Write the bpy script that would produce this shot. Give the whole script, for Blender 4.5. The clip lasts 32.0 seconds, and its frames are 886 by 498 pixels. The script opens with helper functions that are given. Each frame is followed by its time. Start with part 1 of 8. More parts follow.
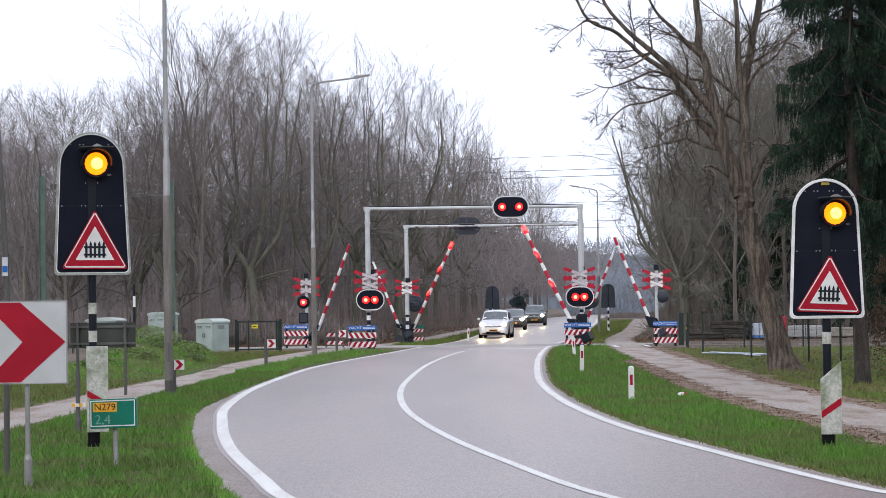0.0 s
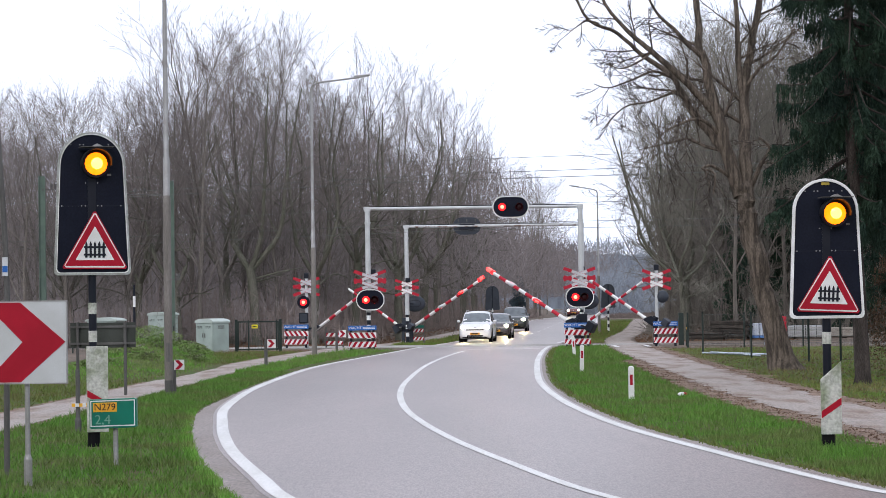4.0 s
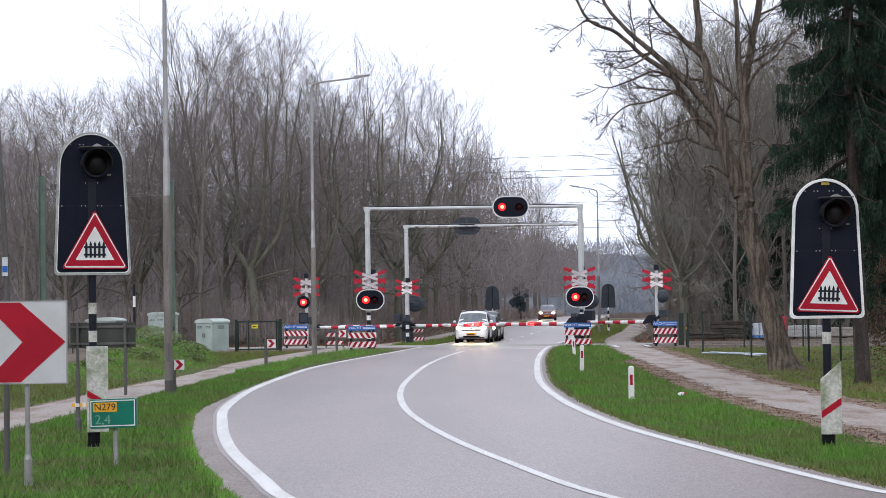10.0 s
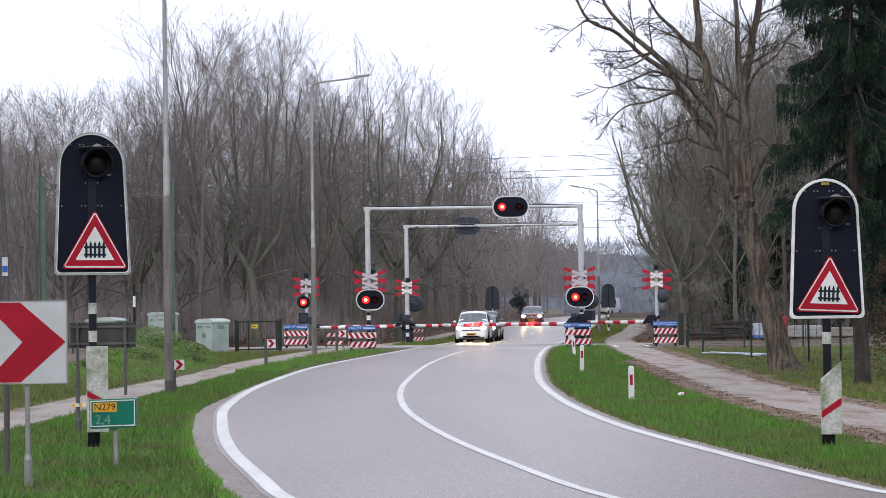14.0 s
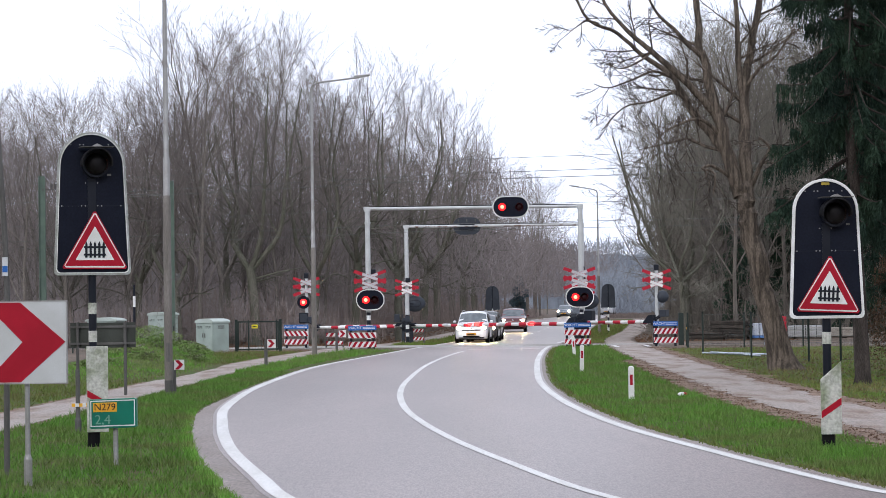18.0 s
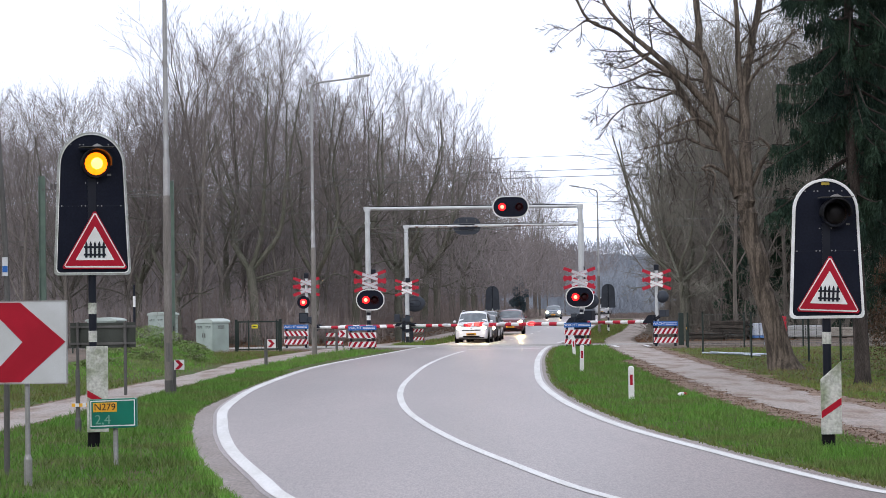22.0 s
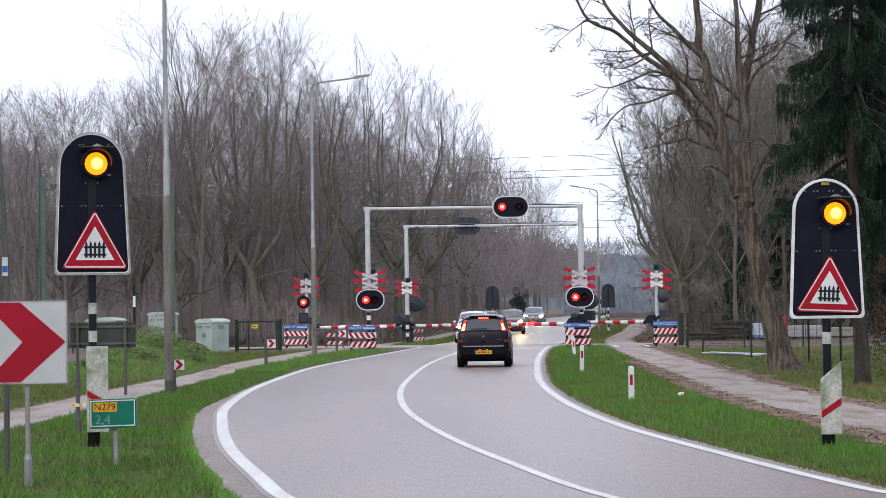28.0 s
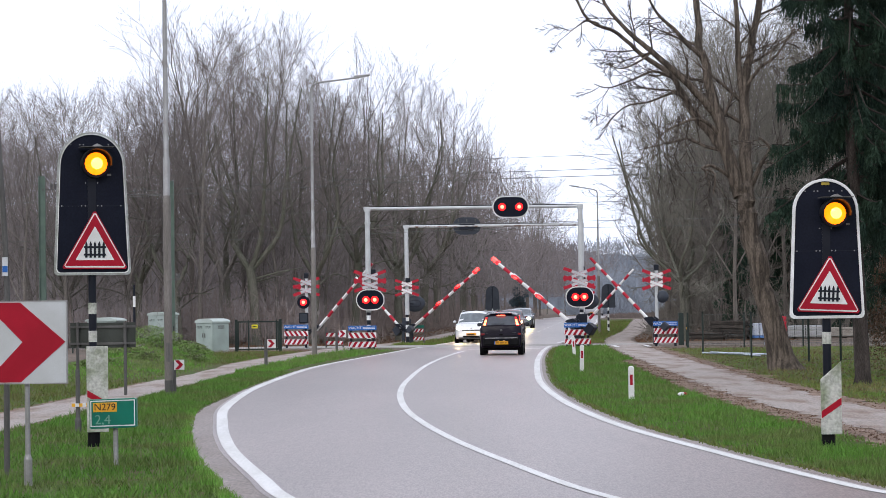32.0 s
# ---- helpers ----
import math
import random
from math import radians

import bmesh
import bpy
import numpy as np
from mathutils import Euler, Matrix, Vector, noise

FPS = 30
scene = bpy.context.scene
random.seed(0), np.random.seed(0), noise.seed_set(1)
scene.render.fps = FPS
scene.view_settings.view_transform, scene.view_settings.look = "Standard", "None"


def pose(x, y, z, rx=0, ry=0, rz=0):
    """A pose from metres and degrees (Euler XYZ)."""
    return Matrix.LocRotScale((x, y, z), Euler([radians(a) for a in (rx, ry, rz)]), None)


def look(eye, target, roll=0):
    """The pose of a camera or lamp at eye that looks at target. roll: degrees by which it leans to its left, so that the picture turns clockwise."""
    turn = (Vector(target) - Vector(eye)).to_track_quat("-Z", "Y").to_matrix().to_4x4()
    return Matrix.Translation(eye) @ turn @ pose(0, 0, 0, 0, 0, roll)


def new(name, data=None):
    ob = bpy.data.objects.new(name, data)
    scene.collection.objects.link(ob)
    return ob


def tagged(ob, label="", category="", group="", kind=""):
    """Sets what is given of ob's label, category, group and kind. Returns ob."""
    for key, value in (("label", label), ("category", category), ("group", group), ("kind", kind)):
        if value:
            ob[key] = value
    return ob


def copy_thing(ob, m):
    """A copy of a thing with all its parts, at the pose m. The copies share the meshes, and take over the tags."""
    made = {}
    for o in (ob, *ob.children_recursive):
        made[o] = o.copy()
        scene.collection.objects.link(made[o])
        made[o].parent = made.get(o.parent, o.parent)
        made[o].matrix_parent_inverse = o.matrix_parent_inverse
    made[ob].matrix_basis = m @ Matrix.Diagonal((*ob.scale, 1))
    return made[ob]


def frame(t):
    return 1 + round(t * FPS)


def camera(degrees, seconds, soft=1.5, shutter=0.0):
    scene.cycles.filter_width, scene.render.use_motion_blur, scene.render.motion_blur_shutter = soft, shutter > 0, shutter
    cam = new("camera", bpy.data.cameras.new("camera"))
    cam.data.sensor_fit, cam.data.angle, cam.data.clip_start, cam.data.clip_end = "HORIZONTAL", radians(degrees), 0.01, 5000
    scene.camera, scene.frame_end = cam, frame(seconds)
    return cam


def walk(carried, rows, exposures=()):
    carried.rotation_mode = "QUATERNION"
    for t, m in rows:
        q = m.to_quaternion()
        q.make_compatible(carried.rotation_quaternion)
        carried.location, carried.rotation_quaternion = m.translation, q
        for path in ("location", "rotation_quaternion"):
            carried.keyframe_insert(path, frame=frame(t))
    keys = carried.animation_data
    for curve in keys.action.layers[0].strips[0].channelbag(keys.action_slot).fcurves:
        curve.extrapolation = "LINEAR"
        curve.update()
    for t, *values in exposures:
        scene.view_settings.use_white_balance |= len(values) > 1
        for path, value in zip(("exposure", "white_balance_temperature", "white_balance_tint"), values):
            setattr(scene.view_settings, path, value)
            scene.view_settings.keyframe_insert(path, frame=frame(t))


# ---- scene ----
FOV = 18.94
EYE = (0.0, 0.0, 1.87)
AIM = (0.0, 100.0, 1.87 + 2.0638)
cam = camera(FOV, 32.0, soft=0.68, shutter=0.5)
walk(cam, [(0.0, look(EYE, AIM, -0.8)), (32.0, look(EYE, AIM, -0.8))], exposures=[(0.0, 0.0), (32.0, 0.0)])

# ---------------------------------------------------------------- light: a bright overcast winter sky
world = bpy.data.worlds.new("overcast_sky")
scene.world = world
world.use_nodes = True
wn, wl = world.node_tree.nodes, world.node_tree.links
sky = wn.new("ShaderNodeTexSky")
sky.sky_type, sky.sun_disc = "NISHITA", False
sky.sun_elevation, sky.sun_rotation = radians(32), radians(200)
sky.air_density, sky.dust_density = 1.0, 4.0
cloud = wn.new("ShaderNodeHueSaturation")
cloud.inputs["Saturation"].default_value = 0.10
veil = wn.new("ShaderNodeMix")
veil.data_type = "RGBA"
veil.inputs["Factor"].default_value = 0.75
veil.inputs["B"].default_value = (13.2, 14.1, 16.7, 1)
wl.new(sky.outputs[0], cloud.inputs["Color"])
wl.new(cloud.outputs[0], veil.inputs["A"])
wl.new(veil.outputs["Result"], wn["Background"].inputs["Color"])
wn["Background"].inputs["Strength"].default_value = 0.11

sun = new("sun", bpy.data.lights.new("sun", "SUN"))
sun.data.energy, sun.data.angle, sun.data.color = 0.9, radians(25), (1.0, 0.97, 0.95)
sun.matrix_world = look((-20, -60, 45), (0, 0, 0))


# ---------------------------------------------------------------- materials
def mat(name, color, rough=0.6, metal=0.0, color2=None, scale=8.0, detail=6.0, fine=0.0, fine_scale=120.0, bump=0.0,
        bump_scale=60.0, vary=0.0, spread=(0.35, 0.65), coat=0.0, stretch=None, spec=0.3):
    """A surface: two colours mixed by large noise, fine speckle, relief, and change from object to object."""
    m = bpy.data.materials.new(name)
    m.use_nodes = True
    n, l = m.node_tree.nodes, m.node_tree.links
    b = n["Principled BSDF"]
    b.inputs["Roughness"].default_value, b.inputs["Metallic"].default_value = rough, metal
    b.inputs["Coat Weight"].default_value = coat
    b.inputs["Specular IOR Level"].default_value = spec
    b.inputs["Coat Roughness"].default_value = 0.06
    geo = n.new("ShaderNodeNewGeometry")
    tex = n.new("ShaderNodeTexCoord")
    place = tex.outputs["Object"] if stretch == "object" else geo.outputs["Position"]
    if stretch and stretch != "object":
        mp = n.new("ShaderNodeMapping")
        mp.inputs["Scale"].default_value = stretch
        l.new(place, mp.inputs["Vector"])
        place = mp.outputs["Vector"]
    c2 = color2 or tuple(min(1.0, v * 0.72) for v in color)
    big = n.new("ShaderNodeTexNoise")
    big.inputs["Scale"].default_value, big.inputs["Detail"].default_value = scale, detail
    l.new(place, big.inputs["Vector"])
    ramp = n.new("ShaderNodeMapRange")
    ramp.inputs["From Min"].default_value, ramp.inputs["From Max"].default_value = spread
    l.new(big.outputs["Fac"], ramp.inputs["Value"])
    mix = n.new("ShaderNodeMix")
    mix.data_type = "RGBA"
    mix.inputs["A"].default_value, mix.inputs["B"].default_value = (*color, 1), (*c2, 1)
    l.new(ramp.outputs["Result"], mix.inputs["Factor"])
    out = mix.outputs["Result"]
    if fine:
        small = n.new("ShaderNodeTexNoise")
        small.inputs["Scale"].default_value, small.inputs["Detail"].default_value = fine_scale, 3.0
        l.new(place, small.inputs["Vector"])
        sr = n.new("ShaderNodeMapRange")
        sr.inputs["From Min"].default_value, sr.inputs["From Max"].default_value = 0.3, 0.7
        sr.inputs["To Min"].default_value, sr.inputs["To Max"].default_value = 1 - fine, 1 + fine
        l.new(small.outputs["Fac"], sr.inputs["Value"])
        mul = n.new("ShaderNodeVectorMath")
        mul.operation = "SCALE"
        l.new(out, mul.inputs[0])
        l.new(sr.outputs["Result"], mul.inputs["Scale"])
        out = mul.outputs["Vector"]
    if vary:
        info = n.new("ShaderNodeObjectInfo")
        isl = n.new("ShaderNodeNewGeometry")
        add = n.new("ShaderNodeMath")
        add.operation = "ADD"
        l.new(info.outputs["Random"], add.inputs[0])
        l.new(isl.outputs["Random Per Island"], add.inputs[1])
        vr = n.new("ShaderNodeMapRange")
        vr.inputs["From Max"].default_value = 2.0
        vr.inputs["To Min"].default_value, vr.inputs["To Max"].default_value = 1 - vary, 1 + vary
        l.new(add.outputs[0], vr.inputs["Value"])
        mul2 = n.new("ShaderNodeVectorMath")
        mul2.operation = "SCALE"
        l.new(out, mul2.inputs[0])
        l.new(vr.outputs["Result"], mul2.inputs["Scale"])
        out = mul2.outputs["Vector"]
    l.new(out, b.inputs["Base Color"])
    if bump:
        bt = n.new("ShaderNodeTexNoise")
        bt.inputs["Scale"].default_value, bt.inputs["Detail"].default_value = bump_scale, 4.0
        l.new(place, bt.inputs["Vector"])
        bp = n.new("ShaderNodeBump")
        bp.inputs["Strength"].default_value, bp.inputs["Distance"].default_value = bump, 0.01
        l.new(bt.outputs["Fac"], bp.inputs["Height"])
        l.new(bp.outputs["Normal"], b.inputs["Normal"])
    return m


def glow(name, color, strength, base=(0.1, 0.1, 0.1)):
    m = bpy.data.materials.new(name)
    m.use_nodes = True
    b = m.node_tree.nodes["Principled BSDF"]
    b.inputs["Base Color"].default_value = (*base, 1)
    b.inputs["Roughness"].default_value = 0.15
    b.inputs["Emission Color"].default_value = (*color, 1)
    b.inputs["Emission Strength"].default_value = strength
    return m


def glass(name, tint, rough=0.03):
    m = mat(name, tint, rough, 0.0, coat=0.3, scale=3.0)
    m.node_tree.nodes["Principled BSDF"].inputs["Specular IOR Level"].default_value = 0.5
    return m


M = {}
M["asphalt"] = mat("asphalt", (0.236, 0.192, 0.184), 0.37, color2=(0.172, 0.142, 0.136), scale=0.35, detail=8.0, fine=0.40, fine_scale=60, bump=0.2, bump_scale=70, stretch=(1, 0.12, 1))
M["shoulder"] = mat("shoulder_asphalt", (0.225, 0.188, 0.172), 0.6, color2=(0.165, 0.134, 0.116), scale=1.2, detail=9.0, fine=0.3, fine_scale=30, bump=0.3, spread=(0.40, 0.70), stretch=(1, 0.2, 1))
M["paint_white"] = mat("road_paint", (0.62, 0.61, 0.60), 0.55, color2=(0.52, 0.51, 0.49), scale=3.0, fine=0.08, fine_scale=40, stretch=(1, 0.10, 1))
M["path"] = mat("cycle_path", (0.295, 0.255, 0.230), 0.85, color2=(0.190, 0.135, 0.105), scale=1.6, detail=9.0, fine=0.28, fine_scale=30, bump=0.2, spread=(0.46, 0.68), stretch=(1, 0.25, 1))
M["dirt"] = mat("dirt", (0.230, 0.165, 0.128), 0.95, color2=(0.135, 0.092, 0.068), scale=2.6, fine=0.5, fine_scale=25, bump=0.6, bump_scale=25, spec=0.1, stretch=(1, 0.3, 1))
M["grass_ground"] = mat("grass_ground", (0.050, 0.090, 0.016), 0.95, color2=(0.088, 0.072, 0.038), scale=0.9, fine=0.4, fine_scale=22, bump=0.7, bump_scale=30, spread=(0.38, 0.62), spec=0.1)
M["grass"] = mat("grass_blade", (0.107, 0.242, 0.037), 0.7, color2=(0.136, 0.172, 0.056), scale=0.55, detail=9.0, vary=0.5, spread=(0.42, 0.64), spec=0.12)
M["grass_dull"] = mat("grass_blade_dull", (0.105, 0.190, 0.028), 0.8, color2=(0.16, 0.135, 0.06), scale=0.5, vary=0.4, spec=0.15)
M["litter"] = mat("leaf_litter", (0.135, 0.098, 0.075), 0.95, color2=(0.075, 0.058, 0.042), scale=0.5, fine=0.5, fine_scale=14, bump=0.6, bump_scale=20)
M["leaf_brown"] = mat("dead_leaf", (0.15, 0.085, 0.050), 0.85, color2=(0.085, 0.050, 0.032), scale=2.0, vary=0.4)
M["leaf_green"] = mat("bramble_leaf", (0.125, 0.225, 0.045), 0.7, color2=(0.15, 0.18, 0.07), scale=2.0, vary=0.4)
# Bark base raised to include the haze in front of the woodland.
M["bark"] = mat("bark", (0.158, 0.140, 0.124), 0.92, color2=(0.112, 0.100, 0.088), scale=2.2, fine=0.45, fine_scale=26, bump=0.9, bump_scale=18, stretch=(3, 3, 0.5), vary=0.4, spec=0.1)
M["twig_oak"] = mat("oak_twig", (0.075, 0.062, 0.054), 0.9, color2=(0.050, 0.042, 0.038), scale=0.5, spec=0.05)
# Blue-grey base holds the rear window's reflection and the view through it.
M["rear_glass"] = glass("rear_glass_reflect", (0.050, 0.058, 0.070))
M["bark_spruce"] = mat("spruce_bark", (0.070, 0.058, 0.052), 0.95, color2=(0.036, 0.031, 0.028), scale=2.5, detail=8.0, fine=0.45, fine_scale=22, bump=0.9, bump_scale=18, stretch=(4, 4, 0.8), spec=0.05)
M["bark_moss"] = mat("mossy_bark", (0.128, 0.122, 0.100), 0.95, color2=(0.088, 0.090, 0.068), scale=1.4, fine=0.45, fine_scale=22, bump=0.9, bump_scale=18, stretch=(3, 3, 0.6), spec=0.05)
M["plate_dull"] = mat("dull_yellow_plate", (0.34, 0.26, 0.04), 0.6)
M["bark_brown"] = mat("bark_warm", (0.150, 0.122, 0.098), 0.92, color2=(0.062, 0.051, 0.042), scale=2.2, detail=8.0, fine=0.5, fine_scale=20, bump=1.0, bump_scale=16, stretch=(5, 5, 0.45), spread=(0.40, 0.60), spec=0.1)
# Crown twig colour raised likewise, in place of air haze.
M["twig"] = mat("twig", (0.205, 0.178, 0.170), 0.9, color2=(0.135, 0.118, 0.114), scale=0.25, vary=0.35, spec=0.05)
# Thicket twigs lightened so the colour carries the haze inside the wood.
M["twig_mid_hazed"] = mat("twig_mid_hazed", (0.245, 0.216, 0.210), 0.9, color2=(0.180, 0.160, 0.158), scale=0.3, vary=0.3, spec=0.05)
M["bramble"] = mat("bramble_stem", (0.200, 0.160, 0.145), 0.9, color2=(0.125, 0.104, 0.096), scale=0.3, vary=0.35, spec=0.05)
# Lighter than the bare wood: haze of the right-hand wood is in the colour.
M["twig_olive"] = mat("olive_twig_hazed", (0.215, 0.200, 0.172), 0.9, color2=(0.150, 0.142, 0.120), scale=0.3, vary=0.3, spec=0.05)
# Darker copy of the olive twig; the shade under the trees is painted in.
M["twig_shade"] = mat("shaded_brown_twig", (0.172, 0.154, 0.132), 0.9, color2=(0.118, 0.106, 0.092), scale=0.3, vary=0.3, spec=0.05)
# Bluish pallor of distance is painted into these far twigs.
M["twig_far_hazed"] = mat("twig_far_hazed", (0.200, 0.190, 0.205), 0.95, color2=(0.145, 0.138, 0.150), scale=0.15, vary=0.25, spec=0.0)
# Blue-grey air haze over the far woods is mixed into this base colour.
M["wood_haze"] = mat("distant_wood_hazed", (0.285, 0.315, 0.360), 1.0, color2=(0.215, 0.238, 0.275), scale=0.06, fine=0.25, fine_scale=0.5, spec=0.0, stretch=(1, 1, 0.35))
# Pale mauve base holds the haze seen between the trunks.
M["wood_mid"] = mat("deep_wood_hazed", (0.300, 0.268, 0.285), 1.0, color2=(0.215, 0.190, 0.204), scale=0.25, fine=0.4, fine_scale=2.2, spec=0.0, stretch=(2.5, 1, 0.35))
M["needle"] = mat("spruce_needle", (0.040, 0.068, 0.044), 0.85, color2=(0.019, 0.035, 0.027), scale=0.9, vary=0.6, spec=0.08)
# Needle green turned bluish to paint distance haze onto the far conifer.
M["needle_far"] = mat("hazy_needle", (0.060, 0.082, 0.094), 0.9, color2=(0.040, 0.058, 0.068), scale=0.9, vary=0.3, spec=0.0)
M["steel"] = mat("galvanised_steel", (0.36, 0.36, 0.36), 0.55, 0.35, color2=(0.26, 0.25, 0.24), scale=3.0, fine=0.10, fine_scale=60, bump=0.08)
M["column"] = mat("weathered_column", (0.205, 0.188, 0.172), 0.75, color2=(0.135, 0.122, 0.110), scale=2.5, fine=0.2, fine_scale=40, stretch=(2, 2, 0.25), spec=0.2)
M["notice_yellow"] = mat("yellow_notice", (0.72, 0.62, 0.03), 0.45)
M["old_timber"] = mat("grey_old_timber", (0.070, 0.057, 0.049), 0.95, color2=(0.034, 0.028, 0.024), scale=3, fine=0.35, fine_scale=30, vary=0.45)
# Leaf green lowered: the spruces' shade is in the base colour.
M["evergreen"] = mat("evergreen_leaf_shaded", (0.020, 0.034, 0.016), 0.8, color2=(0.030, 0.028, 0.018), scale=1.5, vary=0.5, spec=0.1)
M["sign_rear"] = mat("sign_rear", (0.050, 0.055, 0.048), 0.7, color2=(0.030, 0.034, 0.028), scale=2.0, fine=0.2, spec=0.2)
M["white_dull"] = mat("dull_white_film", (0.54, 0.555, 0.575), 0.5, color2=(0.45, 0.46, 0.46), scale=2.0, fine=0.06, spec=0.2)
M["steel_dark"] = mat("weathered_steel", (0.115, 0.113, 0.108), 0.65, 0.1, color2=(0.075, 0.072, 0.068), scale=2.5, fine=0.15, stretch=(1, 1, 0.3), spec=0.2)
M["grey_paint"] = mat("pale_grey_paint", (0.50, 0.515, 0.52), 0.45, color2=(0.40, 0.41, 0.41), scale=2.0, fine=0.08, fine_scale=25)
M["cross_grey"] = mat("cross_grey_white", (0.50, 0.51, 0.53), 0.5, color2=(0.42, 0.42, 0.43), scale=4.0)
M["white"] = mat("white_enamel", (0.74, 0.74, 0.74), 0.4, color2=(0.60, 0.60, 0.58), scale=3.0, fine=0.06)
M["rim_old"] = mat("old_grey_white", (0.36, 0.38, 0.37), 0.6, color2=(0.24, 0.25, 0.22), scale=6.0, fine=0.2, fine_scale=40)
M["km_pale"] = mat("faded_green_white", (0.17, 0.36, 0.28), 0.5)
M["white_dirty"] = mat("mossy_white", (0.46, 0.46, 0.42), 0.75, color2=(0.20, 0.23, 0.15), scale=4.5, fine=0.25, fine_scale=30, spread=(0.42, 0.72))
M["red"] = mat("red_film", (0.36, 0.010, 0.026), 0.45, color2=(0.30, 0.009, 0.022), scale=3.0, fine=0.06, spec=0.15)
M["red_pale"] = mat("red_film_faded", (0.42, 0.022, 0.040), 0.45, color2=(0.36, 0.018, 0.034), scale=3.0, spec=0.15)
M["black"] = mat("black_paint", (0.008, 0.010, 0.016), 0.45, color2=(0.013, 0.015, 0.022), scale=3.0, fine=0.1, spec=0.2)
M["hood"] = mat("dull_black_hood", (0.016, 0.016, 0.018), 0.6, color2=(0.010, 0.010, 0.012), scale=6.0, spec=0.15)
M["board_black"] = mat("black_board", (0.0048, 0.0066, 0.0145), 0.5, color2=(0.0075, 0.0095, 0.018), scale=2.5, fine=0.2, fine_scale=40, spec=0.12)
M["board_back"] = mat("dark_grey_board_back", (0.035, 0.042, 0.055), 0.55, color2=(0.025, 0.03, 0.04), scale=2.5)
M["blue_sign"] = mat("blue_film", (0.022, 0.13, 0.42), 0.4, color2=(0.02, 0.10, 0.34), scale=3.0)
M["green_sign"] = mat("green_film", (0.008, 0.17, 0.115), 0.35, color2=(0.008, 0.13, 0.09), scale=3.0)
M["yellow_sign"] = mat("amber_film", (0.75, 0.40, 0.03), 0.4, color2=(0.68, 0.34, 0.03), scale=3.0)
M["mast_green"] = mat("mast_green", (0.10, 0.145, 0.115), 0.6, color2=(0.075, 0.11, 0.09), scale=2.0)
M["fence_green"] = mat("fence_green", (0.012, 0.022, 0.018), 0.5, color2=(0.02, 0.03, 0.025), scale=3.0)
M["cabinet"] = mat("cabinet_grey", (0.34, 0.40, 0.37), 0.5, color2=(0.27, 0.32, 0.29), scale=1.2, fine=0.08)
M["cabinet_lid"] = mat("cabinet_lid", (0.42, 0.47, 0.45), 0.5, color2=(0.33, 0.38, 0.34), scale=1.5, fine=0.1)
M["concrete"] = mat("concrete", (0.33, 0.32, 0.30), 0.85, color2=(0.25, 0.24, 0.22), scale=1.5, fine=0.2, fine_scale=30, bump=0.2)
M["ballast"] = mat("ballast", (0.070, 0.058, 0.054), 0.95, color2=(0.038, 0.031, 0.028), scale=6, fine=0.6, fine_scale=18, bump=1.0, bump_scale=22)
M["rail"] = mat("rail_steel", (0.20, 0.13, 0.10), 0.5, 0.6, color2=(0.12, 0.08, 0.06), scale=3)
M["rail_top"] = mat("rail_head", (0.30, 0.28, 0.27), 0.35, 0.8)
M["sleeper"] = mat("old_sleeper", (0.075, 0.06, 0.05), 0.95, color2=(0.04, 0.034, 0.03), scale=3, fine=0.3, fine_scale=30, vary=0.3)
M["wrap_white"] = mat("white_wrap", (0.50, 0.53, 0.58), 0.4, color2=(0.34, 0.39, 0.50), scale=2.0)
M["sheet_grey"] = mat("grey_sheets", (0.36, 0.365, 0.37), 0.6, color2=(0.24, 0.24, 0.24), scale=3.0, fine=0.2, fine_scale=20, stretch=(0.4, 1, 6))
M["sheet_beige"] = mat("beige_boards", (0.33, 0.30, 0.26), 0.7, color2=(0.20, 0.17, 0.14), scale=3.0, fine=0.2, fine_scale=20, stretch=(0.4, 1, 6))
M["rusty_paint"] = mat("rust_streaked_paint", (0.42, 0.43, 0.43), 0.6, color2=(0.15, 0.10, 0.075), scale=5.0, detail=8.0, fine=0.2, fine_scale=25, spread=(0.48, 0.62))
M["wrap_blue"] = mat("blue_wrap", (0.10, 0.22, 0.52), 0.45, scale=2.0)
M["rubber"] = mat("rubber", (0.006, 0.006, 0.007), 0.8, color2=(0.011, 0.010, 0.010), scale=8, spec=0.05)
M["rim_dark"] = mat("dark_rim", (0.10, 0.10, 0.105), 0.4, 0.5)
M["rim"] = mat("alloy_rim", (0.42, 0.43, 0.44), 0.35, 0.7)
M["plate_y"] = mat("plate_yellow", (0.74, 0.34, 0.012), 0.45)
M["plate_bar"] = mat("plate_mark", (0.16, 0.085, 0.012), 0.5)
M["chrome"] = mat("chrome", (0.75, 0.75, 0.77), 0.15, 1.0)
M["plastic"] = mat("black_plastic", (0.006, 0.006, 0.007), 0.6, color2=(0.010, 0.010, 0.011), scale=6, spec=0.06)
M["car_glass"] = mat("car_glass", (0.012, 0.014, 0.017), 0.04, scale=3.0, spec=0.22)
# Base colour lifted to stand for sky mirrored in the car windscreens.
M["pane_pale"] = glass("pale_car_glass", (0.13, 0.15, 0.165))
M["lamp_clear"] = glass("headlamp_glass", (0.45, 0.46, 0.48))
M["lamp_red"] = glass("tail_lamp_red", (0.20, 0.008, 0.012))
M["lens_off_red"] = mat("dark_red_lens", (0.022, 0.003, 0.005), 0.45, spec=0.15)
M["lens_off_amber"] = mat("dark_amber_lens", (0.010, 0.009, 0.010), 0.45, spec=0.15)
M["glow_red"] = glow("lit_red_lamp", (1.0, 0.010, 0.012), 4.5, (0.3, 0.01, 0.01))
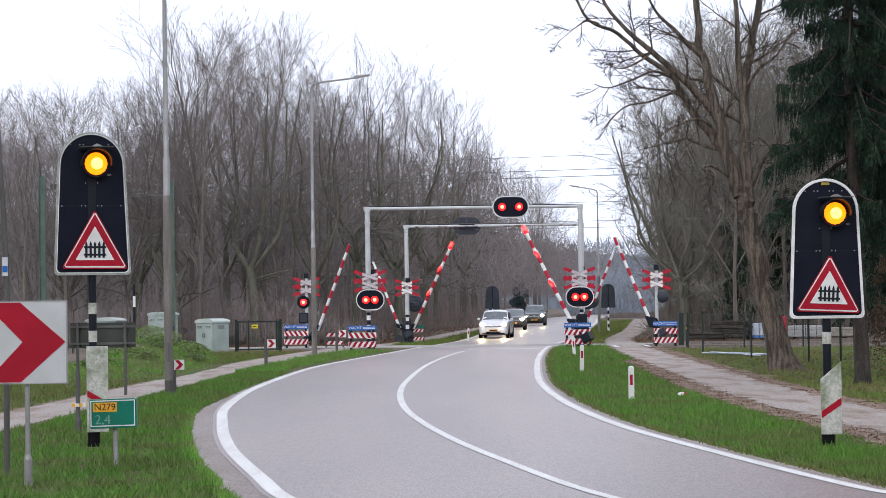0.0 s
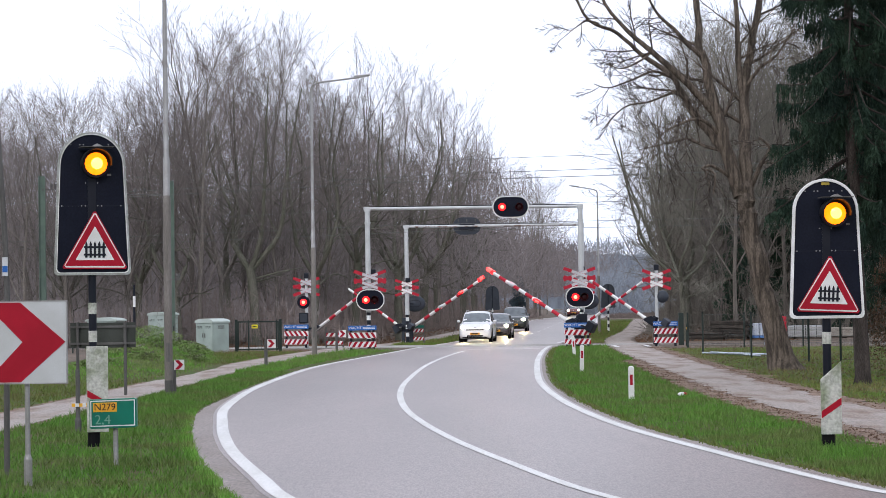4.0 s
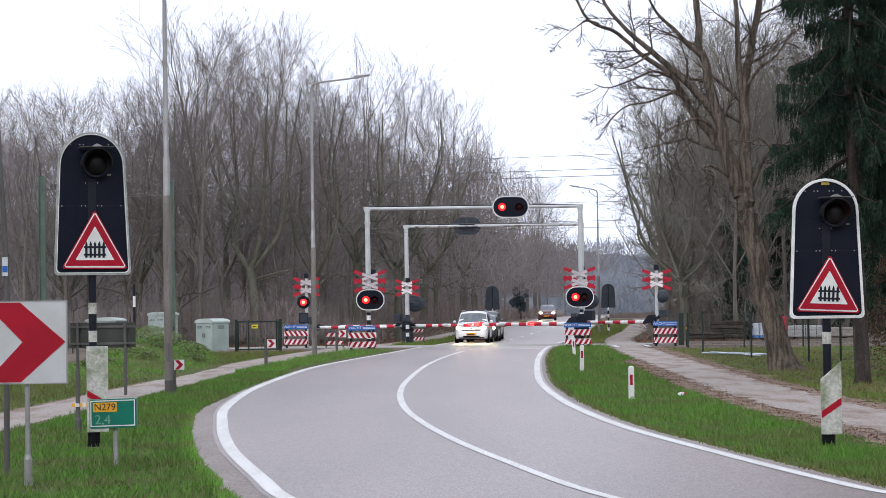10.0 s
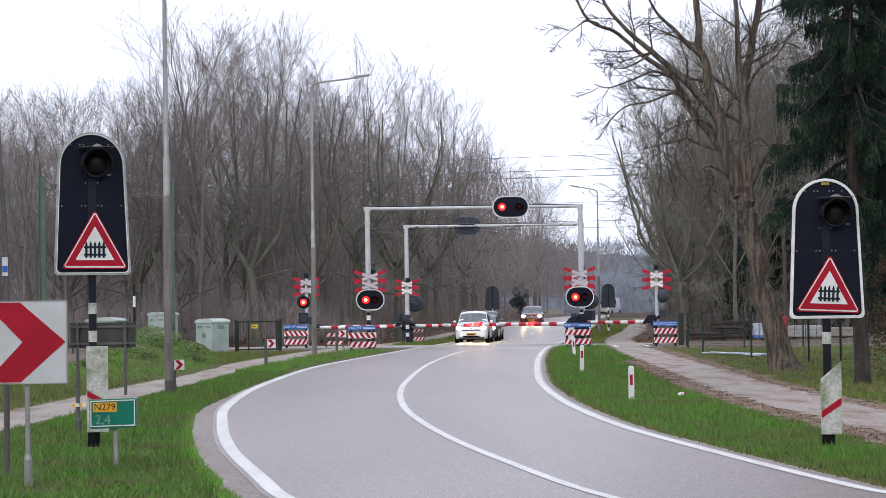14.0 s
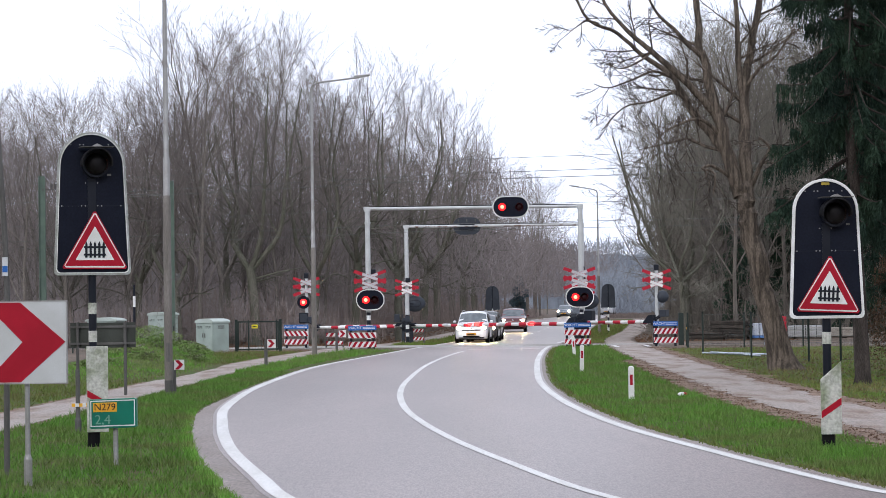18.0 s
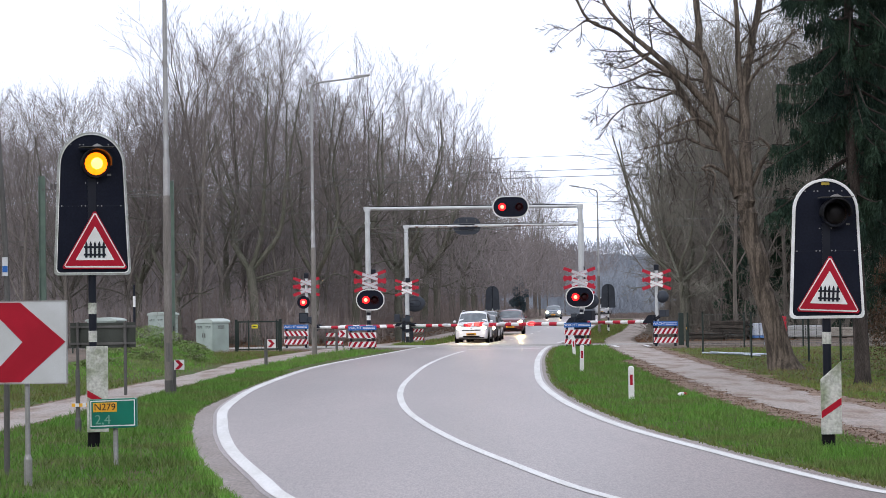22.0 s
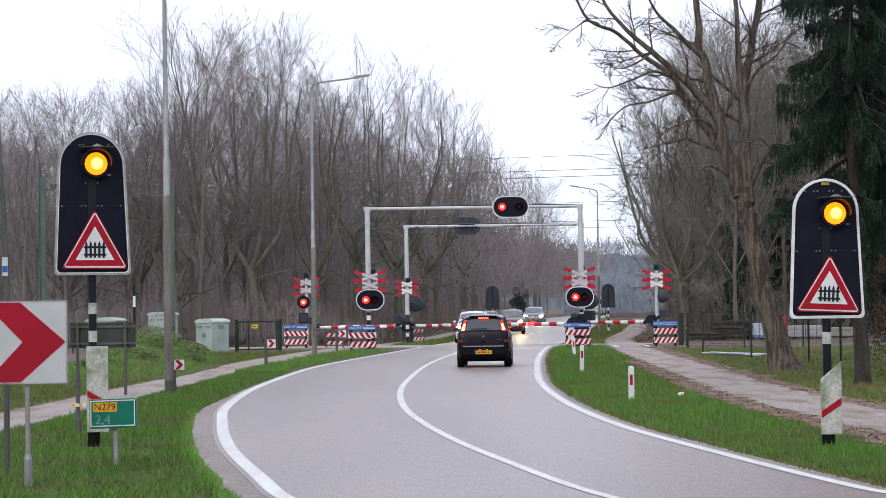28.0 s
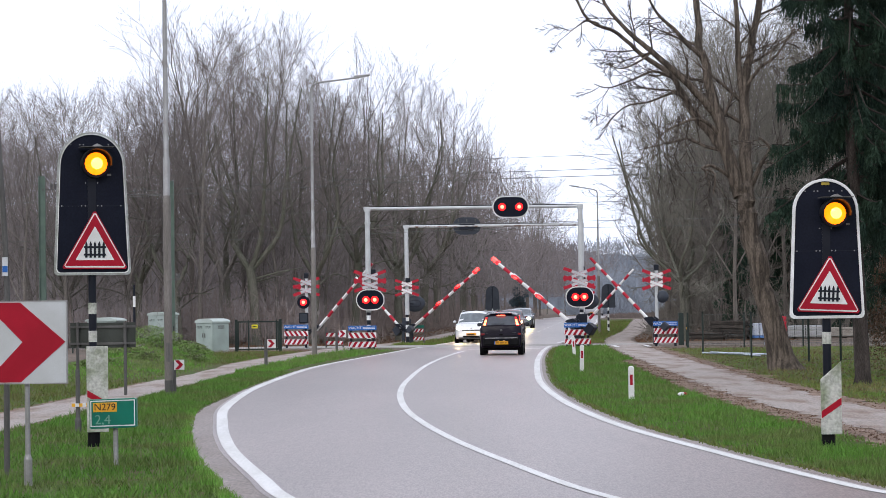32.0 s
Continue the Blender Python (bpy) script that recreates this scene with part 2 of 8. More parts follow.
M["glow_red_core"] = glow("lit_red_bulb", (1.0, 0.060, 0.035), 17.0, (0.3, 0.05, 0.02))
M["glow_boom_core"] = glow("lit_boom_lamp", (1.0, 0.022, 0.022), 9.0, (0.3, 0.05, 0.02))
M["glow_amber"] = glow("lit_amber_lamp", (1.0, 0.17, 0.003), 3.2, (0.4, 0.2, 0.02))
M["glow_amber_core"] = glow("lit_amber_bulb", (1.0, 0.30, 0.012), 30.0, (0.4, 0.3, 0.1))
M["glow_head_glass"] = glow("lit_headlamp_glass", (1.0, 0.86, 0.62), 1.6, (0.6, 0.6, 0.6))
M["glow_head"] = glow("lit_headlamp", (1.0, 0.74, 0.38), 950.0, (0.6, 0.6, 0.6))
M["glow_plate"] = glow("lit_plate_lamp", (1.0, 0.45, 0.15), 0.7, (0.5, 0.4, 0.3))
M["glow_brake"] = glow("lit_brake_lamp", (1.0, 0.012, 0.016), 0.42, (0.3, 0.01, 0.01))
M["glow_brake_strip"] = glow("lit_brake_strip", (1.0, 0.10, 0.06), 6.0, (0.3, 0.05, 0.02))
M["glow_brake_core"] = glow("lit_brake_bulb", (1.0, 0.22, 0.07), 9.5, (0.3, 0.05, 0.02))
M["paint_w"] = mat("white_car_paint", (0.70, 0.71, 0.73), 0.3, coat=0.8, scale=1.0, color2=(0.66, 0.67, 0.69))
M["paint_k"] = mat("black_car_paint", (0.0125, 0.0105, 0.0190), 0.14, coat=0.05, scale=1.0, color2=(0.010, 0.008, 0.012), spec=0.05)
M["paint_brown"] = mat("grey_brown_car_paint", (0.060, 0.052, 0.055), 0.3, coat=0.8, scale=1.0)
M["paint_green"] = mat("dark_green_car_paint", (0.022, 0.030, 0.030), 0.3, coat=0.8, scale=1.0)
M["paint_grey"] = mat("dark_red_car_paint", (0.110, 0.014, 0.018), 0.3, 0.2, coat=0.8, scale=1.0)
M["paint_bluegrey"] = mat("blue_grey_car_paint", (0.12, 0.15, 0.18), 0.3, 0.3, coat=0.8, scale=1.0)
M["paint_silver"] = mat("silver_van_paint", (0.44, 0.46, 0.49), 0.35, 0.25, coat=0.6, scale=1.0)
M["t_yellow"] = mat("train_yellow", (0.57, 0.295, 0.004), 0.4, color2=(0.50, 0.25, 0.005), scale=0.6, coat=0.1, stretch="object", spec=0.2)
M["t_blue"] = mat("train_blue", (0.026, 0.074, 0.42), 0.4, color2=(0.022, 0.062, 0.35), scale=0.6, coat=0.1, stretch="object", spec=0.2)
M["t_roof"] = mat("train_roof_grey", (0.105, 0.108, 0.118), 0.6, color2=(0.075, 0.078, 0.085), scale=0.8, stretch="object")
M["t_gangway"] = mat("bellows_grey", (0.030, 0.034, 0.075), 0.9, color2=(0.03, 0.03, 0.05), scale=3.0, stretch="object", spec=0.1)
M["t_window"] = glass("coach_window", (0.035, 0.028, 0.026), 0.08)
M["cab_grey"] = mat("cab_grey", (0.20, 0.21, 0.23), 0.35, color2=(0.16, 0.17, 0.185), scale=1.0, stretch="object", spec=0.4)
M["t_dark"] = mat("train_underframe", (0.008, 0.007, 0.008), 0.9, color2=(0.015, 0.012, 0.011), scale=2.0, stretch="object", spec=0.1)
M["wire"] = mat("overhead_wire", (0.14, 0.15, 0.14), 0.6, 0.3)


# ---------------------------------------------------------------- mesh building
class Geo:
    """Vertices and faces of one part, with a material slot for each face."""

    def __init__(self):
        self.v, self.f, self.s = [], [], []

    def add(self, verts, faces, slot=0, m=None):
        k = len(self.v)
        self.v += [tuple(m @ Vector(p)) if m else tuple(p) for p in verts]
        self.f += [tuple(i + k for i in q) for q in faces]
        self.s += [slot] * len(faces)
        return self

    def box(self, c, size, slot=0, m=None):
        x, y, z = (v / 2 for v in size)
        vs = [(c[0] + a * x, c[1] + b * y, c[2] + d * z) for a in (-1, 1) for b in (-1, 1) for d in (-1, 1)]
        return self.add(vs, [(0, 1, 3, 2), (4, 6, 7, 5), (0, 4, 5, 1), (2, 3, 7, 6), (0, 2, 6, 4), (1, 5, 7, 3)], slot, m)

    def tube(self, pts, radii, n=8, slot=0, caps=True, m=None):
        pts = [Vector(p) for p in pts]
        rings, vs, fs = len(pts), [], []
        ref = Vector((0.137, 0.273, 0.951))
        for i, p in enumerate(pts):
            d = (pts[min(i + 1, rings - 1)] - pts[max(i - 1, 0)]).normalized()
            r = ref if abs(d.dot(ref)) < 0.95 else Vector((0.92, 0.3, 0.1))
            a = d.cross(r).normalized()
            b = d.cross(a)
            for j in range(n):
                w = 2 * math.pi * j / n
                vs.append(p + (a * math.cos(w) + b * math.sin(w)) * radii[i])
        for i in range(rings - 1):
            for j in range(n):
                fs.append((i * n + j, i * n + (j + 1) % n, (i + 1) * n + (j + 1) % n, (i + 1) * n + j))
        if caps:
            fs.append(tuple(reversed(range(n))))
            fs.append(tuple((rings - 1) * n + j for j in range(n)))
        return self.add(vs, fs, slot, m)

    def slab(self, poly, y0, y1, slot=0, m=None):
        """A polygon in x and z, drawn anticlockwise as seen from -y, made thick from y0 to y1."""
        n = len(poly)
        vs = [(x, y0, z) for x, z in poly] + [(x, y1, z) for x, z in poly]
        fs = [tuple(range(n)), tuple(reversed(range(n, 2 * n)))]
        fs += [(i, i + n, (i + 1) % n + n, (i + 1) % n) for i in range(n)]
        return self.add(vs, fs, slot, m)

    def ball(self, c, r, n=14, rings=8, squash=(1, 1, 1), slots=None, m=None):
        """slots: two materials, for the halves towards -y and towards +y."""
        vs, k = [], 0
        for i in range(rings + 1):
            a = math.pi * i / rings
            for j in range(n):
                b = 2 * math.pi * (j + 0.5) / n
                vs.append((c[0] + r * squash[0] * math.sin(a) * math.cos(b), c[1] + r * squash[1] * math.sin(a) * math.sin(b), c[2] + r * squash[2] * math.cos(a)))
        for i in range(rings):
            for j in range(n):
                q = (i * n + j, (i + 1) * n + j, (i + 1) * n + (j + 1) % n, i * n + (j + 1) % n)
                back = math.sin(2 * math.pi * (j + 1) / n) > 1e-6
                self.add([vs[t] for t in q], [(0, 1, 2, 3)], (slots[1] if back else slots[0]) if slots else 0, m)
        return self

    def ring(self, outer, inner, y0, y1, slot=0, m=None):
        """A frame between two outlines of as many points."""
        n = len(outer)
        vs = [(x, y0, z) for x, z in outer] + [(x, y0, z) for x, z in inner] + [(x, y1, z) for x, z in outer] + [(x, y1, z) for x, z in inner]
        fs = []
        for i in range(n):
            j = (i + 1) % n
            fs += [(i, j, n + j, n + i), (2 * n + i, 3 * n + i, 3 * n + j, 2 * n + j), (i, 2 * n + i, 2 * n + j, j), (n + i, n + j, 3 * n + j, 3 * n + i)]
        return self.add(vs, fs, slot, m)


def mesh_of(name, geo, mats, bevel=0.0, smooth=False):
    me = bpy.data.meshes.new(name)
    me.from_pydata(geo.v, [], geo.f)
    for m in mats if isinstance(mats, (list, tuple)) else [mats]:
        me.materials.append(m)
    me.polygons.foreach_set("material_index", geo.s)
    if bevel:
        bm = bmesh.new()
        bm.from_mesh(me)
        bmesh.ops.remove_doubles(bm, verts=bm.verts, dist=1e-5)
        bmesh.ops.recalc_face_normals(bm, faces=bm.faces)
        sharp = [e for e in bm.edges if len(e.link_faces) == 2 and e.calc_face_angle(0) > 0.6]
        bmesh.ops.bevel(bm, geom=sharp, offset=bevel, segments=2, affect="EDGES", profile=0.5)
        bm.to_mesh(me)
        bm.free()
    if smooth:
        me.polygons.foreach_set("use_smooth", [True] * len(me.polygons))
        me.set_sharp_from_angle(angle=0.55)
    me.update()
    return me


def part(name, geo, mats, parent=None, label="", bevel=0.0, smooth=False, at=None):
    ob = new(name, mesh_of(name, geo, mats, bevel, smooth))
    if parent:
        ob.parent = parent
    if at is not None:
        ob.matrix_basis = at
    if label:
        ob["label"] = label
    return ob


def thing(name, m, label, category, group="", kind=""):
    ob = new(name)
    ob.empty_display_size = 0.1
    ob.matrix_basis = m
    return tagged(ob, label, category, group, kind)


def writing(name, text, size, m, material, parent, stretch=1.0):
    """Raised lettering in the built-in font, as a mesh."""
    cu = bpy.data.curves.new(name, "FONT")
    cu.body, cu.size, cu.extrude, cu.align_x, cu.align_y = text, size, 0.001, "CENTER", "CENTER"
    tmp = bpy.data.objects.new(name, cu)
    scene.collection.objects.link(tmp)
    bpy.context.view_layer.update()
    me = bpy.data.meshes.new_from_object(tmp.evaluated_get(bpy.context.evaluated_depsgraph_get()))
    bpy.data.objects.remove(tmp)
    me.materials.clear()
    me.materials.append(material)
    ob = new(name, me)
    ob.parent = parent
    ob.matrix_basis = m @ Matrix.Diagonal((stretch, 1, 1, 1))
    return ob


def curve_x(table, y):
    """A smooth reading of (y, x) pairs."""
    ys = [p[0] for p in table]
    xs = [p[1] for p in table]
    if y <= ys[0]:
        return xs[0] + (y - ys[0]) * (xs[1] - xs[0]) / (ys[1] - ys[0])
    if y >= ys[-1]:
        return xs[-1] + (y - ys[-1]) * (xs[-1] - xs[-2]) / (ys[-1] - ys[-2])
    i = max(k for k in range(len(ys) - 1) if ys[k] <= y)

    def slope(k):
        a, b = max(k - 1, 0), min(k + 1, len(ys) - 1)
        return (xs[b] - xs[a]) / (ys[b] - ys[a])
    h = ys[i + 1] - ys[i]
    t = (y - ys[i]) / h
    return ((2 * t**3 - 3 * t**2 + 1) * xs[i] + (t**3 - 2 * t**2 + t) * h * slope(i)
            + (-2 * t**3 + 3 * t**2) * xs[i + 1] + (t**3 - t**2) * h * slope(i + 1))


def gz(y):
    """Height of the ground: the road dips a little beyond the crossing."""
    return -0.26 * math.exp(-((y - 150) / 30.0) ** 2)


# ---------------------------------------------------------------- ground, road, paths
LEFT = [(8, 4.2), (15, 1.1), (20, -0.35), (26.1, -1.62), (28.4, -1.95), (34, -2.72), (38.5, -3.21), (42.3, -3.55), (48.1, -4.0), (55.6, -4.25), (60, -4.31), (66, -4.27), (73.7, -4.13), (80, -3.93), (87, -3.46), (95.1, -2.80), (105, -2.0), (120, -1.08), (138, -0.05), (155, 1.25), (189, 3.6), (240, 7.2), (280, 9.5), (313, 12.2), (360, 18.2), (400, 25), (460, 41)]
MID = [(8, 8.0), (15, 4.6), (20, 2.85), (25.1, 1.60), (27.3, 1.21), (31.2, 0.71), (33.5, 0.43), (36.6, 0.09), (41.5, -0.34), (46.8, -0.68), (53.4, -0.90), (59.1, -0.96), (64.6, -0.92), (78.6, -0.62), (89.3, -0.18), (98.8, 0.34), (107.2, 0.90), (118.8, 1.65), (136, 2.75), (151.7, 3.75), (162.5, 4.75), (181, 6.5), (205, 8.2), (244, 10.7), (280, 12.9), (313, 15.6), (360, 21.6), (400, 28.5), (460, 44.5)]
RIGHT = [(8, 11.6), (15, 7.9), (20, 5.9), (25.2, 4.24), (27.5, 3.87), (30.1, 3.56), (33.1, 3.24), (37, 2.84), (39.6, 2.63), (43.5, 2.42), (49.6, 2.23), (56.9, 2.18), (64.1, 2.27), (78.8, 2.74), (87.1, 3.06), (100.7, 3.70), (117.8, 4.66), (132.2, 5.60), (141.5, 6.30), (165, 8.3), (200, 11.0), (244, 14.0), (280, 16.1), (313, 18.8), (360, 24.8), (400, 31.8), (460, 48)]
PATH_R = [(15, 10.5), (25, 7.5), (37.8, 6.72), (48, 6.40), (60, 6.42), (75, 6.75), (96, 7.15), (112, 7.75), (132, 8.75), (152, 10.0), (178, 12.7), (211, 15.4), (329, 24.5)]
PATH_L = [(15, -8.3), (30, -7.75), (45, -7.38), (55, -7.08), (65, -6.80), (75, -6.62), (88, -6.22), (103, -5.45), (118, -4.6), (135, -3.4), (160, -0.9), (200, 2.9), (260, 7.3), (320, 13.3)]


def strip(lo, hi, y0, y1, step, lift, wobble=0.0, cross=1):
    """A sheet between two lines that run away from the camera; its edges may wander."""
    geo, rows = Geo(), []
    y = y0
    while y < y1 + 1e-6:
        rows.append(y)
        y += step * (1.0 if y < 130 else 2.5)
    vs = []
    for y in rows:
        a, b = lo(y), hi(y)
        a += wobble * (noise.noise((a * 0.3, y * 1.1, 3.1)) + 0.6 * noise.noise((7.0, y * 4.3, 1.0)))
        b += wobble * (noise.noise((b * 0.3, y * 1.3, 9.7)) + 0.6 * noise.noise((2.0, y * 4.9, 5.0)))
        for k in range(cross + 1):
            vs.append((a + (b - a) * k / cross, y, gz(y) + lift))
    n = cross + 1
    fs = [(i * n + k, i * n + k + 1, (i + 1) * n + k + 1, (i + 1) * n + k) for i in range(len(rows) - 1) for k in range(cross)]
    return geo.add(vs, fs)


def setting(name, geo, material, label, category):
    return tagged(part(name, geo, material), label, category, "", "structure")


def line(table, off=0.0):
    return lambda y: curve_x(table, y) + off


ys = [-400, -50, 0, 20, 60, 80, 90, 97, 103, 109, 115, 122, 128, 134, 140, 146, 152, 158, 164, 172, 180, 200, 240, 300, 500, 1200, 3000]
xs = [-2500, -400, -80, -30, 0, 30, 80, 400, 2500]
ground = Geo().add([(x, y, gz(y) - 0.012) for y in ys for x in xs],
                   [(j * len(xs) + i, j * len(xs) + i + 1, (j + 1) * len(xs) + i + 1, (j + 1) * len(xs) + i) for j in range(len(ys) - 1) for i in range(len(xs) - 1)])
setting("ground", ground, M["litter"], "brown forest floor with fallen leaves and moss", "ground")
setting("grass_verge_left", strip(lambda y: curve_x(PATH_L, y) - 7.5, line(LEFT, -0.15), 8, 112, 0.5, 0.0), M["grass_ground"], "short green grass verge beside the road", "grass")
setting("grass_verge_right", strip(line(RIGHT, 0.3), line(PATH_R, -0.6), 8, 117, 0.5, 0.0), M["grass_ground"], "green grass verge between road and cycle path", "grass")
setting("grass_verge_far", strip(line(RIGHT, 0.3), line(PATH_R, -0.7), 133, 280, 1.0, 0.0), M["grass_ground"], "grass verge beyond the railway", "grass")
setting("grass_verge_far_left", strip(line(PATH_L, 0.5), line(LEFT, -0.2), 133, 300, 1.0, 0.0), M["grass_ground"], "grass verge beyond the railway", "grass")
setting("grass_bank_right", strip(line(PATH_R, 1.1), lambda y: curve_x(PATH_R, y) + 2.6 + 0.02 * y + 6.0 * max(0.0, min(1.0, (y - 58) / 14.0)), 20, 106, 0.6, -0.004, 0.35, 4), M["grass_ground"], "patchy grass with fallen leaves along the path", "grass")
setting("road_shoulder", strip(lambda y: curve_x(LEFT, y) - 0.19 - 0.32 * max(0.0, min(1.0, (58 - y) / 14.0)), line(RIGHT, 0.30), -40, 300, 0.22, 0.004, 0.05), M["shoulder"], "worn brown-grey edge of the carriageway", "road edge")
setting("road", strip(line(LEFT, -0.15), line(RIGHT, 0.14), -40, 460, 0.25, 0.010, 0.008, 2), M["asphalt"], "worn pale grey asphalt country road in an S-bend", "road")
setting("dirt_border_right", strip(line(PATH_R, -1.30), line(PATH_R, 1.35), 15, 112, 0.15, 0.006, 0.50), M["dirt"], "brown strip of leaves and soil beside the cycle path", "dirt")
setting("dirt_border_left", strip(line(PATH_L, -0.85), line(PATH_L, 0.85), 15, 112, 0.4, 0.004, 0.12), M["dirt"], "muddy edge of the cycle path", "dirt")
setting("cycle_path_right", strip(line(PATH_R, -0.72), line(PATH_R, 0.76), 15, 280, 0.12, 0.014, 0.26), M["path"], "dusty grey asphalt cycle path", "path")
setting("cycle_path_left", strip(line(PATH_L, -0.68), line(PATH_L, 0.68), 15, 300, 0.5, 0.012, 0.03), M["path"], "pale asphalt cycle path", "path")
setting("edge_line_left", strip(line(LEFT, -0.09), line(LEFT, 0.09), 8, 121, 0.4, 0.016), M["paint_white"], "white solid edge line", "road marking")
setting("edge_line_right", strip(line(RIGHT, -0.08), line(RIGHT, 0.08), 8, 121, 0.4, 0.016), M["paint_white"], "white solid edge line", "road marking")
setting("edge_line_far_left", strip(line(LEFT, -0.08), line(LEFT, 0.08), 134, 400, 1.0, 0.016), M["paint_white"], "white edge line beyond the railway", "road marking")
setting("edge_line_far_right", strip(line(RIGHT, -0.08), line(RIGHT, 0.08), 134, 400, 1.0, 0.016), M["paint_white"], "white edge line beyond the railway", "road marking")
setting("centre_line", strip(line(MID, -0.065), line(MID, 0.065), 8, 106, 0.4, 0.016), M["paint_white"], "white solid centre line", "road marking")
for k in range(26):
    y = 134 + k * 9.0
    setting("centre_dash", strip(line(MID, -0.07), line(MID, 0.07), y, y + 3.6, 0.6, 0.016), M["paint_white"], "white dash of the centre line", "road marking")
stop = Geo().add([(0.95, 107.0, 0.017), (3.9, 107.0, 0.017), (3.9, 107.5, 0.017), (0.95, 107.5, 0.017)], [(0, 1, 2, 3)])
setting("stop_line", stop, M["paint_white"], "white stop line before the crossing", "road marking")
for x0, x1 in ((6.95, 7.15), (8.25, 8.45)):
    setting("path_mark", Geo().add([(x0, 108.0, 0.02), (x1, 108.0, 0.02), (x1 + 0.1, 112.5, 0.02), (x0 + 0.1, 112.5, 0.02)], [(0, 1, 2, 3)]), M["paint_white"], "white mark on the cycle path", "road marking")

# railway: two tracks that cross the road at a slant
SKEW = radians(32)
RISE = 0.0035
ALONG = Vector((math.cos(SKEW), -math.sin(SKEW), 0.0))
ACROSS = Vector((math.sin(SKEW), math.cos(SKEW), 0.0))


def rail_point(u, v, z, base=128.0):
    p = Vector((0, base, 0)) + ALONG * u + ACROSS * v
    return (p.x, p.y, z + RISE * max(-45.0, min(45.0, u)) - 0.13)


def rail_box(geo, u0, u1, v0, v1, z0, z1, slot=0):
    vs = [rail_point(u, v, z) for u in (u0, u1) for v in (v0, v1) for z in (z0, z1)]
    geo.add(vs, [(0, 1, 3, 2), (4, 6, 7, 5), (0, 4, 5, 1), (2, 3, 7, 6), (0, 2, 6, 4), (1, 5, 7, 3)], slot)


bed = Geo()
for u0, u1 in ((-900, -150), (150, 900), (-150, -45), (-45, -11.5), (12.2, 45), (45, 150)):
    vs = [rail_point(u, v, z) for u in (u0, u1) for v, z in ((-8.2, -0.35), (-6.4, -0.13), (2.0, -0.13), (4.0, -0.45))]
    bed.add(vs, [(0, 4, 5, 1), (1, 5, 6, 2), (2, 6, 7, 3), (0, 1, 2, 3), (4, 7, 6, 5)])
track_bed = setting("track_bed", bed, M["ballast"], "brown-grey stone ballast of the railway", "railway")
sl = Geo().box((0, 0, 0), (0.24, 2.5, 0.12))
sleeper_mesh = mesh_of("sleeper", sl, M["sleeper"])
for v in (0.0, -4.2):
    for k in range(-60, 60):
        u = k * 0.65 + (16.2 + 39 if k >= 0 else -12.0)
        if k >= 0:
            u = 12.6 + k * 0.65
        ob = new("sleeper", sleeper_mesh)
        ob.parent = track_bed
        ob.matrix_basis = Matrix.Translation(rail_point(u, v, -0.13)) @ pose(0, 0, 0, 0, 0, -32)
rails = Geo()
for v in (0.0, -4.2):
    for w in (-0.7525, 0.7525):
        for a, b in ((-900, -150), (-150, -45), (-45, 45), (45, 150), (150, 900)):
            rail_box(rails, a, b, v + w - 0.036, v + w + 0.036, -0.16, -0.03)
            rail_box(rails, a, b, v + w - 0.034, v + w + 0.034, -0.03, -0.01, 1)
setting("rails", rails, [M["rail"], M["rail_top"]], "rusty rails with bright worn heads", "rail")
deck = Geo()
panel_mesh = mesh_of("crossing_panel", Geo().box((0, 0, 0), (1.18, 1.36, 0.05)), M["concrete"], 0.012)
side_mesh = mesh_of("crossing_panel_side", Geo().box((0, 0, 0), (1.18, 1.1, 0.05)), M["concrete"], 0.012)
base_geo = Geo()
rail_box(base_geo, -11.5, 12.2, -7.2, 2.9, -0.4, -0.055)
crossing = setting("crossing_deck", base_geo, M["shoulder"], "dark joints and bedding between the crossing panels", "level crossing")
for v in (0.0, -4.2):
    for k in range(19):
        for me, w in ((panel_mesh, 0.0), (side_mesh, -1.4), (side_mesh, 1.4)):
            ob = new("crossing_panel", me)
            ob.parent = crossing
            px, py, pz = rail_point(-10.8 + k * 1.2, v + w, 0.0)
            ob.matrix_basis = pose(px, py, gz(py) - 0.009, 0, 0, -32)


# ---------------------------------------------------------------- signals and signs
def lens(name, r, lit, core, dark, parent, at, wide=1.0, tall=1.0):
    """A lamp insert that turns: one side glows, the other is dark glass."""
    geo, n, rings = Geo(), 16, 12
    vs = []
    for i in range(rings + 1):
        a = math.pi * i / rings
        for j in range(n):
            b = 2 * math.pi * j / n
            vs.append((wide * r * math.sin(a) * math.cos(b), -r * 0.8 * math.cos(a), tall * r * math.sin(a) * math.sin(b)))
    for i in range(rings):
        for j in range(n):
            q = (i * n + j, i * n + (j + 1) % n, (i + 1) * n + (j + 1) % n, (i + 1) * n + j)
            geo.add([vs[t] for t in q], [(0, 1, 2, 3)], 0 if i < 2 else 1 if i < 6 else 2)
    ob = part(name, geo, [core, lit, dark], parent, smooth=True, at=at)
    return ob


def arch(w0, w1, z0, z1, n=18):
    """Outline of a board with a round top, tapering upwards."""
    pts = [(-w0 + 0.015, z0 + 0.015), (-w0 + 0.05, z0), (w0 - 0.05, z0), (w0 - 0.015, z0 + 0.015), (w0, z0 + 0.05)]
    zc = z1 - w1
    pts += [(w1 * math.cos(math.pi * i / n), zc + w1 * math.sin(math.pi * i / n)) for i in range(n + 1)]
    return pts + [(-w0, z0 + 0.05)]


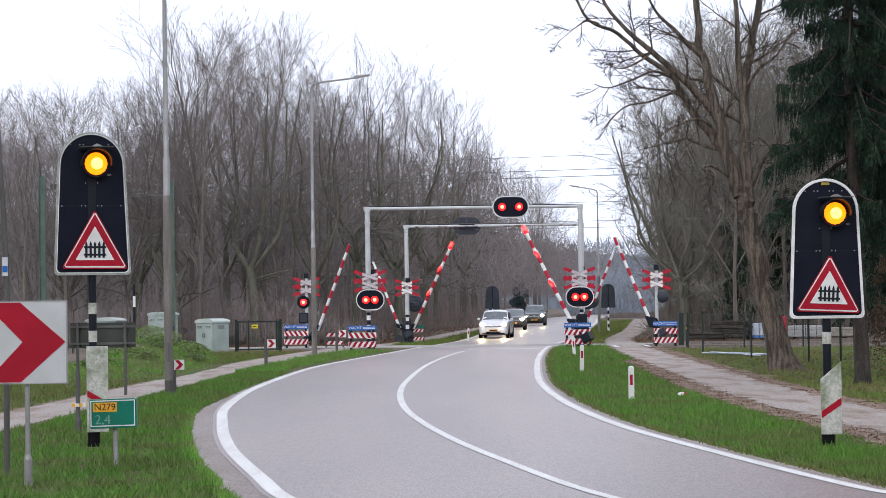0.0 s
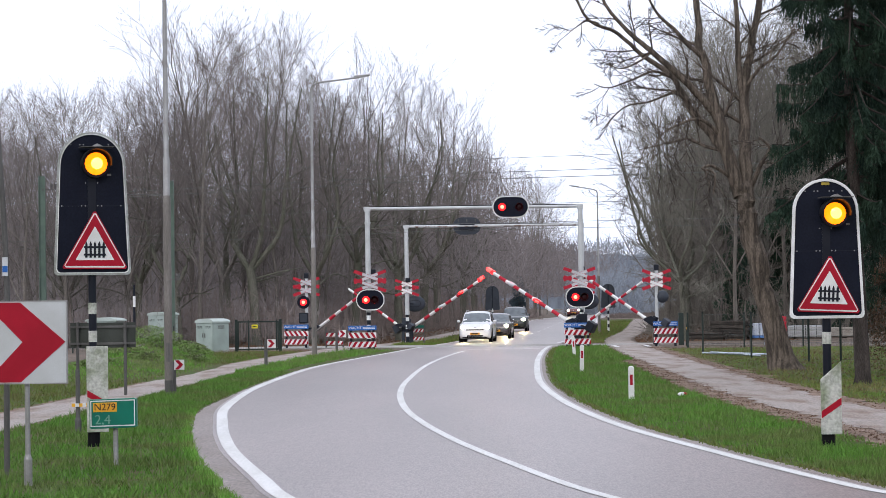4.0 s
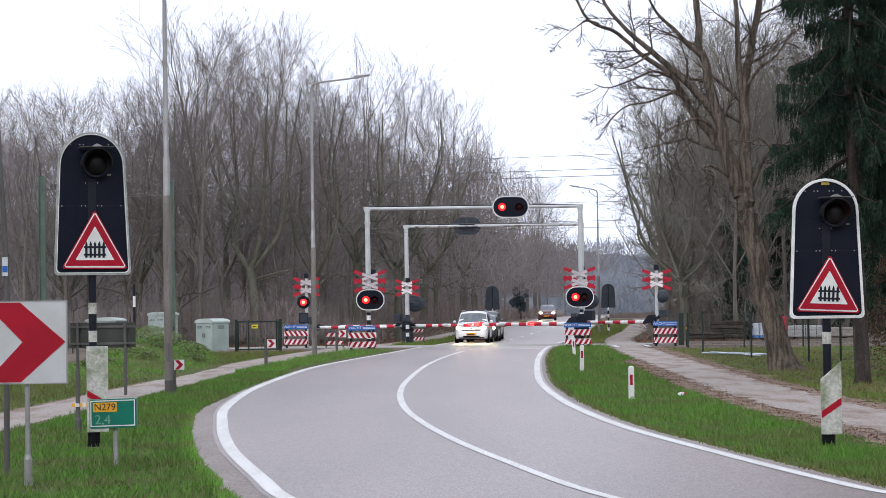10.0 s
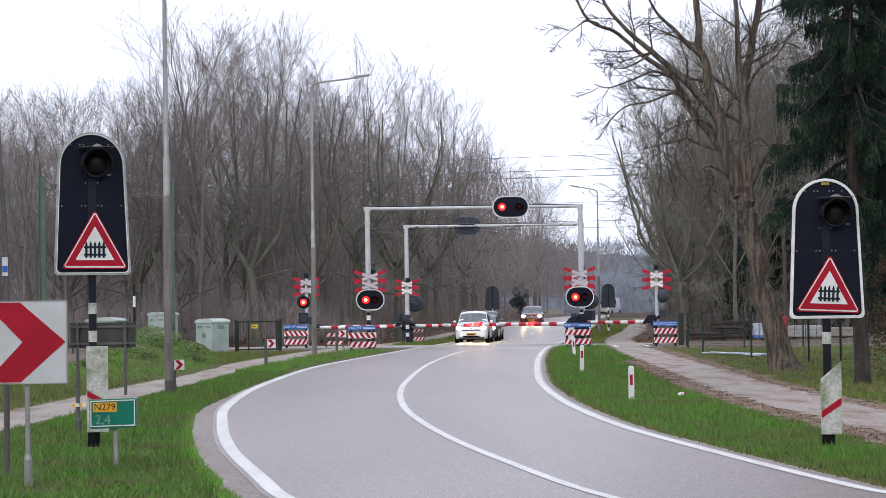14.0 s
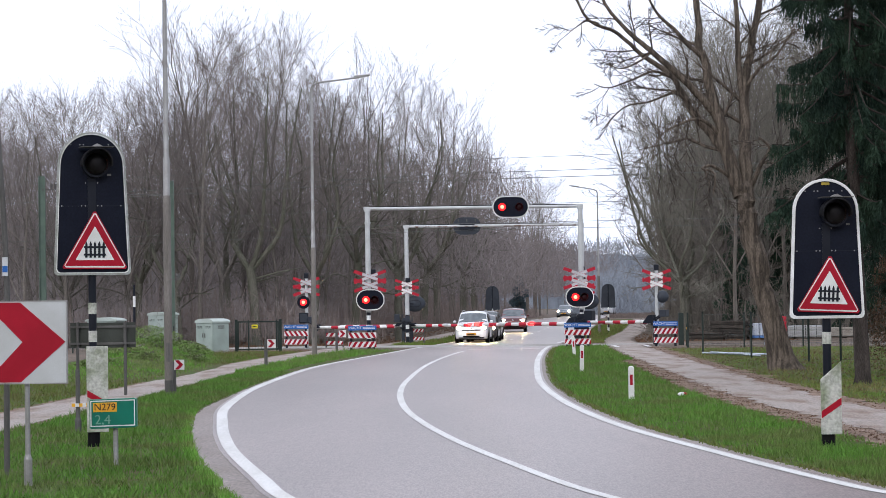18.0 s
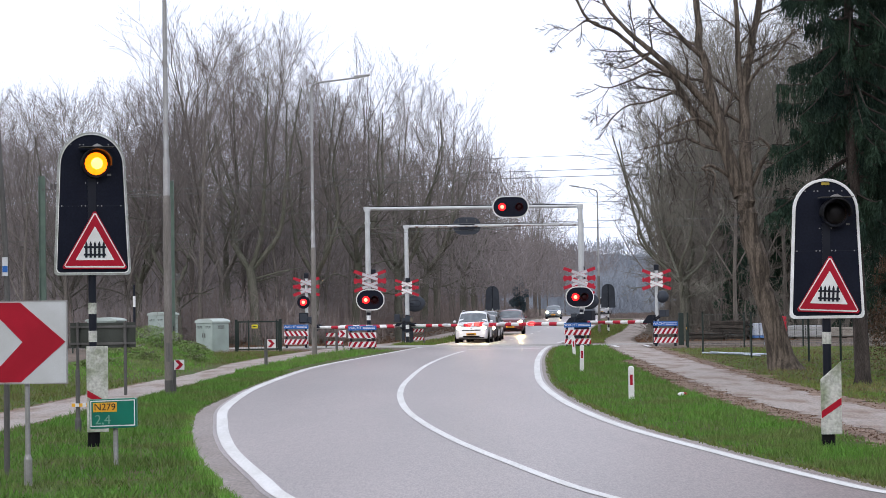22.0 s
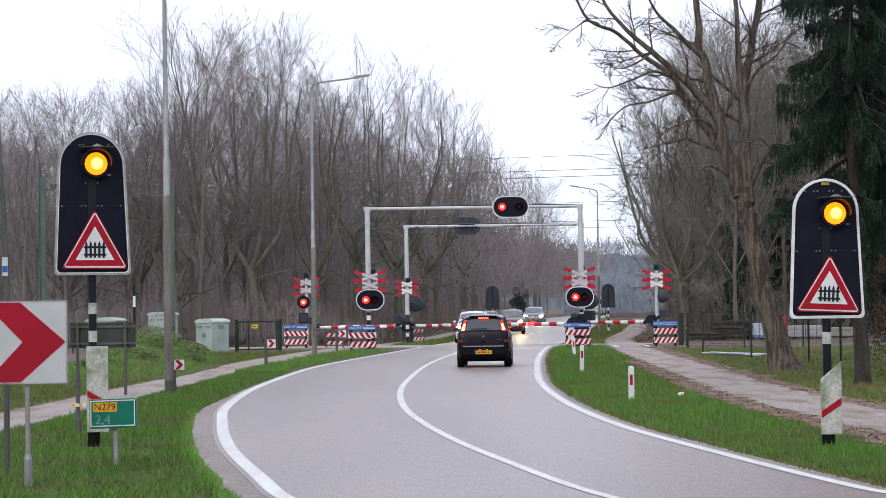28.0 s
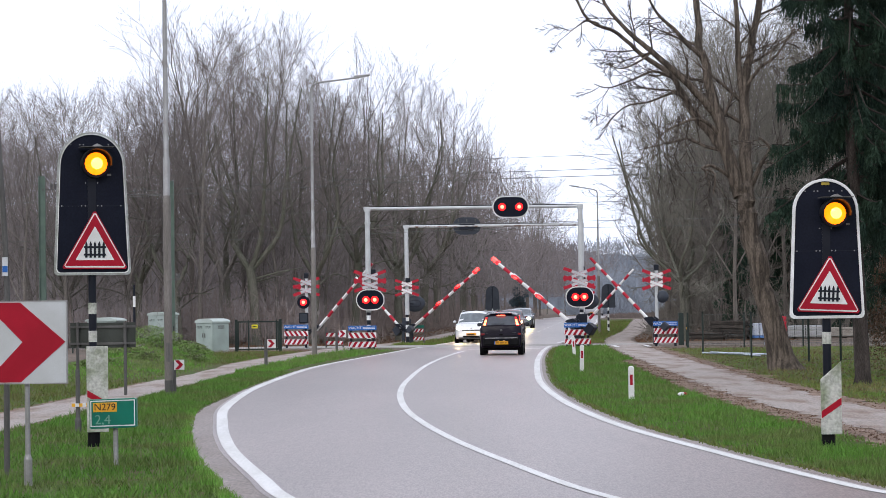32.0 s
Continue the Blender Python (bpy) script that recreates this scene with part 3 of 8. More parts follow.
def stadium(w, h, n=9):
    r, c = h / 2, w / 2 - h / 2
    pts = [(c + r * math.sin(math.pi * i / n), -r * math.cos(math.pi * i / n)) for i in range(n + 1)]
    return pts + [(-c - r * math.sin(math.pi * i / n), r * math.cos(math.pi * i / n)) for i in range(n + 1)]


def tri(w, z0, h, x=0.0, cut=0.03):
    return [(x - w / 2 + cut, z0), (x + w / 2 - cut, z0), (x + w / 2 - cut * 0.35, z0 + cut * 0.9), (x + cut * 0.55, z0 + h - cut * 0.5), (x - cut * 0.55, z0 + h - cut * 0.5), (x - w / 2 + cut * 0.35, z0 + cut * 0.9)]


def moved(pts, dx, dz, k=1.0):
    return [(x * k + dx, z * k + dz) for x, z in pts]


def banded_post(root, x, y, z0, z1, r, first_dark=True, step=0.19):
    z, dark = z0, first_dark
    while z < z1 - 0.01:
        t = min(z + step, z1)
        part("post_band", Geo().tube([(x, y, z), (x, y, t)], [r, r], 12), M["black"] if dark else M["white"], root)
        z, dark = t, not dark


FLASHING = []


def visor(x, z, r0, r1, y0, y1, n=14):
    """A half-round hood over a lamp, deepest at its crown."""
    vs, fs = [], []
    for q in range(n + 1):
        a = math.radians(-10 + 200 * q / n)
        for r, y in ((r0, y0), (r1, y0), (r1, y1 - 0.05 * math.sin(a)), (r0, y1 - 0.05 * math.sin(a))):
            vs.append((x + r * math.cos(a), y, z + r * math.sin(a)))
        if q:
            k = len(vs) - 8
            fs += [(k + i, k + (i + 1) % 4, k + 4 + (i + 1) % 4, k + 4 + i) for i in range(4)]
    fs += [(0, 3, 2, 1), (len(vs) - 4, len(vs) - 3, len(vs) - 2, len(vs) - 1)]
    return Geo().add(vs, fs)


def warning_board(m, zb, k, tri_dx, lamp_dx, lamp_z, tilt, label, name, plate_z, plate_w, slant):
    root = thing("warning_signal", m, label, "railway warning signal", "advance warning signals")
    o = arch(0.462 * k, 0.408 * k, zb, zb + 1.73 * k)
    i = arch(0.427 * k, 0.373 * k, zb + 0.035 * k, zb + 1.695 * k)
    part("backboard", Geo().slab(i, -0.02, 0.02), M["board_black"], root)
    part("rim", Geo().ring(o, i, -0.032, 0.026), M["white" if name == "lens_right" else "rim_old"], root, "white reflective rim" if name == "lens_right" else "weathered grey-white rim", bevel=0.004)
    part("rim_line", Geo().ring(arch(0.438 * k, 0.384 * k, zb + 0.024 * k, zb + 1.706 * k), arch(0.430 * k, 0.376 * k, zb + 0.032 * k, zb + 1.698 * k), -0.0365, -0.032), M["white"], root)
    turned = pose(tri_dx, 0, zb + 0.075 * k, 0, tilt, 0)
    for nm, w, h, y, mt, up in (("triangle", 0.795, 0.705, -0.050, "red", 0.0), ("triangle_line", 0.755, 0.665, -0.054, "white", 0.016), ("triangle_field", 0.715, 0.625, -0.057, "red", 0.034), ("triangle_face", 0.465, 0.405, -0.060, "white", 0.105)):
        part(nm, Geo().slab(tri(w * k, up * k, h * k, 0.0, 0.03 if w > 0.74 else 0.008), y, -0.035), M[mt], root, at=turned)
    fence = Geo()
    for q in range(5):
        x = (q - 2) * 0.052 * k
        z0 = 0.135 * k
        fence.slab([(x - 0.014 * k, z0), (x + 0.014 * k, z0), (x + 0.014 * k, z0 + 0.165 * k), (x, z0 + 0.20 * k), (x - 0.014 * k, z0 + 0.165 * k)], -0.066, -0.063)
    for z in (0.165, 0.255):
        fence.box((0, -0.0652, (z + 0.006) * k), (0.27 * k, 0.003, 0.024 * k))
    part("gate_pictogram", fence, M["black"], root, "black picket gate picture", at=turned)
    zl = zb + lamp_z * k
    lamp = part("lamp_housing", Geo().tube([(lamp_dx, -0.02, zl), (lamp_dx, -0.13, zl)], [0.165 * k, 0.165 * k], 20), M["black"], root)
    part("visor", visor(lamp_dx, zl, 0.17 * k, 0.185 * k, -0.04, -0.34), M["hood"], lamp)
    part("visor_cap", Geo().box((lamp_dx, -0.20, zl + 0.195 * k), (0.40 * k, 0.30, 0.008)), M["steel_dark"], lamp)
    part("cap_ridge", Geo().slab([(lamp_dx - 0.07 * k, zl + 0.202 * k), (lamp_dx + 0.07 * k, zl + 0.202 * k), (lamp_dx, zl + 0.235 * k)], -0.30, -0.06), M["steel"], lamp)
    ln = lens(name, 0.138 * k, M["glow_amber"], M["glow_amber_core"], M["lens_off_amber"], lamp, pose(lamp_dx, -0.122, zl))
    FLASHING.append((ln, pose(lamp_dx, -0.122, zl), name))
    for bz, row in ((1.575, (-0.25, -0.14, -0.095, 0.05, 0.095, 0.205)), (1.113, (-0.077, 0.068)), (0.836, (-0.364, -0.125, -0.08, 0.068, 0.114, 0.348))):
        for bx in row:
            part("bolt", Geo().tube([(bx * k, -0.03, zb + bz * k), (bx * k, -0.02, zb + bz * k)], [0.009, 0.009], 6), M["steel"], root)
    part("type_plate", Geo().box((lamp_dx + 0.155 * k, -0.14, zl - 0.135 * k), (0.045 * k, 0.006, 0.024 * k)), M["steel_dark"], lamp, "small grey type plate")
    part("board_seam", Geo().box((0, -0.0205, zb + 0.836 * k), (0.80 * k, 0.004, 0.006)), M["black"], root)
    part("back_post", Geo().box((0.0, -0.022, zb + 0.92 * k), (0.10 * k, 0.014, 0.52 * k)), M["black"], root)
    if name == "lens_right":
        part("small_plate", Geo().box((0, -0.036, zb + 1.665 * k), (0.10 * k, 0.006, 0.032 * k)), M["plate_dull"], root, "small dull yellow plate")
    part("post", Geo().tube([(0, 0.06, -0.3), (0, 0.06, zb + 1.0)], [0.055, 0.055], 14), M["black"], root, smooth=True)
    for z in slant[1]:
        part("white_band", Geo().tube([(0, 0.06, z), (0, 0.06, z + 0.15)], [0.0585, 0.0585], 14), M["white_dirty"], root)
    part("footing", Geo().tube([(0, 0.06, -0.1), (0, 0.06, 0.02), (0, 0.06, 0.22)], [0.12, 0.088, 0.085], 14), M["plastic"], root)
    dx, w = slant[0], plate_w / 2
    z0, z1 = plate_z
    plate = part("distance_marker", Geo().slab([(dx - w, z0), (dx + w, z0), (dx + w, z1), (dx - w, z1 - slant[2])], -0.045, -0.005), M["white_dirty"], root, "weathered mossy white distance board", bevel=0.006)
    zs, rise = z0 + slant[3], 0.17 * (1 if slant[4] > 0 else -1)
    part("stripe", Geo().slab([(dx - w + 0.004, zs), (dx + w - 0.004, zs + rise), (dx + w - 0.004, zs + rise + 0.09), (dx - w + 0.004, zs + 0.09)], -0.049, -0.0452), M["red"], plate, "single faded red diagonal stripe")
    return root


warning_board(pose(4.802, 33.3, 0.0, 0, 0, 1), 1.62, 1.014, 0.010, 0.10, 1.294, 2.6, "black round-topped board with an amber lamp and red triangle", "lens_right", (0.17, 1.08), 0.26, (0.03, (0.62, 1.30), 0.22, 0.20, 1))
warning_board(pose(-4.754, 36.0, 0.0, 0, 0, 14), 2.325, 1.123, 0.026, 0.049, 1.34, 0.6, "tall black round-topped board with an amber lamp and red triangle", "lens_left", (0.20, 1.36), 0.29, (0.045, (1.42, 1.80), 0.0, 0.48, -1))


def pole(root, name, x, y, z0, z1, r, material, n=12):
    return part(name, Geo().tube([(x, y, z0), (x, y, z1)], [r, r * 0.96], n), material, root, smooth=True)


# large chevron board at the bend
chev = thing("chevron_sign", pose(-4.444, 28.2, 0, 0, 0, -6), "square white bend sign with a large red chevron", "road sign")
part("panel", Geo().slab([(-0.44, 1.09), (0.435, 1.09), (0.445, 1.10), (0.445, 1.945), (0.435, 1.955), (-0.44, 1.955)], -0.012, 0.012), M["white_dull"], chev, bevel=0.004)
part("chevron", Geo().slab([(-0.437, 1.10), (-0.05, 1.10), (0.435, 1.525), (-0.05, 1.945), (-0.437, 1.945), (-0.03, 1.525)], -0.0165, -0.0122), M["red"], chev, "red chevron pointing right")
part("panel_edge", Geo().ring([(-0.45, 1.08), (0.455, 1.08), (0.455, 1.965), (-0.45, 1.965)], [(-0.44, 1.092), (0.443, 1.092), (0.443, 1.953), (-0.44, 1.953)], -0.016, 0.016), M["steel"], chev)
pole(chev, "post", 0.0, 0.05, -0.2, 1.5, 0.028, M["steel"])
part("post_sleeve", Geo().tube([(0, 0.05, 0.0), (0, 0.05, 0.28), (0, 0.05, 0.33)], [0.045, 0.045, 0.03], 12), M["steel"], chev)
for z in (1.2, 1.8):
    part("bracket", Geo().box((0, 0.03, z), (0.5, 0.03, 0.04)), M["steel"], chev)

# leaning timber pole at the roadside
tp = thing("timber_pole", pose(-4.955, 30.0, 0), "grey weathered pole with a small blue and white sticker", "pole")
part("shaft", Geo().tube([(0, 0, -0.2), (0.01, 0, 1.0), (0.028, 0, 1.95), (0.012, 0, 2.6), (-0.035, 0, 3.5), (-0.12, 0, 5.2)], [0.034, 0.034, 0.034, 0.032, 0.028, 0.022], 12), M["steel_dark"], tp, smooth=True)
part("sticker", Geo().box((0.012, -0.042, 2.36), (0.062, 0.008, 0.21)), M["white_dull"], tp, "blue and white sticker")
part("sticker_band", Geo().box((0.012, -0.047, 2.33), (0.058, 0.004, 0.07)), M["blue_sign"], tp)

# green kilometre board
km = thing("kilometre_sign", pose(-3.947, 31.6, 0, 0, 0, -4), "green kilometre board with yellow road number on a short post", "road sign")
part("panel", Geo().slab([(-0.28, 0.455), (-0.265, 0.44), (0.265, 0.455), (0.28, 0.47), (0.28, 0.79), (0.265, 0.805), (-0.265, 0.79), (-0.28, 0.775)], -0.03, 0.03), M["green_sign"], km, bevel=0.005)
part("panel_line", Geo().ring([(-0.268, 0.465), (0.268, 0.478), (0.268, 0.788), (-0.268, 0.775)], [(-0.256, 0.477), (0.256, 0.490), (0.256, 0.776), (-0.256, 0.763)], -0.033, -0.0302), M["white"], km)
part("number_field", Geo().slab([(-0.235, 0.64), (0.05, 0.645), (0.05, 0.755), (-0.235, 0.75)], -0.034, -0.0302), M["yellow_sign"], km, "yellow field with the road number")
writing("road_number", "N279", 0.115, pose(-0.093, -0.036, 0.697, 90, 0, 0), M["black"], km)
writing("kilometre", "2,4", 0.16, pose(-0.12, -0.032, 0.545, 90, 0, 0), M["km_pale"], km)
pole(km, "post", 0.02, 0.04, -0.2, 0.75, 0.03, M["steel"])
part("side_face", Geo().box((0.284, 0.0, 0.635), (0.006, 0.07, 0.33)), M["green_sign"], km)

# back of a wide sign across the cycle path
bs = thing("sign_back", pose(-7.32, 57, 0), "grey back of a wide sign on two steel posts", "road sign")
part("panel", Geo().box((0, 0, 1.30), (1.40, 0.02, 0.54)), M["sign_rear"], bs, bevel=0.004)
for z in (1.12, 1.48):
    part("rail", Geo().box((0, -0.02, z), (1.42, 0.02, 0.05)), M["steel_dark"], bs)
for x in (-0.54, 0.48):
    pole(bs, "post", x, -0.05, -0.1, 1.58, 0.036, M["steel_dark"])
    for z in (1.12, 1.48):
        part("clamp", Geo().box((x, -0.06, z), (0.13, 0.07, 0.04)), M["steel_dark"], bs)
rb = thing("marker_post", pose(-6.0, 40.4, 0), "thin grey post with a banded orange arm", "post")
pole(rb, "post", 0.42, 0, -0.1, 0.95, 0.035, M["steel_dark"])
part("foot", Geo().tube([(0.42, 0, 0), (0.42, 0, 0.18), (0.42, 0, 0.22)], [0.05, 0.05, 0.036], 12), M["steel_dark"], rb)
for i, mt in enumerate(("yellow_sign", "white", "yellow_sign", "white", "yellow_sign")):
    part("arm_band", Geo().box((0.36 + i * 0.055, -0.05, 0.41), (0.054, 0.02, 0.05)), M[mt], rb)


def cross(root, x, y, z, length=1.44, paint="cross_grey"):
    """A double crossbuck: two flat saltires, one close above the other."""
    for dz in (0.18, -0.18):
        for lean in (20, -20):
            m = pose(x, y - (0.012 if lean > 0 else 0.0) - (0.026 if dz > 0 else 0.0), z + dz, 0, lean, 0)
            arm = part("cross_arm", Geo().box((0, 0, 0), (length, 0.02, 0.135)), M[paint], root, at=m, bevel=0.004)
            for s in (-1, 1):
                part("red_end", Geo().box((s * (length / 2 - 0.185), -0.0115, 0), (0.37, 0.004, 0.135)), M["red_pale"], arm)
                part("arm_line", Geo().box((0, -0.0125, s * 0.062), (length - 0.76, 0.003, 0.008)), M["red_pale"], arm)


def lamp_pair(root, name, x, y, z, w, h, dx):
    unit = part("signal_head", Geo().slab(moved(stadium(w - 0.07, h - 0.07), 0, 0), -0.03, 0.03), M["board_black"], root, at=pose(x, y, z))
    part("rim", Geo().ring(stadium(w, h), stadium(w - 0.085, h - 0.085), -0.042, 0.034), M["white"], unit, "white rim", bevel=0.004)
    part("back_box", Geo().box((0, 0.12, 0), (w * 0.6, 0.18, h * 0.5)), M["black"], unit, bevel=0.02)
    for s, tag in ((-1, "first"), (1, "second")):
        part("visor", visor(s * dx, 0.0, 0.165, 0.178, -0.03, -0.26), M["hood"], unit)
        m = pose(s * dx, -0.07, 0)
        FLASHING.append((lens("lens", 0.158, M["glow_red"], M["glow_red_core"], M["lens_off_red"], unit, m), m, tag))


def back_head(root, x, y, z, w, h):
    unit = part("signal_head", Geo().slab(stadium(w, h), -0.03, 0.03), M["board_back"], root, "dark back of a lamp unit", at=pose(x, y, z))
    part("back_box", Geo().box((0, -0.10, -0.05), (w * 0.55, 0.12, h * 0.34)), M["black"], unit, bevel=0.02)
    for s in (-1, 0, 1):
        part("clamp", Geo().box((s * w * 0.3, -0.05, h * 0.32), (0.05, 0.06, 0.16)), M["steel_dark"], unit)


def gantry(y, x0, x1, z0, top, label, front):
    root = thing("signal_gantry", pose(0, y, z0), label, "signal gantry", "signal gantries")
    h = top - z0
    for x in (x0, x1):
        part("post", Geo().tube([(x, 0, 1.55), (x, 0, h - 0.12)], [0.115, 0.105], 16), M["grey_paint"], root, smooth=True)
        part("post_foot", Geo().tube([(x, 0, -0.2), (x, 0, 1.56)], [0.085, 0.085], 14), M["black"], root)
        for q in range(3):
            part("white_band", Geo().tube([(x, 0, 0.42 + q * 0.40), (x, 0, 0.62 + q * 0.40)], [0.089, 0.089], 14), M["white"], root)
        part("cap", Geo().box((x, 0, h - 0.02), (0.26, 0.16, 0.22)), M["grey_paint"], root, bevel=0.02)
        part("flange", Geo().tube([(x, 0, h - 0.62), (x, 0, h - 0.56)], [0.14, 0.14], 14), M["grey_paint"], root)
    part("beam", Geo().tube([(x0 - 0.16, 0, h), (x1 + 0.12, 0, h)], [0.07, 0.07], 12), M["grey_paint"], root, smooth=True)
    if not front:
        part("rust_streak", Geo().tube([(x0 + 0.4, 0, h - 0.004), (x1 - 0.3, 0, h - 0.004)], [0.0705, 0.0705], 12), M["rusty_paint"], root, "rust-streaked grey paint", smooth=True)
    part("cable", Geo().tube([(x0, 0.05, h + 0.085), (x1, 0.05, h + 0.085)], [0.018, 0.018], 6), M["plastic"], root)
    if front:
        lamp_pair(root, "gantry_head", 2.90, -0.10, h + 0.0, 1.56, 0.93, 0.36)
        for q in (-0.4, 0.4):
            part("hanger", Geo().box((2.9 + q, 0.0, h + 0.05), (0.06, 0.2, 0.3)), M["steel"], root)
        for x in (x0 + 0.08, x1 - 0.08):
            cross(root, x, -0.14, 2.88)
            lamp_pair(root, "post_head", x, -0.16, 2.08, 1.22, 0.90, 0.19)
            part("bell_box", Geo().box((x + 0.1, 0.12, 3.28), (0.28, 0.14, 0.2)), M["black"], root, bevel=0.02)
    else:
        back_head(root, 1.26, 0.10, h + 0.0, 1.46, 0.90)
        for x in (x0, x1):
            cross(root, x, -0.14, 2.95, 1.30, "white")
            head = part("signal_head", Geo().ball((0, 0, 0), 0.45, 20, 12, (1.26, 0.45, 0.94)), M["board_back"], root, "domed dark back of a lamp pair", smooth=True, at=pose(x + 0.40 if x < 3 else x + 0.3, 0.22, 2.12))
            part("lid", Geo().ring(stadium(0.62, 0.34), stadium(0.58, 0.30), -0.21, -0.17), M["black"], head)
            part("arm", Geo().box((-0.22, -0.20, 0.0), (0.30, 0.05, 0.08)), M["black"], head)
            part("bell", Geo().box((x + 0.05, -0.1, 3.35), (0.26, 0.22, 0.24)), M["black"], root, bevel=0.05)
    return root


gantry(113.0, -3.20, 5.86, 0.0, 5.95, "pale grey steel gantry over the road with red flashing lamps", True)
gantry(138.0, -1.90, 7.22, gz(138), 5.90, "pale grey gantry beyond the rails, lamps seen from behind", False)


def bike_signal(x, y, z0, front, label):
    root = thing("crossing_signal", pose(x, y, z0), label, "crossing signal", "cycle path signals")
    part("post", Geo().tube([(0, 0, -0.2), (0, 0, 3.35)], [0.075, 0.07], 14), M["grey_paint"], root, smooth=True)
    part("cap", Geo().box((0, 0, 3.30), (0.22, 0.22, 0.26)), M["black"], root, bevel=0.04)
    cross(root, 0.0, -0.1, 2.78, 1.30, "white" if not front else "cross_grey")
    if front:
        unit = part("signal_head", Geo().tube([(-0.14, -0.12, 2.05), (-0.14, 0.06, 2.05)], [0.30, 0.30], 20), M["board_black"], root)
        box = part("control_box", Geo().box((-0.14, -0.16, 1.32), (0.44, 0.30, 0.50)), M["black"], root, "black control box on the post", bevel=0.03)
        part("box_door", Geo().box((-0.14, -0.316, 1.32), (0.34, 0.012, 0.38)), M["board_back"], box)
        m = pose(-0.14, -0.16, 2.05)
        FLASHING.append((lens("lens", 0.158, M["glow_red"], M["glow_red_core"], M["lens_off_red"], unit, m), m, "first"))
    else:
        part("signal_head", Geo().ball((0.26, 0.02, 2.05), 0.27, 16, 10, (1, 0.7, 1)), M["board_back"], root, "dark back of a round lamp", smooth=True)
        part("bracket", Geo().box((0.12, 0, 2.05), (0.2, 0.05, 0.08)), M["black"], root)
    return root


bike_signal(-6.40, 124.0, -0.02, True, "grey post with red and white crossbuck and round red lamp")
bike_signal(9.12, 113.8, 0.0, False, "grey post with red and white crossbuck, lamp facing away")


def hatched(root, x, y, z, w, h, n, lean=1, face=-1):
    board = part("hatched_board", Geo().box((x, y, z), (w, 0.016, h)), M["white"], root, "red and white hatched board")
    pitch = w / n
    for i in range(n + 1):
        a = x - w / 2 + (i - 0.45) * pitch
        b = a + pitch * 0.52
        sh = h * 0.62 * lean
        q = [(max(min(px, x + w / 2 - 0.002), x - w / 2 + 0.002), pz) for px, pz in ((a, z - h / 2 + 0.003), (b, z - h / 2 + 0.003), (b + sh, z + h / 2 - 0.003), (a + sh, z + h / 2 - 0.003))]
        if abs(q[0][0] - q[1][0]) + abs(q[2][0] - q[3][0]) > 0.02:
            part("stripe", Geo().slab(q, y + face * 0.0115 - 0.002, y + face * 0.0115 + 0.002), M["red"], board)


def wait_panel(x, y, z0, w, yaw, lean, label):
    root = thing("wait_sign", pose(x, y, z0, 0, 0, yaw), label, "warning sign", "wait signs")
    for s in (-1, 1):
        part("post", Geo().box((s * w * 0.40, 0.06, 0.42), (0.10, 0.06, 1.0)), M["black"], root)
    part("blue_strip", Geo().box((0, -0.03, 0.895), (w + 0.02, 0.03, 0.20)), M["blue_sign"], root, "blue strip with white lettering", bevel=0.004)
    writing("lettering", "WACHT", 0.155, pose(-w * 0.26, -0.049, 0.895, 90, 0, 0), M["white"], root, 0.95)
    for q in (0.925, 0.865):
        part("text_bar", Geo().box((w * 0.24, -0.0465, q), (w * 0.44, 0.003, 0.022)), M["white"], root)
    hatched(root, 0, 0.0, 0.585, w, 0.24, 5, lean)
    hatched(root, 0, 0.0, 0.20, w, 0.24, 5, -lean if lean < 0 else lean)


wait_panel(-3.46, 112.3, 0.0, 1.18, 4, -1, "blue wait sign over red and white hatched boards")
wait_panel(5.64, 112.3, 0.0, 1.13, 3, 1, "blue wait sign over red and white hatched boards")
wait_panel(-6.86, 123.2, 0.0, 1.12, 2, -1, "blue wait sign over red and white hatched boards")
wait_panel(9.42, 113.0, 0.0, 1.02, -3, 1, "blue wait sign over red and white hatched boards")


def small_hatched(x, y, w, rows, label, green):
    root = thing("hatched_barrier", pose(x, y, gz(y)), label, "warning sign", "small hatched boards")
    for s in (-1, 1):
        part("post", Geo().box((s * w * 0.5, 0.03, 0.45), (0.07, 0.05, 1.1)), M["steel_dark"], root)
    for z in rows:
        hatched(root, 0, 0, z, w, 0.17, 3, 1)
    if green:
        part("green_plate", Geo().box((0, 0, 0.93), (w, 0.015, 0.13)), M["green_sign"], root, "back of the blue strip")


small_hatched(-1.35, 138.6, 0.58, (0.72, 0.30), "small red and white hatched boards beyond the rails", True)
small_hatched(-5.15, 124.8, 0.80, (0.62, 0.24), "small red and white hatched boards by the cycle path", False)


def small_chevron(x, y, z, w, post_x, post_h, label):
    root = thing("small_chevron_sign", pose(x, y, 0), label, "road sign", "small chevron signs")
    part("panel", Geo().box((0, 0, z), (w, 0.015, w * 1.0)), M["white"], root)
    h = w * 0.46
    part("chevron", Geo().slab([(-h, z - h), (-h * 0.1, z - h), (h * 0.85, z), (-h * 0.1, z + h), (-h, z + h), (-h * 0.05, z)], -0.0115, -0.0078), M["red"], root, "red chevron")
    pole(root, "post", post_x, 0.06, -0.1, post_h, 0.055, M["steel_dark"])


small_chevron(-5.79, 58.0, 0.62, 0.22, -0.13, 0.70, "small white sign with red chevron on a grey post")
small_chevron(-5.42, 83.3, 0.70, 0.26, -0.18, 0.80, "small white sign with red chevron on a grey post")
small_chevron(-4.25, 111.0, 0.68, 0.30, -0.25, 0.75, "small white sign with red chevron on a grey post")


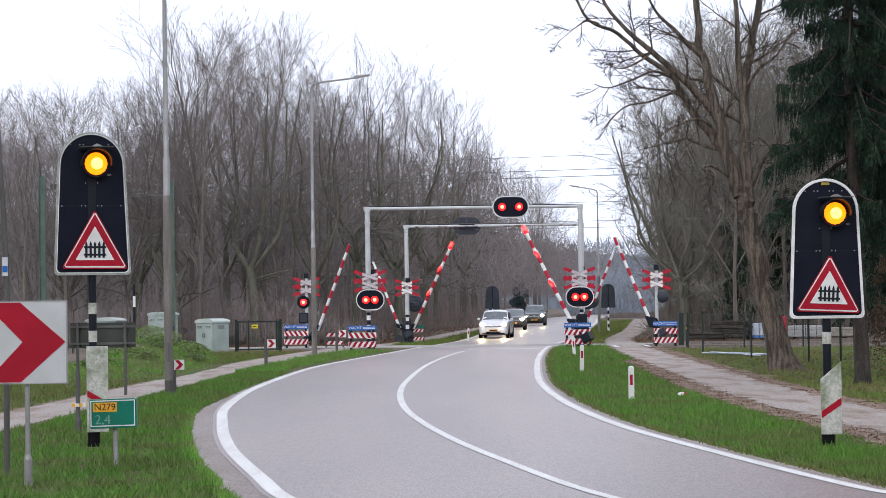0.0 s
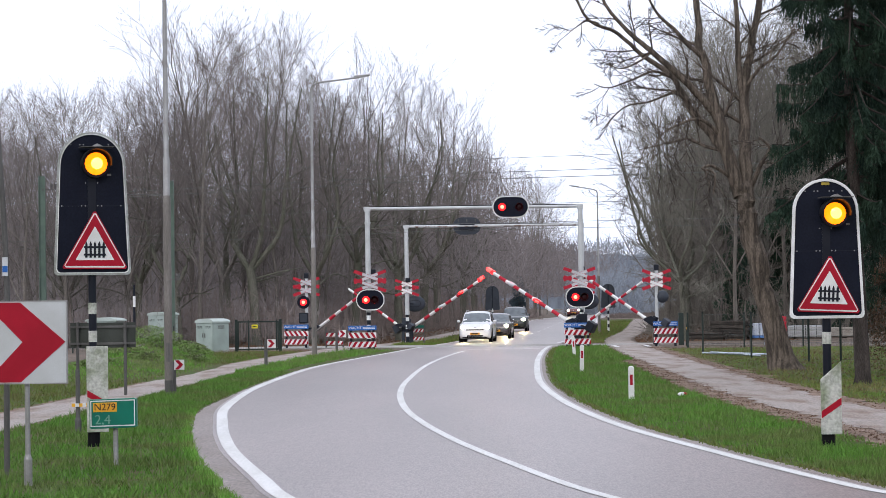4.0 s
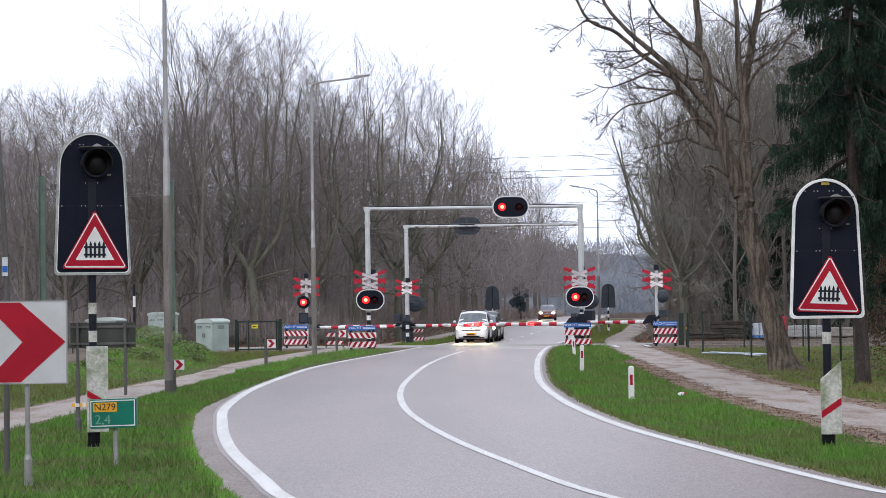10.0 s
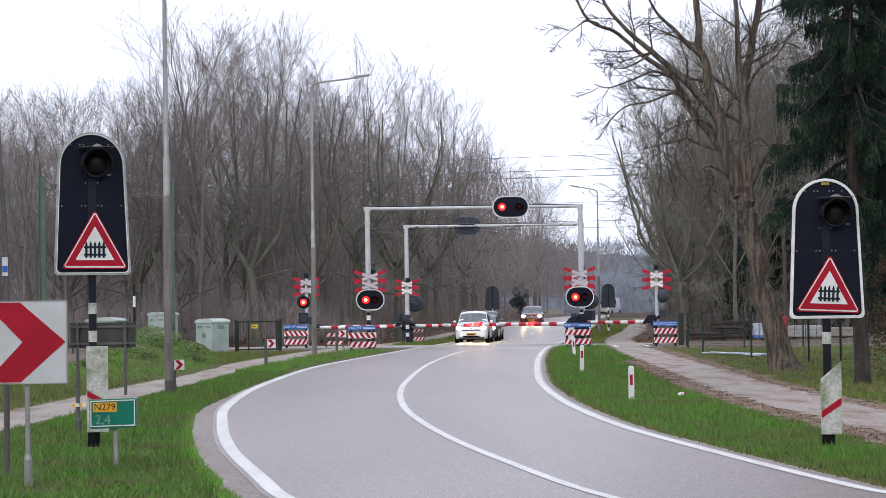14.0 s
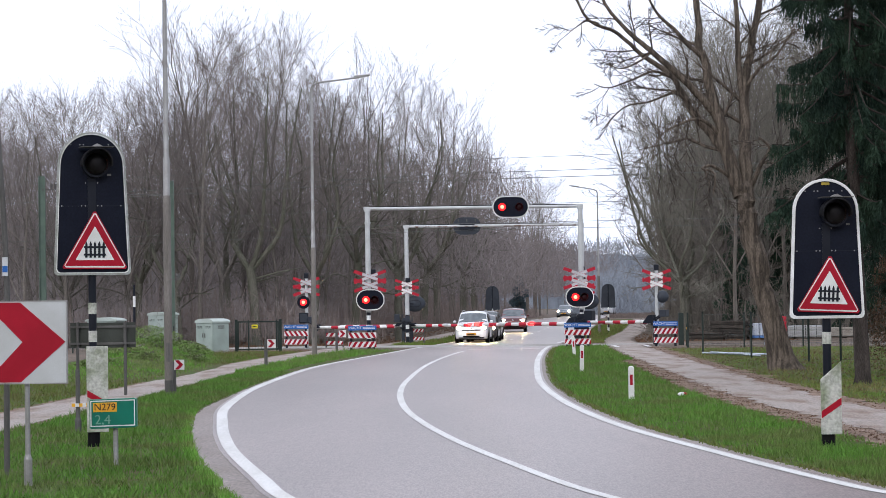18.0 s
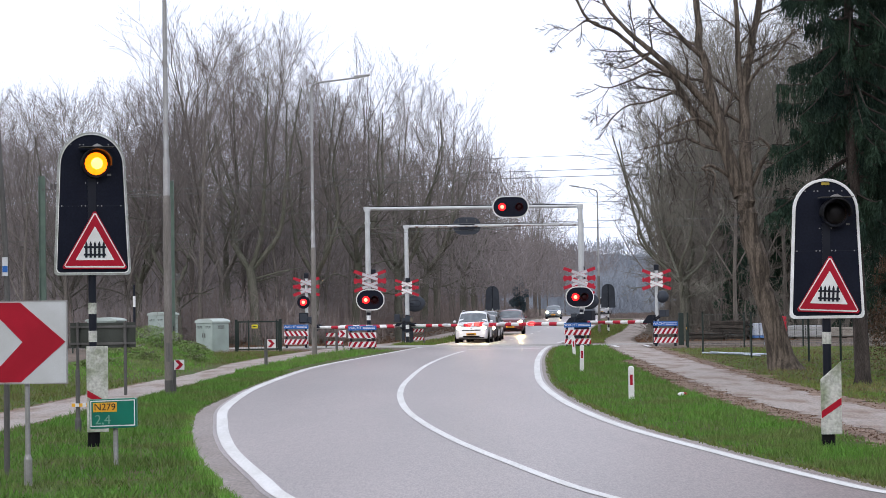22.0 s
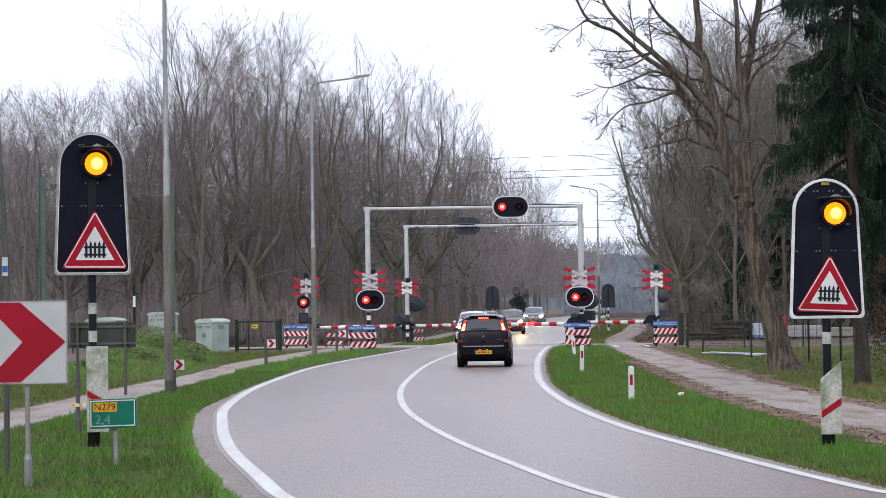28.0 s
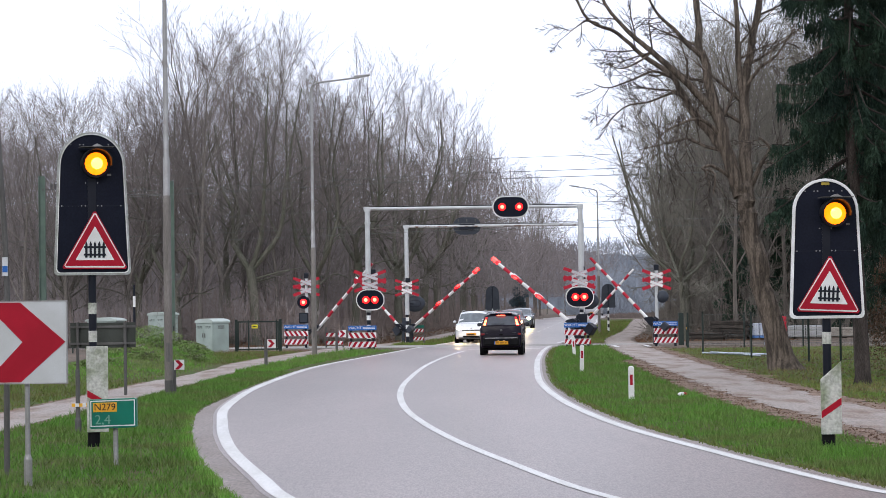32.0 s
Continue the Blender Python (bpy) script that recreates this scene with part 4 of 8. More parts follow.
def delineator(x, y, h, lean, label):
    root = thing("delineator_post", pose(x, y, gz(y), 0, lean, 0), label, "delineator post", "delineator posts")
    part("post", Geo().slab([(-0.055, -0.1), (0.055, -0.1), (0.055, h - 0.03), (0.03, h), (-0.03, h), (-0.055, h - 0.03)], -0.03, 0.03), M["white"], root, bevel=0.012)
    part("reflector", Geo().box((0, -0.0335, h - 0.26), (0.05, 0.006, 0.20)), M["red"], root, "red reflector")


delineator(3.535, 50.4, 0.64, 0, "white plastic roadside post with red reflector")
delineator(3.68, 71.3, 0.72, 1, "white plastic roadside post with red reflector")
delineator(4.52, 92.4, 0.68, -4, "white plastic roadside post, slightly tilted")
delineator(1.35, 150.0, 0.75, 2, "white plastic roadside post beyond the rails")
delineator(11.0, 178.0, 0.75, 0, "white plastic roadside post beyond the rails")


# ---------------------------------------------------------------- barriers
BOOMS = []


def barrier(x, y, z0, pivot, length, yaw, key, n, red_first, lamps, box, label, near=False):
    """A barrier machine with its boom, which turns about the pivot. yaw: the way in which the boom points."""
    root = thing("barrier", pose(x, y, z0), label, "barrier", "barriers")
    s = 1 if math.cos(radians(yaw)) > 0 else -1
    dark = M["black"] if near else M["board_back"]
    machine = part("machine", Geo().box((-s * 0.22, 0.12, pivot * 0.46), (box * 0.45, 0.28, pivot * 0.92)), M["black"], root, bevel=0.03)
    part("service_door", Geo().box((-s * 0.22, -0.026, pivot * 0.40), (box * 0.36, 0.012, pivot * 0.60)), M["board_back"], machine)
    if lamps:
        hood = [(-0.25, -0.32), (0.16, -0.32), (0.25, -0.10), (0.22, 0.34), (0.12, 0.42), (-0.25, 0.42)]
        part("machine_head", Geo().slab([(-s * 0.40 + s * q, pivot + z) for q, z in hood], 0.02, 0.34), dark, root, "dark machine head", bevel=0.03)
    else:
        part("machine_head", Geo().box((-s * 0.14, 0.10, pivot - 0.02), (box * 0.5, 0.24, 0.30)), dark, root, bevel=0.05)
    k = 1.0 if lamps else 0.86
    geo = Geo().tube([(-0.15, 0, 0), (length, 0, 0)], [0.084 * k, 0.068 * k], 10)
    boom = part("boom", geo, M["white"], root, "red and white striped boom", smooth=True, at=pose(0, -0.10, pivot))
    pitch = (length - 0.35) / n
    for i in range(n):
        if (i % 2 == 0) == red_first:
            a = 0.35 + i * pitch
            r0, r1 = ((0.084 - 0.016 * (q + 0.15) / (length + 0.15)) * k + 0.003 for q in (a, a + pitch))
            part("red_band", Geo().tube([(a, 0, 0), (a + pitch, 0, 0)], [r0, r1], 10), M["red_pale"], boom)
    size = 0.75 if near else 0.8 if x > 8 else 0.4
    cx, cz = (-0.86, 0.34) if near else (-0.98, 0.40) if lamps else (-0.66, 0.36)
    for side in (-0.12, 0.14):
        arm = [(0.05, -0.02), (0.0, 0.05), (cx + 0.05, cz - 0.02), (cx + 0.05, cz - 0.07), (-0.05, -0.03)]
        part("counter_arm", Geo().slab(arm, side - 0.02, side + 0.02), M["black"], boom)
        clamp = [(0.36, -0.09), (0.32, 0.05), (0.05, 0.34), (-0.22, 0.38), (-0.30, -0.09)]
        part("boom_clamp", Geo().slab([(q * size, z * size) for q, z in clamp], side - 0.03, side + 0.03), M["black"], boom)
    part("counterweight", Geo().box((cx, 0.02, cz), (0.36, 0.36, 0.42) if lamps else (0.30, 0.34, 0.30)), dark, boom, "dark counterweight", bevel=0.02)
    part("weight_plate", Geo().box((cx, -0.165, cz), (0.22, 0.02, 0.22)), M["board_back"], boom)
    for q, tag in lamps:
        if tag == "steady":
            part("tip_lamp", Geo().box((q, 0, 0.02), (0.26, 0.15, 0.16)), M["glow_boom_core"], boom, "lit red boom lamp", bevel=0.03)
            part("lamp_cover", Geo().box((q - 0.21, 0, 0.02), (0.10, 0.145, 0.165)), M["glow_red"], boom, "lit red lamp glass")
        else:
            side = s * -0.05
            m = pose(q, side, 0.02, 0, 0, -yaw)
            part("lamp_base", Geo().box((q, -side * 0.6, 0.02), (0.40, 0.06, 0.16)), M["white_dull"], boom)
            FLASHING.append((lens("boom_lens", 0.125, M["glow_red"], M["glow_boom_core"], M["white_dull"], boom, m, 1.7, 0.66), m, tag))
    BOOMS.append((boom, pose(0, -0.10, pivot), yaw, key))
    return root


barrier(5.44, 112.75, 0.0, 0.95, 4.85, 148, "main", 12, False, ((4.70, "steady"), (3.4, "second"), (1.95, "first")), 0.62, "black barrier machine with long striped boom beside the road", True)
barrier(-1.54, 138.5, gz(138), 0.97, 4.95, -32, "main", 12, False, ((4.80, "steady"), (3.4, "first"), (1.95, "second")), 0.62, "black barrier machine with long striped boom beyond the rails")
barrier(-5.82, 123.6, 0.0, 0.85, 4.2, -32, "path", 10, False, (), 0.45, "black barrier machine with thin striped boom at the cycle path")
barrier(8.82, 113.5, 0.0, 0.98, 4.0, 148, "path", 10, False, (), 0.50, "black barrier machine with thin striped boom at the cycle path")
barrier(7.38, 138.5, gz(138), 0.98, 3.95, -32, "path", 10, True, (), 0.45, "barrier with thin striped boom beyond the rails")
barrier(-2.35, 138.5, gz(138), 0.98, 3.7, 148, "path", 8, True, (), 0.35, "barrier with short striped boom beyond the rails")


# ---------------------------------------------------------------- cars
WHEELS = {}


def car(name, label, paint, L, W, H, hood, belt, rear_lean, front_lean, nose, front, brake=False, head=True, dark_rear=False, van=False):
    """A car that points along +y, with its wheels on z = 0."""
    root = thing(name, pose(0, 0, 0), label, "van" if van else "car", "vehicles")
    WHEELS[root.name] = []
    w = W / 2
    ye, yf = -L / 2, L / 2
    r1, ws = ye + rear_lean, yf - nose
    rf = ws - front_lean
    st = [(ye, w * 0.78, 0.42, belt * 0.55, belt * 0.62, w * 0.70), (ye + 0.05, w * 0.89, 0.30, belt * 0.80, belt * 0.86, w * 0.80), (ye + 0.11, w * 0.94, 0.26, belt, belt + 0.05, w * 0.80), (ye + 0.30, w * 0.985, 0.24, belt + 0.005, belt + 0.05 + (H - belt - 0.12) * 0.19 / (rear_lean - 0.11) if rear_lean > 0.32 else H - 0.06, w * 0.765),
          (max(r1, ye + 0.36), w, 0.22, belt, H - 0.07, w * 0.73), (r1 + 0.55, w, 0.20, belt, H, w * 0.76), ((r1 + rf) / 2, w, 0.20, belt - 0.01, H, w * 0.79),
          (rf, w, 0.20, belt - 0.03, H - 0.05, w * 0.77), (ws, w, 0.20, belt - 0.06, belt + 0.0, w * 0.88), ((ws + yf) / 2, w * 0.985, 0.20, hood - 0.06, hood, w * 0.84),
          (yf - 0.22, w * 0.95, 0.22, hood - 0.16, hood - 0.09, w * 0.80), (yf - 0.06, w * 0.88, 0.26, hood - 0.30, hood - 0.24, w * 0.74), (yf, w * 0.76, 0.32, hood - 0.46, hood - 0.40, w * 0.66)]
    tabs = [[(q[0], q[c]) for q in st] for c in range(1, 6)]

    def half_ring(y):
        hw, lo, be, top, wr = (curve_x(t, y) for t in tabs)
        tall = top - be > 0.25
        return [(0, lo), (hw * 0.80, lo), (hw * 0.97, lo + 0.08), (hw, lo + (be - lo) * 0.55), (hw * 0.985, be - 0.06), (hw * 0.95, be),
                (wr + (hw * 0.95 - wr) * 0.14, top - 0.13 if tall else be + (top - be) * 0.4), (wr * 0.95, top - 0.075 if tall else be + (top - be) * 0.6),
                (wr * 0.78, top - 0.038 if tall else be + (top - be) * 0.8), (wr * 0.42, top - 0.010), (0, top)]

    def skin(y, u):
        """A point of the body: u from 0 at the floor over the right side to 1 at the roof and on to 2 at the floor again."""
        flip, u = (-1, 2 - u) if u > 1 else (1, u)
        pts = half_ring(y)
        k = min(int(u * 10), 9)
        t = u * 10 - k
        p0, p1, p2, p3 = pts[max(k - 1, 0)], pts[k], pts[k + 1], pts[min(k + 2, 10)]
        if k == 9:
            p3 = (-pts[9][0], pts[9][1])
        r = [0.5 * (2 * b + (c - a) * t + (2 * a - 5 * b + 4 * c - d) * t * t + (3 * b - a - 3 * c + d) * t**3) for a, b, c, d in zip(p0, p1, p2, p3)]
        return Vector((flip * r[0], y, r[1]))

    def panel(name, ya, yb, ua, ub, out, mt, label="", parent=None, taper=0.0, n=6, bevel=0.0):
        """A pane or lamp that follows the skin, raised by out; taper: how much its edges draw in towards yb."""
        top, low = [], []
        for i in range(n + 1):
            f = i / n
            y = ya + (yb - ya) * f
            for j in range(n + 1):
                g = j / n
                u = ua + (ub - ua) * (taper * f * 0.5 + g * (1 - taper * f))
                p = skin(y, u)
                nv = (skin(y, min(u + 0.01, 2)) - skin(y, max(u - 0.01, 0))).cross(skin(y + 0.01, u) - skin(y - 0.01, u))
                nv = nv.normalized() if nv.length > 1e-9 else Vector((0, 0, 1))
                if nv.dot(Vector((p.x, 0, p.z - 0.6))) < 0:
                    nv = -nv
                top.append(tuple(p + nv * out))
                low.append(tuple(p - nv * 0.02))
        m, k = n + 1, (n + 1) ** 2
        fs = [(i * m + j, i * m + j + 1, (i + 1) * m + j + 1, (i + 1) * m + j) for i in range(n) for j in range(n)]
        fs += [tuple(q + k for q in reversed(f)) for f in fs]
        rim = [j for j in range(m)] + [i * m + n for i in range(1, m)] + [n * m + j for j in range(n - 1, -1, -1)] + [i * m for i in range(n - 1, 0, -1)]
        fs += [(a, a + k, b + k, b) for a, b in zip(rim, rim[1:] + rim[:1])]
        return part(name, Geo().add(top + low, fs), mt, parent or root, label, smooth=True)

    geo, ysamp = Geo(), []
    for a, b in zip(st, st[1:]):
        ysamp += [a[0] + (b[0] - a[0]) * k / 4 for k in range(4)]
    ysamp.append(st[-1][0])
    n = 44
    vs = [skin(y, 2 * k / n) for y in ysamp for k in range(n)]
    fs = [(i * n + j, (i + 1) * n + j, (i + 1) * n + (j + 1) % n, i * n + (j + 1) % n) for i in range(len(ysamp) - 1) for j in range(n)]
    fs += [tuple(range(n)), tuple(reversed(range((len(ysamp) - 1) * n, len(ysamp) * n)))]
    geo.add(vs, fs)
    body = part("body", geo, paint, root, smooth=True)

    span = [(r1 + 0.12, r1 + 0.62), (r1 + 0.70, (r1 + rf) / 2 + 0.28), ((r1 + rf) / 2 + 0.36, rf - 0.02), (rf + 0.04, ws - front_lean * 0.42)]
    if van:
        span = span[2:]
    for s in (-1, 1):
        for q, (a, b) in enumerate(span):
            u0, u1 = 0.512, 0.59
            panel("side_window", a, b, u0 if s > 0 else 2 - u0, u1 if s > 0 else 2 - u1, 0.006, M["car_glass"], taper=0.5 if q == len(span) - 1 else 0.0)
        for a in (r1 + 0.66, (r1 + rf) / 2 + 0.32):
            hw = half_ring(a)[3][0]
            part("door_seam", Geo().box((s * (hw - 0.004), a, belt * 0.60), (0.012, 0.012, belt * 0.55)), M["plastic"], root)
            part("door_handle", Geo().box((s * (hw + 0.002), a + 0.16, belt - 0.12), (0.03, 0.17, 0.028)), paint, root, bevel=0.008)
        part("sill", Geo().box((s * w * 0.93, 0, 0.24), (0.10, L * 0.52, 0.12)), M["plastic"], root, bevel=0.02)
        mirror = part("mirror", Geo().box((s * (w + 0.09), rf + front_lean * 0.62, belt + 0.06), (0.18, 0.12, 0.125)), M["plastic"] if paint == M["paint_k"] else paint, root, bevel=0.05)
        part("mirror_glass", Geo().box((s * (w + 0.09), rf + front_lean * 0.62 - 0.063, belt + 0.06), (0.13, 0.006, 0.08)), M["rear_glass"], mirror)
    if not van:
        panel("rear_window", ye + 0.115, r1 - 0.045, 0.74 if brake else 0.70, 1.26 if brake else 1.30, 0.008, M["rear_glass"] if brake else M["car_glass"], taper=0.0, n=8)
    panel("windscreen", ws - 0.05, rf + 0.10, 0.70, 1.30, 0.008, M["pane_pale"] if head else M["car_glass"], n=8)
    # wheels
    rw, wb = 0.315 if H < 1.66 else 0.345, L * 0.325
    for s in (-1, 1):
        for y in (-wb - 0.02, wb - 0.02 + 0.02):
            part("wheel_arch", Geo().tube([(s * (w - 0.16), y, rw + 0.02), (s * (w + 0.004), y, rw + 0.02)], [rw + 0.06, rw + 0.05], 22), M["plastic"], root)
            wheel = part("wheel", Geo().tube([(s * -0.07, 0, 0), (s * -0.06, 0, 0), (s * 0.08, 0, 0), (s * 0.105, 0, 0)], [rw * 0.9, rw, rw, rw * 0.93], 24), M["rubber"], root, "black tyre", at=pose(s * (w - 0.125), y, rw))
            WHEELS[root.name].append((wheel, (s * (w - 0.125), y, rw)))
            rim = Geo().tube([(s * 0.10, 0, 0), (s * 0.112, 0, 0)], [rw * 0.66, rw * 0.62], 20)
            part("rim", rim, M["rim_dark"] if dark_rear else M["rim"], wheel)
            for k in range(5):
                a = 2 * math.pi * k / 5
                part("rim_gap", Geo().box((s * 0.113, rw * 0.40 * math.cos(a), rw * 0.40 * math.sin(a)), (0.004, rw * 0.16, rw * 0.16)), M["plastic"], wheel)
    part("underbody", Geo().box((0, 0, 0.24), (W * 0.84, L * 0.86, 0.14)), M["plastic"], root, bevel=0.03)
    # front
    lit = M["glow_head"] if head else M["lamp_clear"]
    for s in (-1, 1):
        hl = part("headlight", Geo().box((s * w * 0.70, yf - 0.17, hood - 0.235), (w * 0.40, 0.22, 0.14)), M["glow_head_glass"] if head else M["lamp_clear"], root, "lit headlight" if head else "clear headlight", bevel=0.04)
        part("lit_bulb", Geo().tube([(s * w * 0.74, yf + 0.020, hood - 0.235), (s * w * 0.74, yf + 0.026, hood - 0.235)], [0.085, 0.080], 16), lit, hl, "glowing headlamp" if head else "")
        part("bulb_holder", Geo().tube([(s * w * 0.74, yf - 0.14, hood - 0.235), (s * w * 0.74, yf + 0.0, hood - 0.235), (s * w * 0.74, yf + 0.018, hood - 0.235)], [0.07, 0.10, 0.105], 16), M["chrome"], hl)
        part("fog_light", Geo().ball((s * w * 0.68, yf - 0.05, 0.40), 0.05, 10, 6), M["lamp_clear"], root, smooth=True)
        part("fog_recess", Geo().box((s * w * 0.66, yf - 0.08, 0.40), (w * 0.34, 0.10, 0.14)), M["plastic"], root, bevel=0.03)
    part("grille", Geo().box((0, yf - 0.068, hood - 0.40), (w * 1.10, 0.13, 0.11)), M["plastic"], root, bevel=0.02)
    part("grille_bar", Geo().box((0, yf - 0.001, hood - 0.395), (w * 1.04, 0.016, 0.022)), M["chrome"], root)
    part("lower_grille", Geo().box((0, yf - 0.03, 0.36), (w * 0.98, 0.10, 0.075)), M["plastic"], root, bevel=0.02)
    part("front_lip", Geo().box((0, yf - 0.05, 0.285), (w * 1.5, 0.16, 0.06)), M["plastic"], root, bevel=0.02)
    part("badge", Geo().ball((0, yf - 0.005, hood - 0.25), 0.055, 12, 6, (1, 0.3, 0.8)), M["chrome"], root, "plain badge shape", smooth=True)
    fp = part("front_plate", Geo().box((0, yf + 0.020, 0.475), (0.52, 0.016, 0.115)), M["plate_y"], root, "yellow plate")
    part("plate_bar", Geo().box((0.02, yf + 0.030, 0.475), (0.36, 0.004, 0.05)), M["black"], fp)
    part("wiper", Geo().box((0.1, ws - 0.12, belt + 0.06), (0.6, 0.02, 0.015)), M["plastic"], root)
    # rear
    for s in (-1, 1):
        def column(za, zb, inset, lift):
            """A slice of the tall lamp that climbs the rear corner."""
            lo, hi = [], []
            for z in (za, (za + zb) / 2, zb):
                f = (z - belt) / (H - 0.07 - belt)
                yy = ye + 0.075 + f * (rear_lean - 0.13)
                xo, xi = w * (0.885 - 0.20 * f) - inset, w * (0.685 - 0.11 * f) + inset
                lo += [(s * xi, yy - lift, z), (s * xo, yy - lift + 0.05, z)]
                hi += [(s * xi, yy + 0.12, z), (s * xo, yy + 0.16, z)]
            fs = [(0, 1, 3, 2), (2, 3, 5, 4), (6, 8, 9, 7), (8, 10, 11, 9), (0, 6, 7, 1), (4, 5, 11, 10), (0, 2, 8, 6), (2, 4, 10, 8), (1, 7, 9, 3), (3, 9, 11, 5)]
            return Geo().add(lo + hi, fs)
        tail = part("tail_light", column(belt + 0.03, H - 0.17, 0.012, 0.012), M["glow_brake"] if brake else M["lamp_red"], root, "lit red tail light" if brake else "red tail light", bevel=0.012)
        if brake:
            for za, zb in ((belt + 0.055, belt + 0.15), (belt + 0.16, belt + 0.25)):
                part("lit_bulb", column(za, zb, 0.028, 0.020), M["glow_brake_core"], tail, bevel=0.006)
        part("rear_reflector", Geo().box((s * w * 0.84, ye + 0.055, 0.755), (0.13, 0.06, 0.075)), M["lamp_red"], root, bevel=0.015)
    part("third_brake_light", Geo().box((0, r1 - 0.095, H - 0.115), (0.30, 0.05, 0.027)), M["glow_brake_strip"] if brake else M["lamp_red"], root, "lit brake light strip" if brake else "", bevel=0.008)
    part("spoiler", Geo().box((0, r1 + 0.0, H - 0.062), (w * 1.05, 0.20, 0.03)), paint, root, bevel=0.012)
    part("bumper", Geo().box((0, ye + 0.04, 0.50), (w * 1.70, 0.20, 0.34)), M["plastic"] if dark_rear else paint, root, bevel=0.07)
    part("bumper_strip", Geo().box((0, ye - 0.064, 0.615), (w * 1.50, 0.014, 0.030)), M["chrome"] if dark_rear else M["plastic"], root, "bright strip")
    part("tailgate_seam", Geo().box((0, ye + 0.03, 0.70), (w * 1.50, 0.03, 0.012)), M["plastic"], root)
    rp = part("rear_plate", Geo().box((0, ye - 0.066, 0.44), (0.50, 0.014, 0.11)), M["plate_y"], root, "yellow plate")
    for bx, bw in ((-0.13, 0.09), (0.02, 0.14), (0.16, 0.06)):
        part("plate_bar", Geo().box((bx, ye - 0.0745, 0.44), (bw, 0.004, 0.036)), M["plate_bar"], rp)
    part("plate_edge", Geo().box((-0.228, ye - 0.0745, 0.44), (0.04, 0.004, 0.108)), M["blue_sign"], rp)
    part("rear_wiper", Geo().box((-0.12, ye + 0.085, belt + 0.10), (0.46, 0.02, 0.016)), M["plastic"], root)
    part("rear_badge", Geo().ball((0, ye + 0.035, belt - 0.13), 0.052, 14, 6, (1, 0.4, 0.75)), M["rim_dark"], root, "plain round badge", smooth=True)
    part("tailgate_handle", Geo().box((0, ye + 0.02, 0.74), (0.13, 0.06, 0.07)), M["plastic"], root, bevel=0.02)
    if brake:
        for bx, bw in ((-0.50, 0.09), (0.46, 0.14)):
            part("badge_bar", Geo().box((bx, ye + 0.012, 0.795), (bw, 0.02, 0.016)), M["rim_dark"], root)
    if brake:
        for bx in (-0.10, 0.10):
            part("plate_light", Geo().box((bx, ye - 0.071, 0.522), (0.05, 0.006, 0.012)), M["glow_plate"], root, "small lit plate light")
    part("plate_lamp", Geo().box((0, ye - 0.06, 0.52), (0.46, 0.02, 0.02)), M["plastic"], root)
    part("aerial", Geo().tube([(0, r1 + 0.25, H - 0.01), (0, r1 - 0.05, H + 0.30)], [0.006, 0.003], 5), M["plastic"], root)
    if H > 1.64:
        for s in (-1, 1):
            part("roof_rail", Geo().tube([(s * w * 0.66, r1 + 0.3, H + 0.0), (s * w * 0.66, r1 + 0.5, H + 0.05), (s * w * 0.66, rf - 0.1, H + 0.045), (s * w * 0.66, rf + 0.1, H - 0.03)], [0.018] * 4, 6), M["steel"], root)
    return root


suv_white = car("car", "white SUV with lit headlights waiting at the barrier", M["paint_w"], 4.65, 1.80, 1.68, 1.06, 1.08, 0.42, 0.75, 1.22, True)
hatch_brown = car("car", "dark grey hatchback waiting behind the white SUV", M["paint_brown"], 4.0, 1.72, 1.50, 0.98, 0.98, 0.40, 0.85, 1.05, True)
suv_green = car("car", "dark green estate car with lit headlights", M["paint_green"], 4.55, 1.78, 1.66, 1.04, 1.05, 0.40, 0.72, 1.22, True)
suv_grey = car("car", "dark red car with lit headlights arriving at the queue", M["paint_grey"], 4.4, 1.78, 1.58, 1.02, 1.03, 0.42, 0.80, 1.15, True)
saloon_blue = car("car", "blue-grey car with lit headlights arriving late", M["paint_bluegrey"], 4.4, 1.76, 1.50, 0.98, 0.98, 0.50, 0.85, 1.15, True)
mpv_black = car("car", "black compact people carrier with lit brake lights", M["paint_k"], 4.0, 1.555, 1.545, 1.02, 1.02, 0.36, 0.95, 0.90, False, brake=True, head=False, dark_rear=True)
van_silver = car("van", "silver panel van on the road beyond the crossing", M["paint_silver"], 5.7, 1.95, 2.40, 1.30, 1.35, 0.12, 1.05, 0.85, True, head=False, van=True)


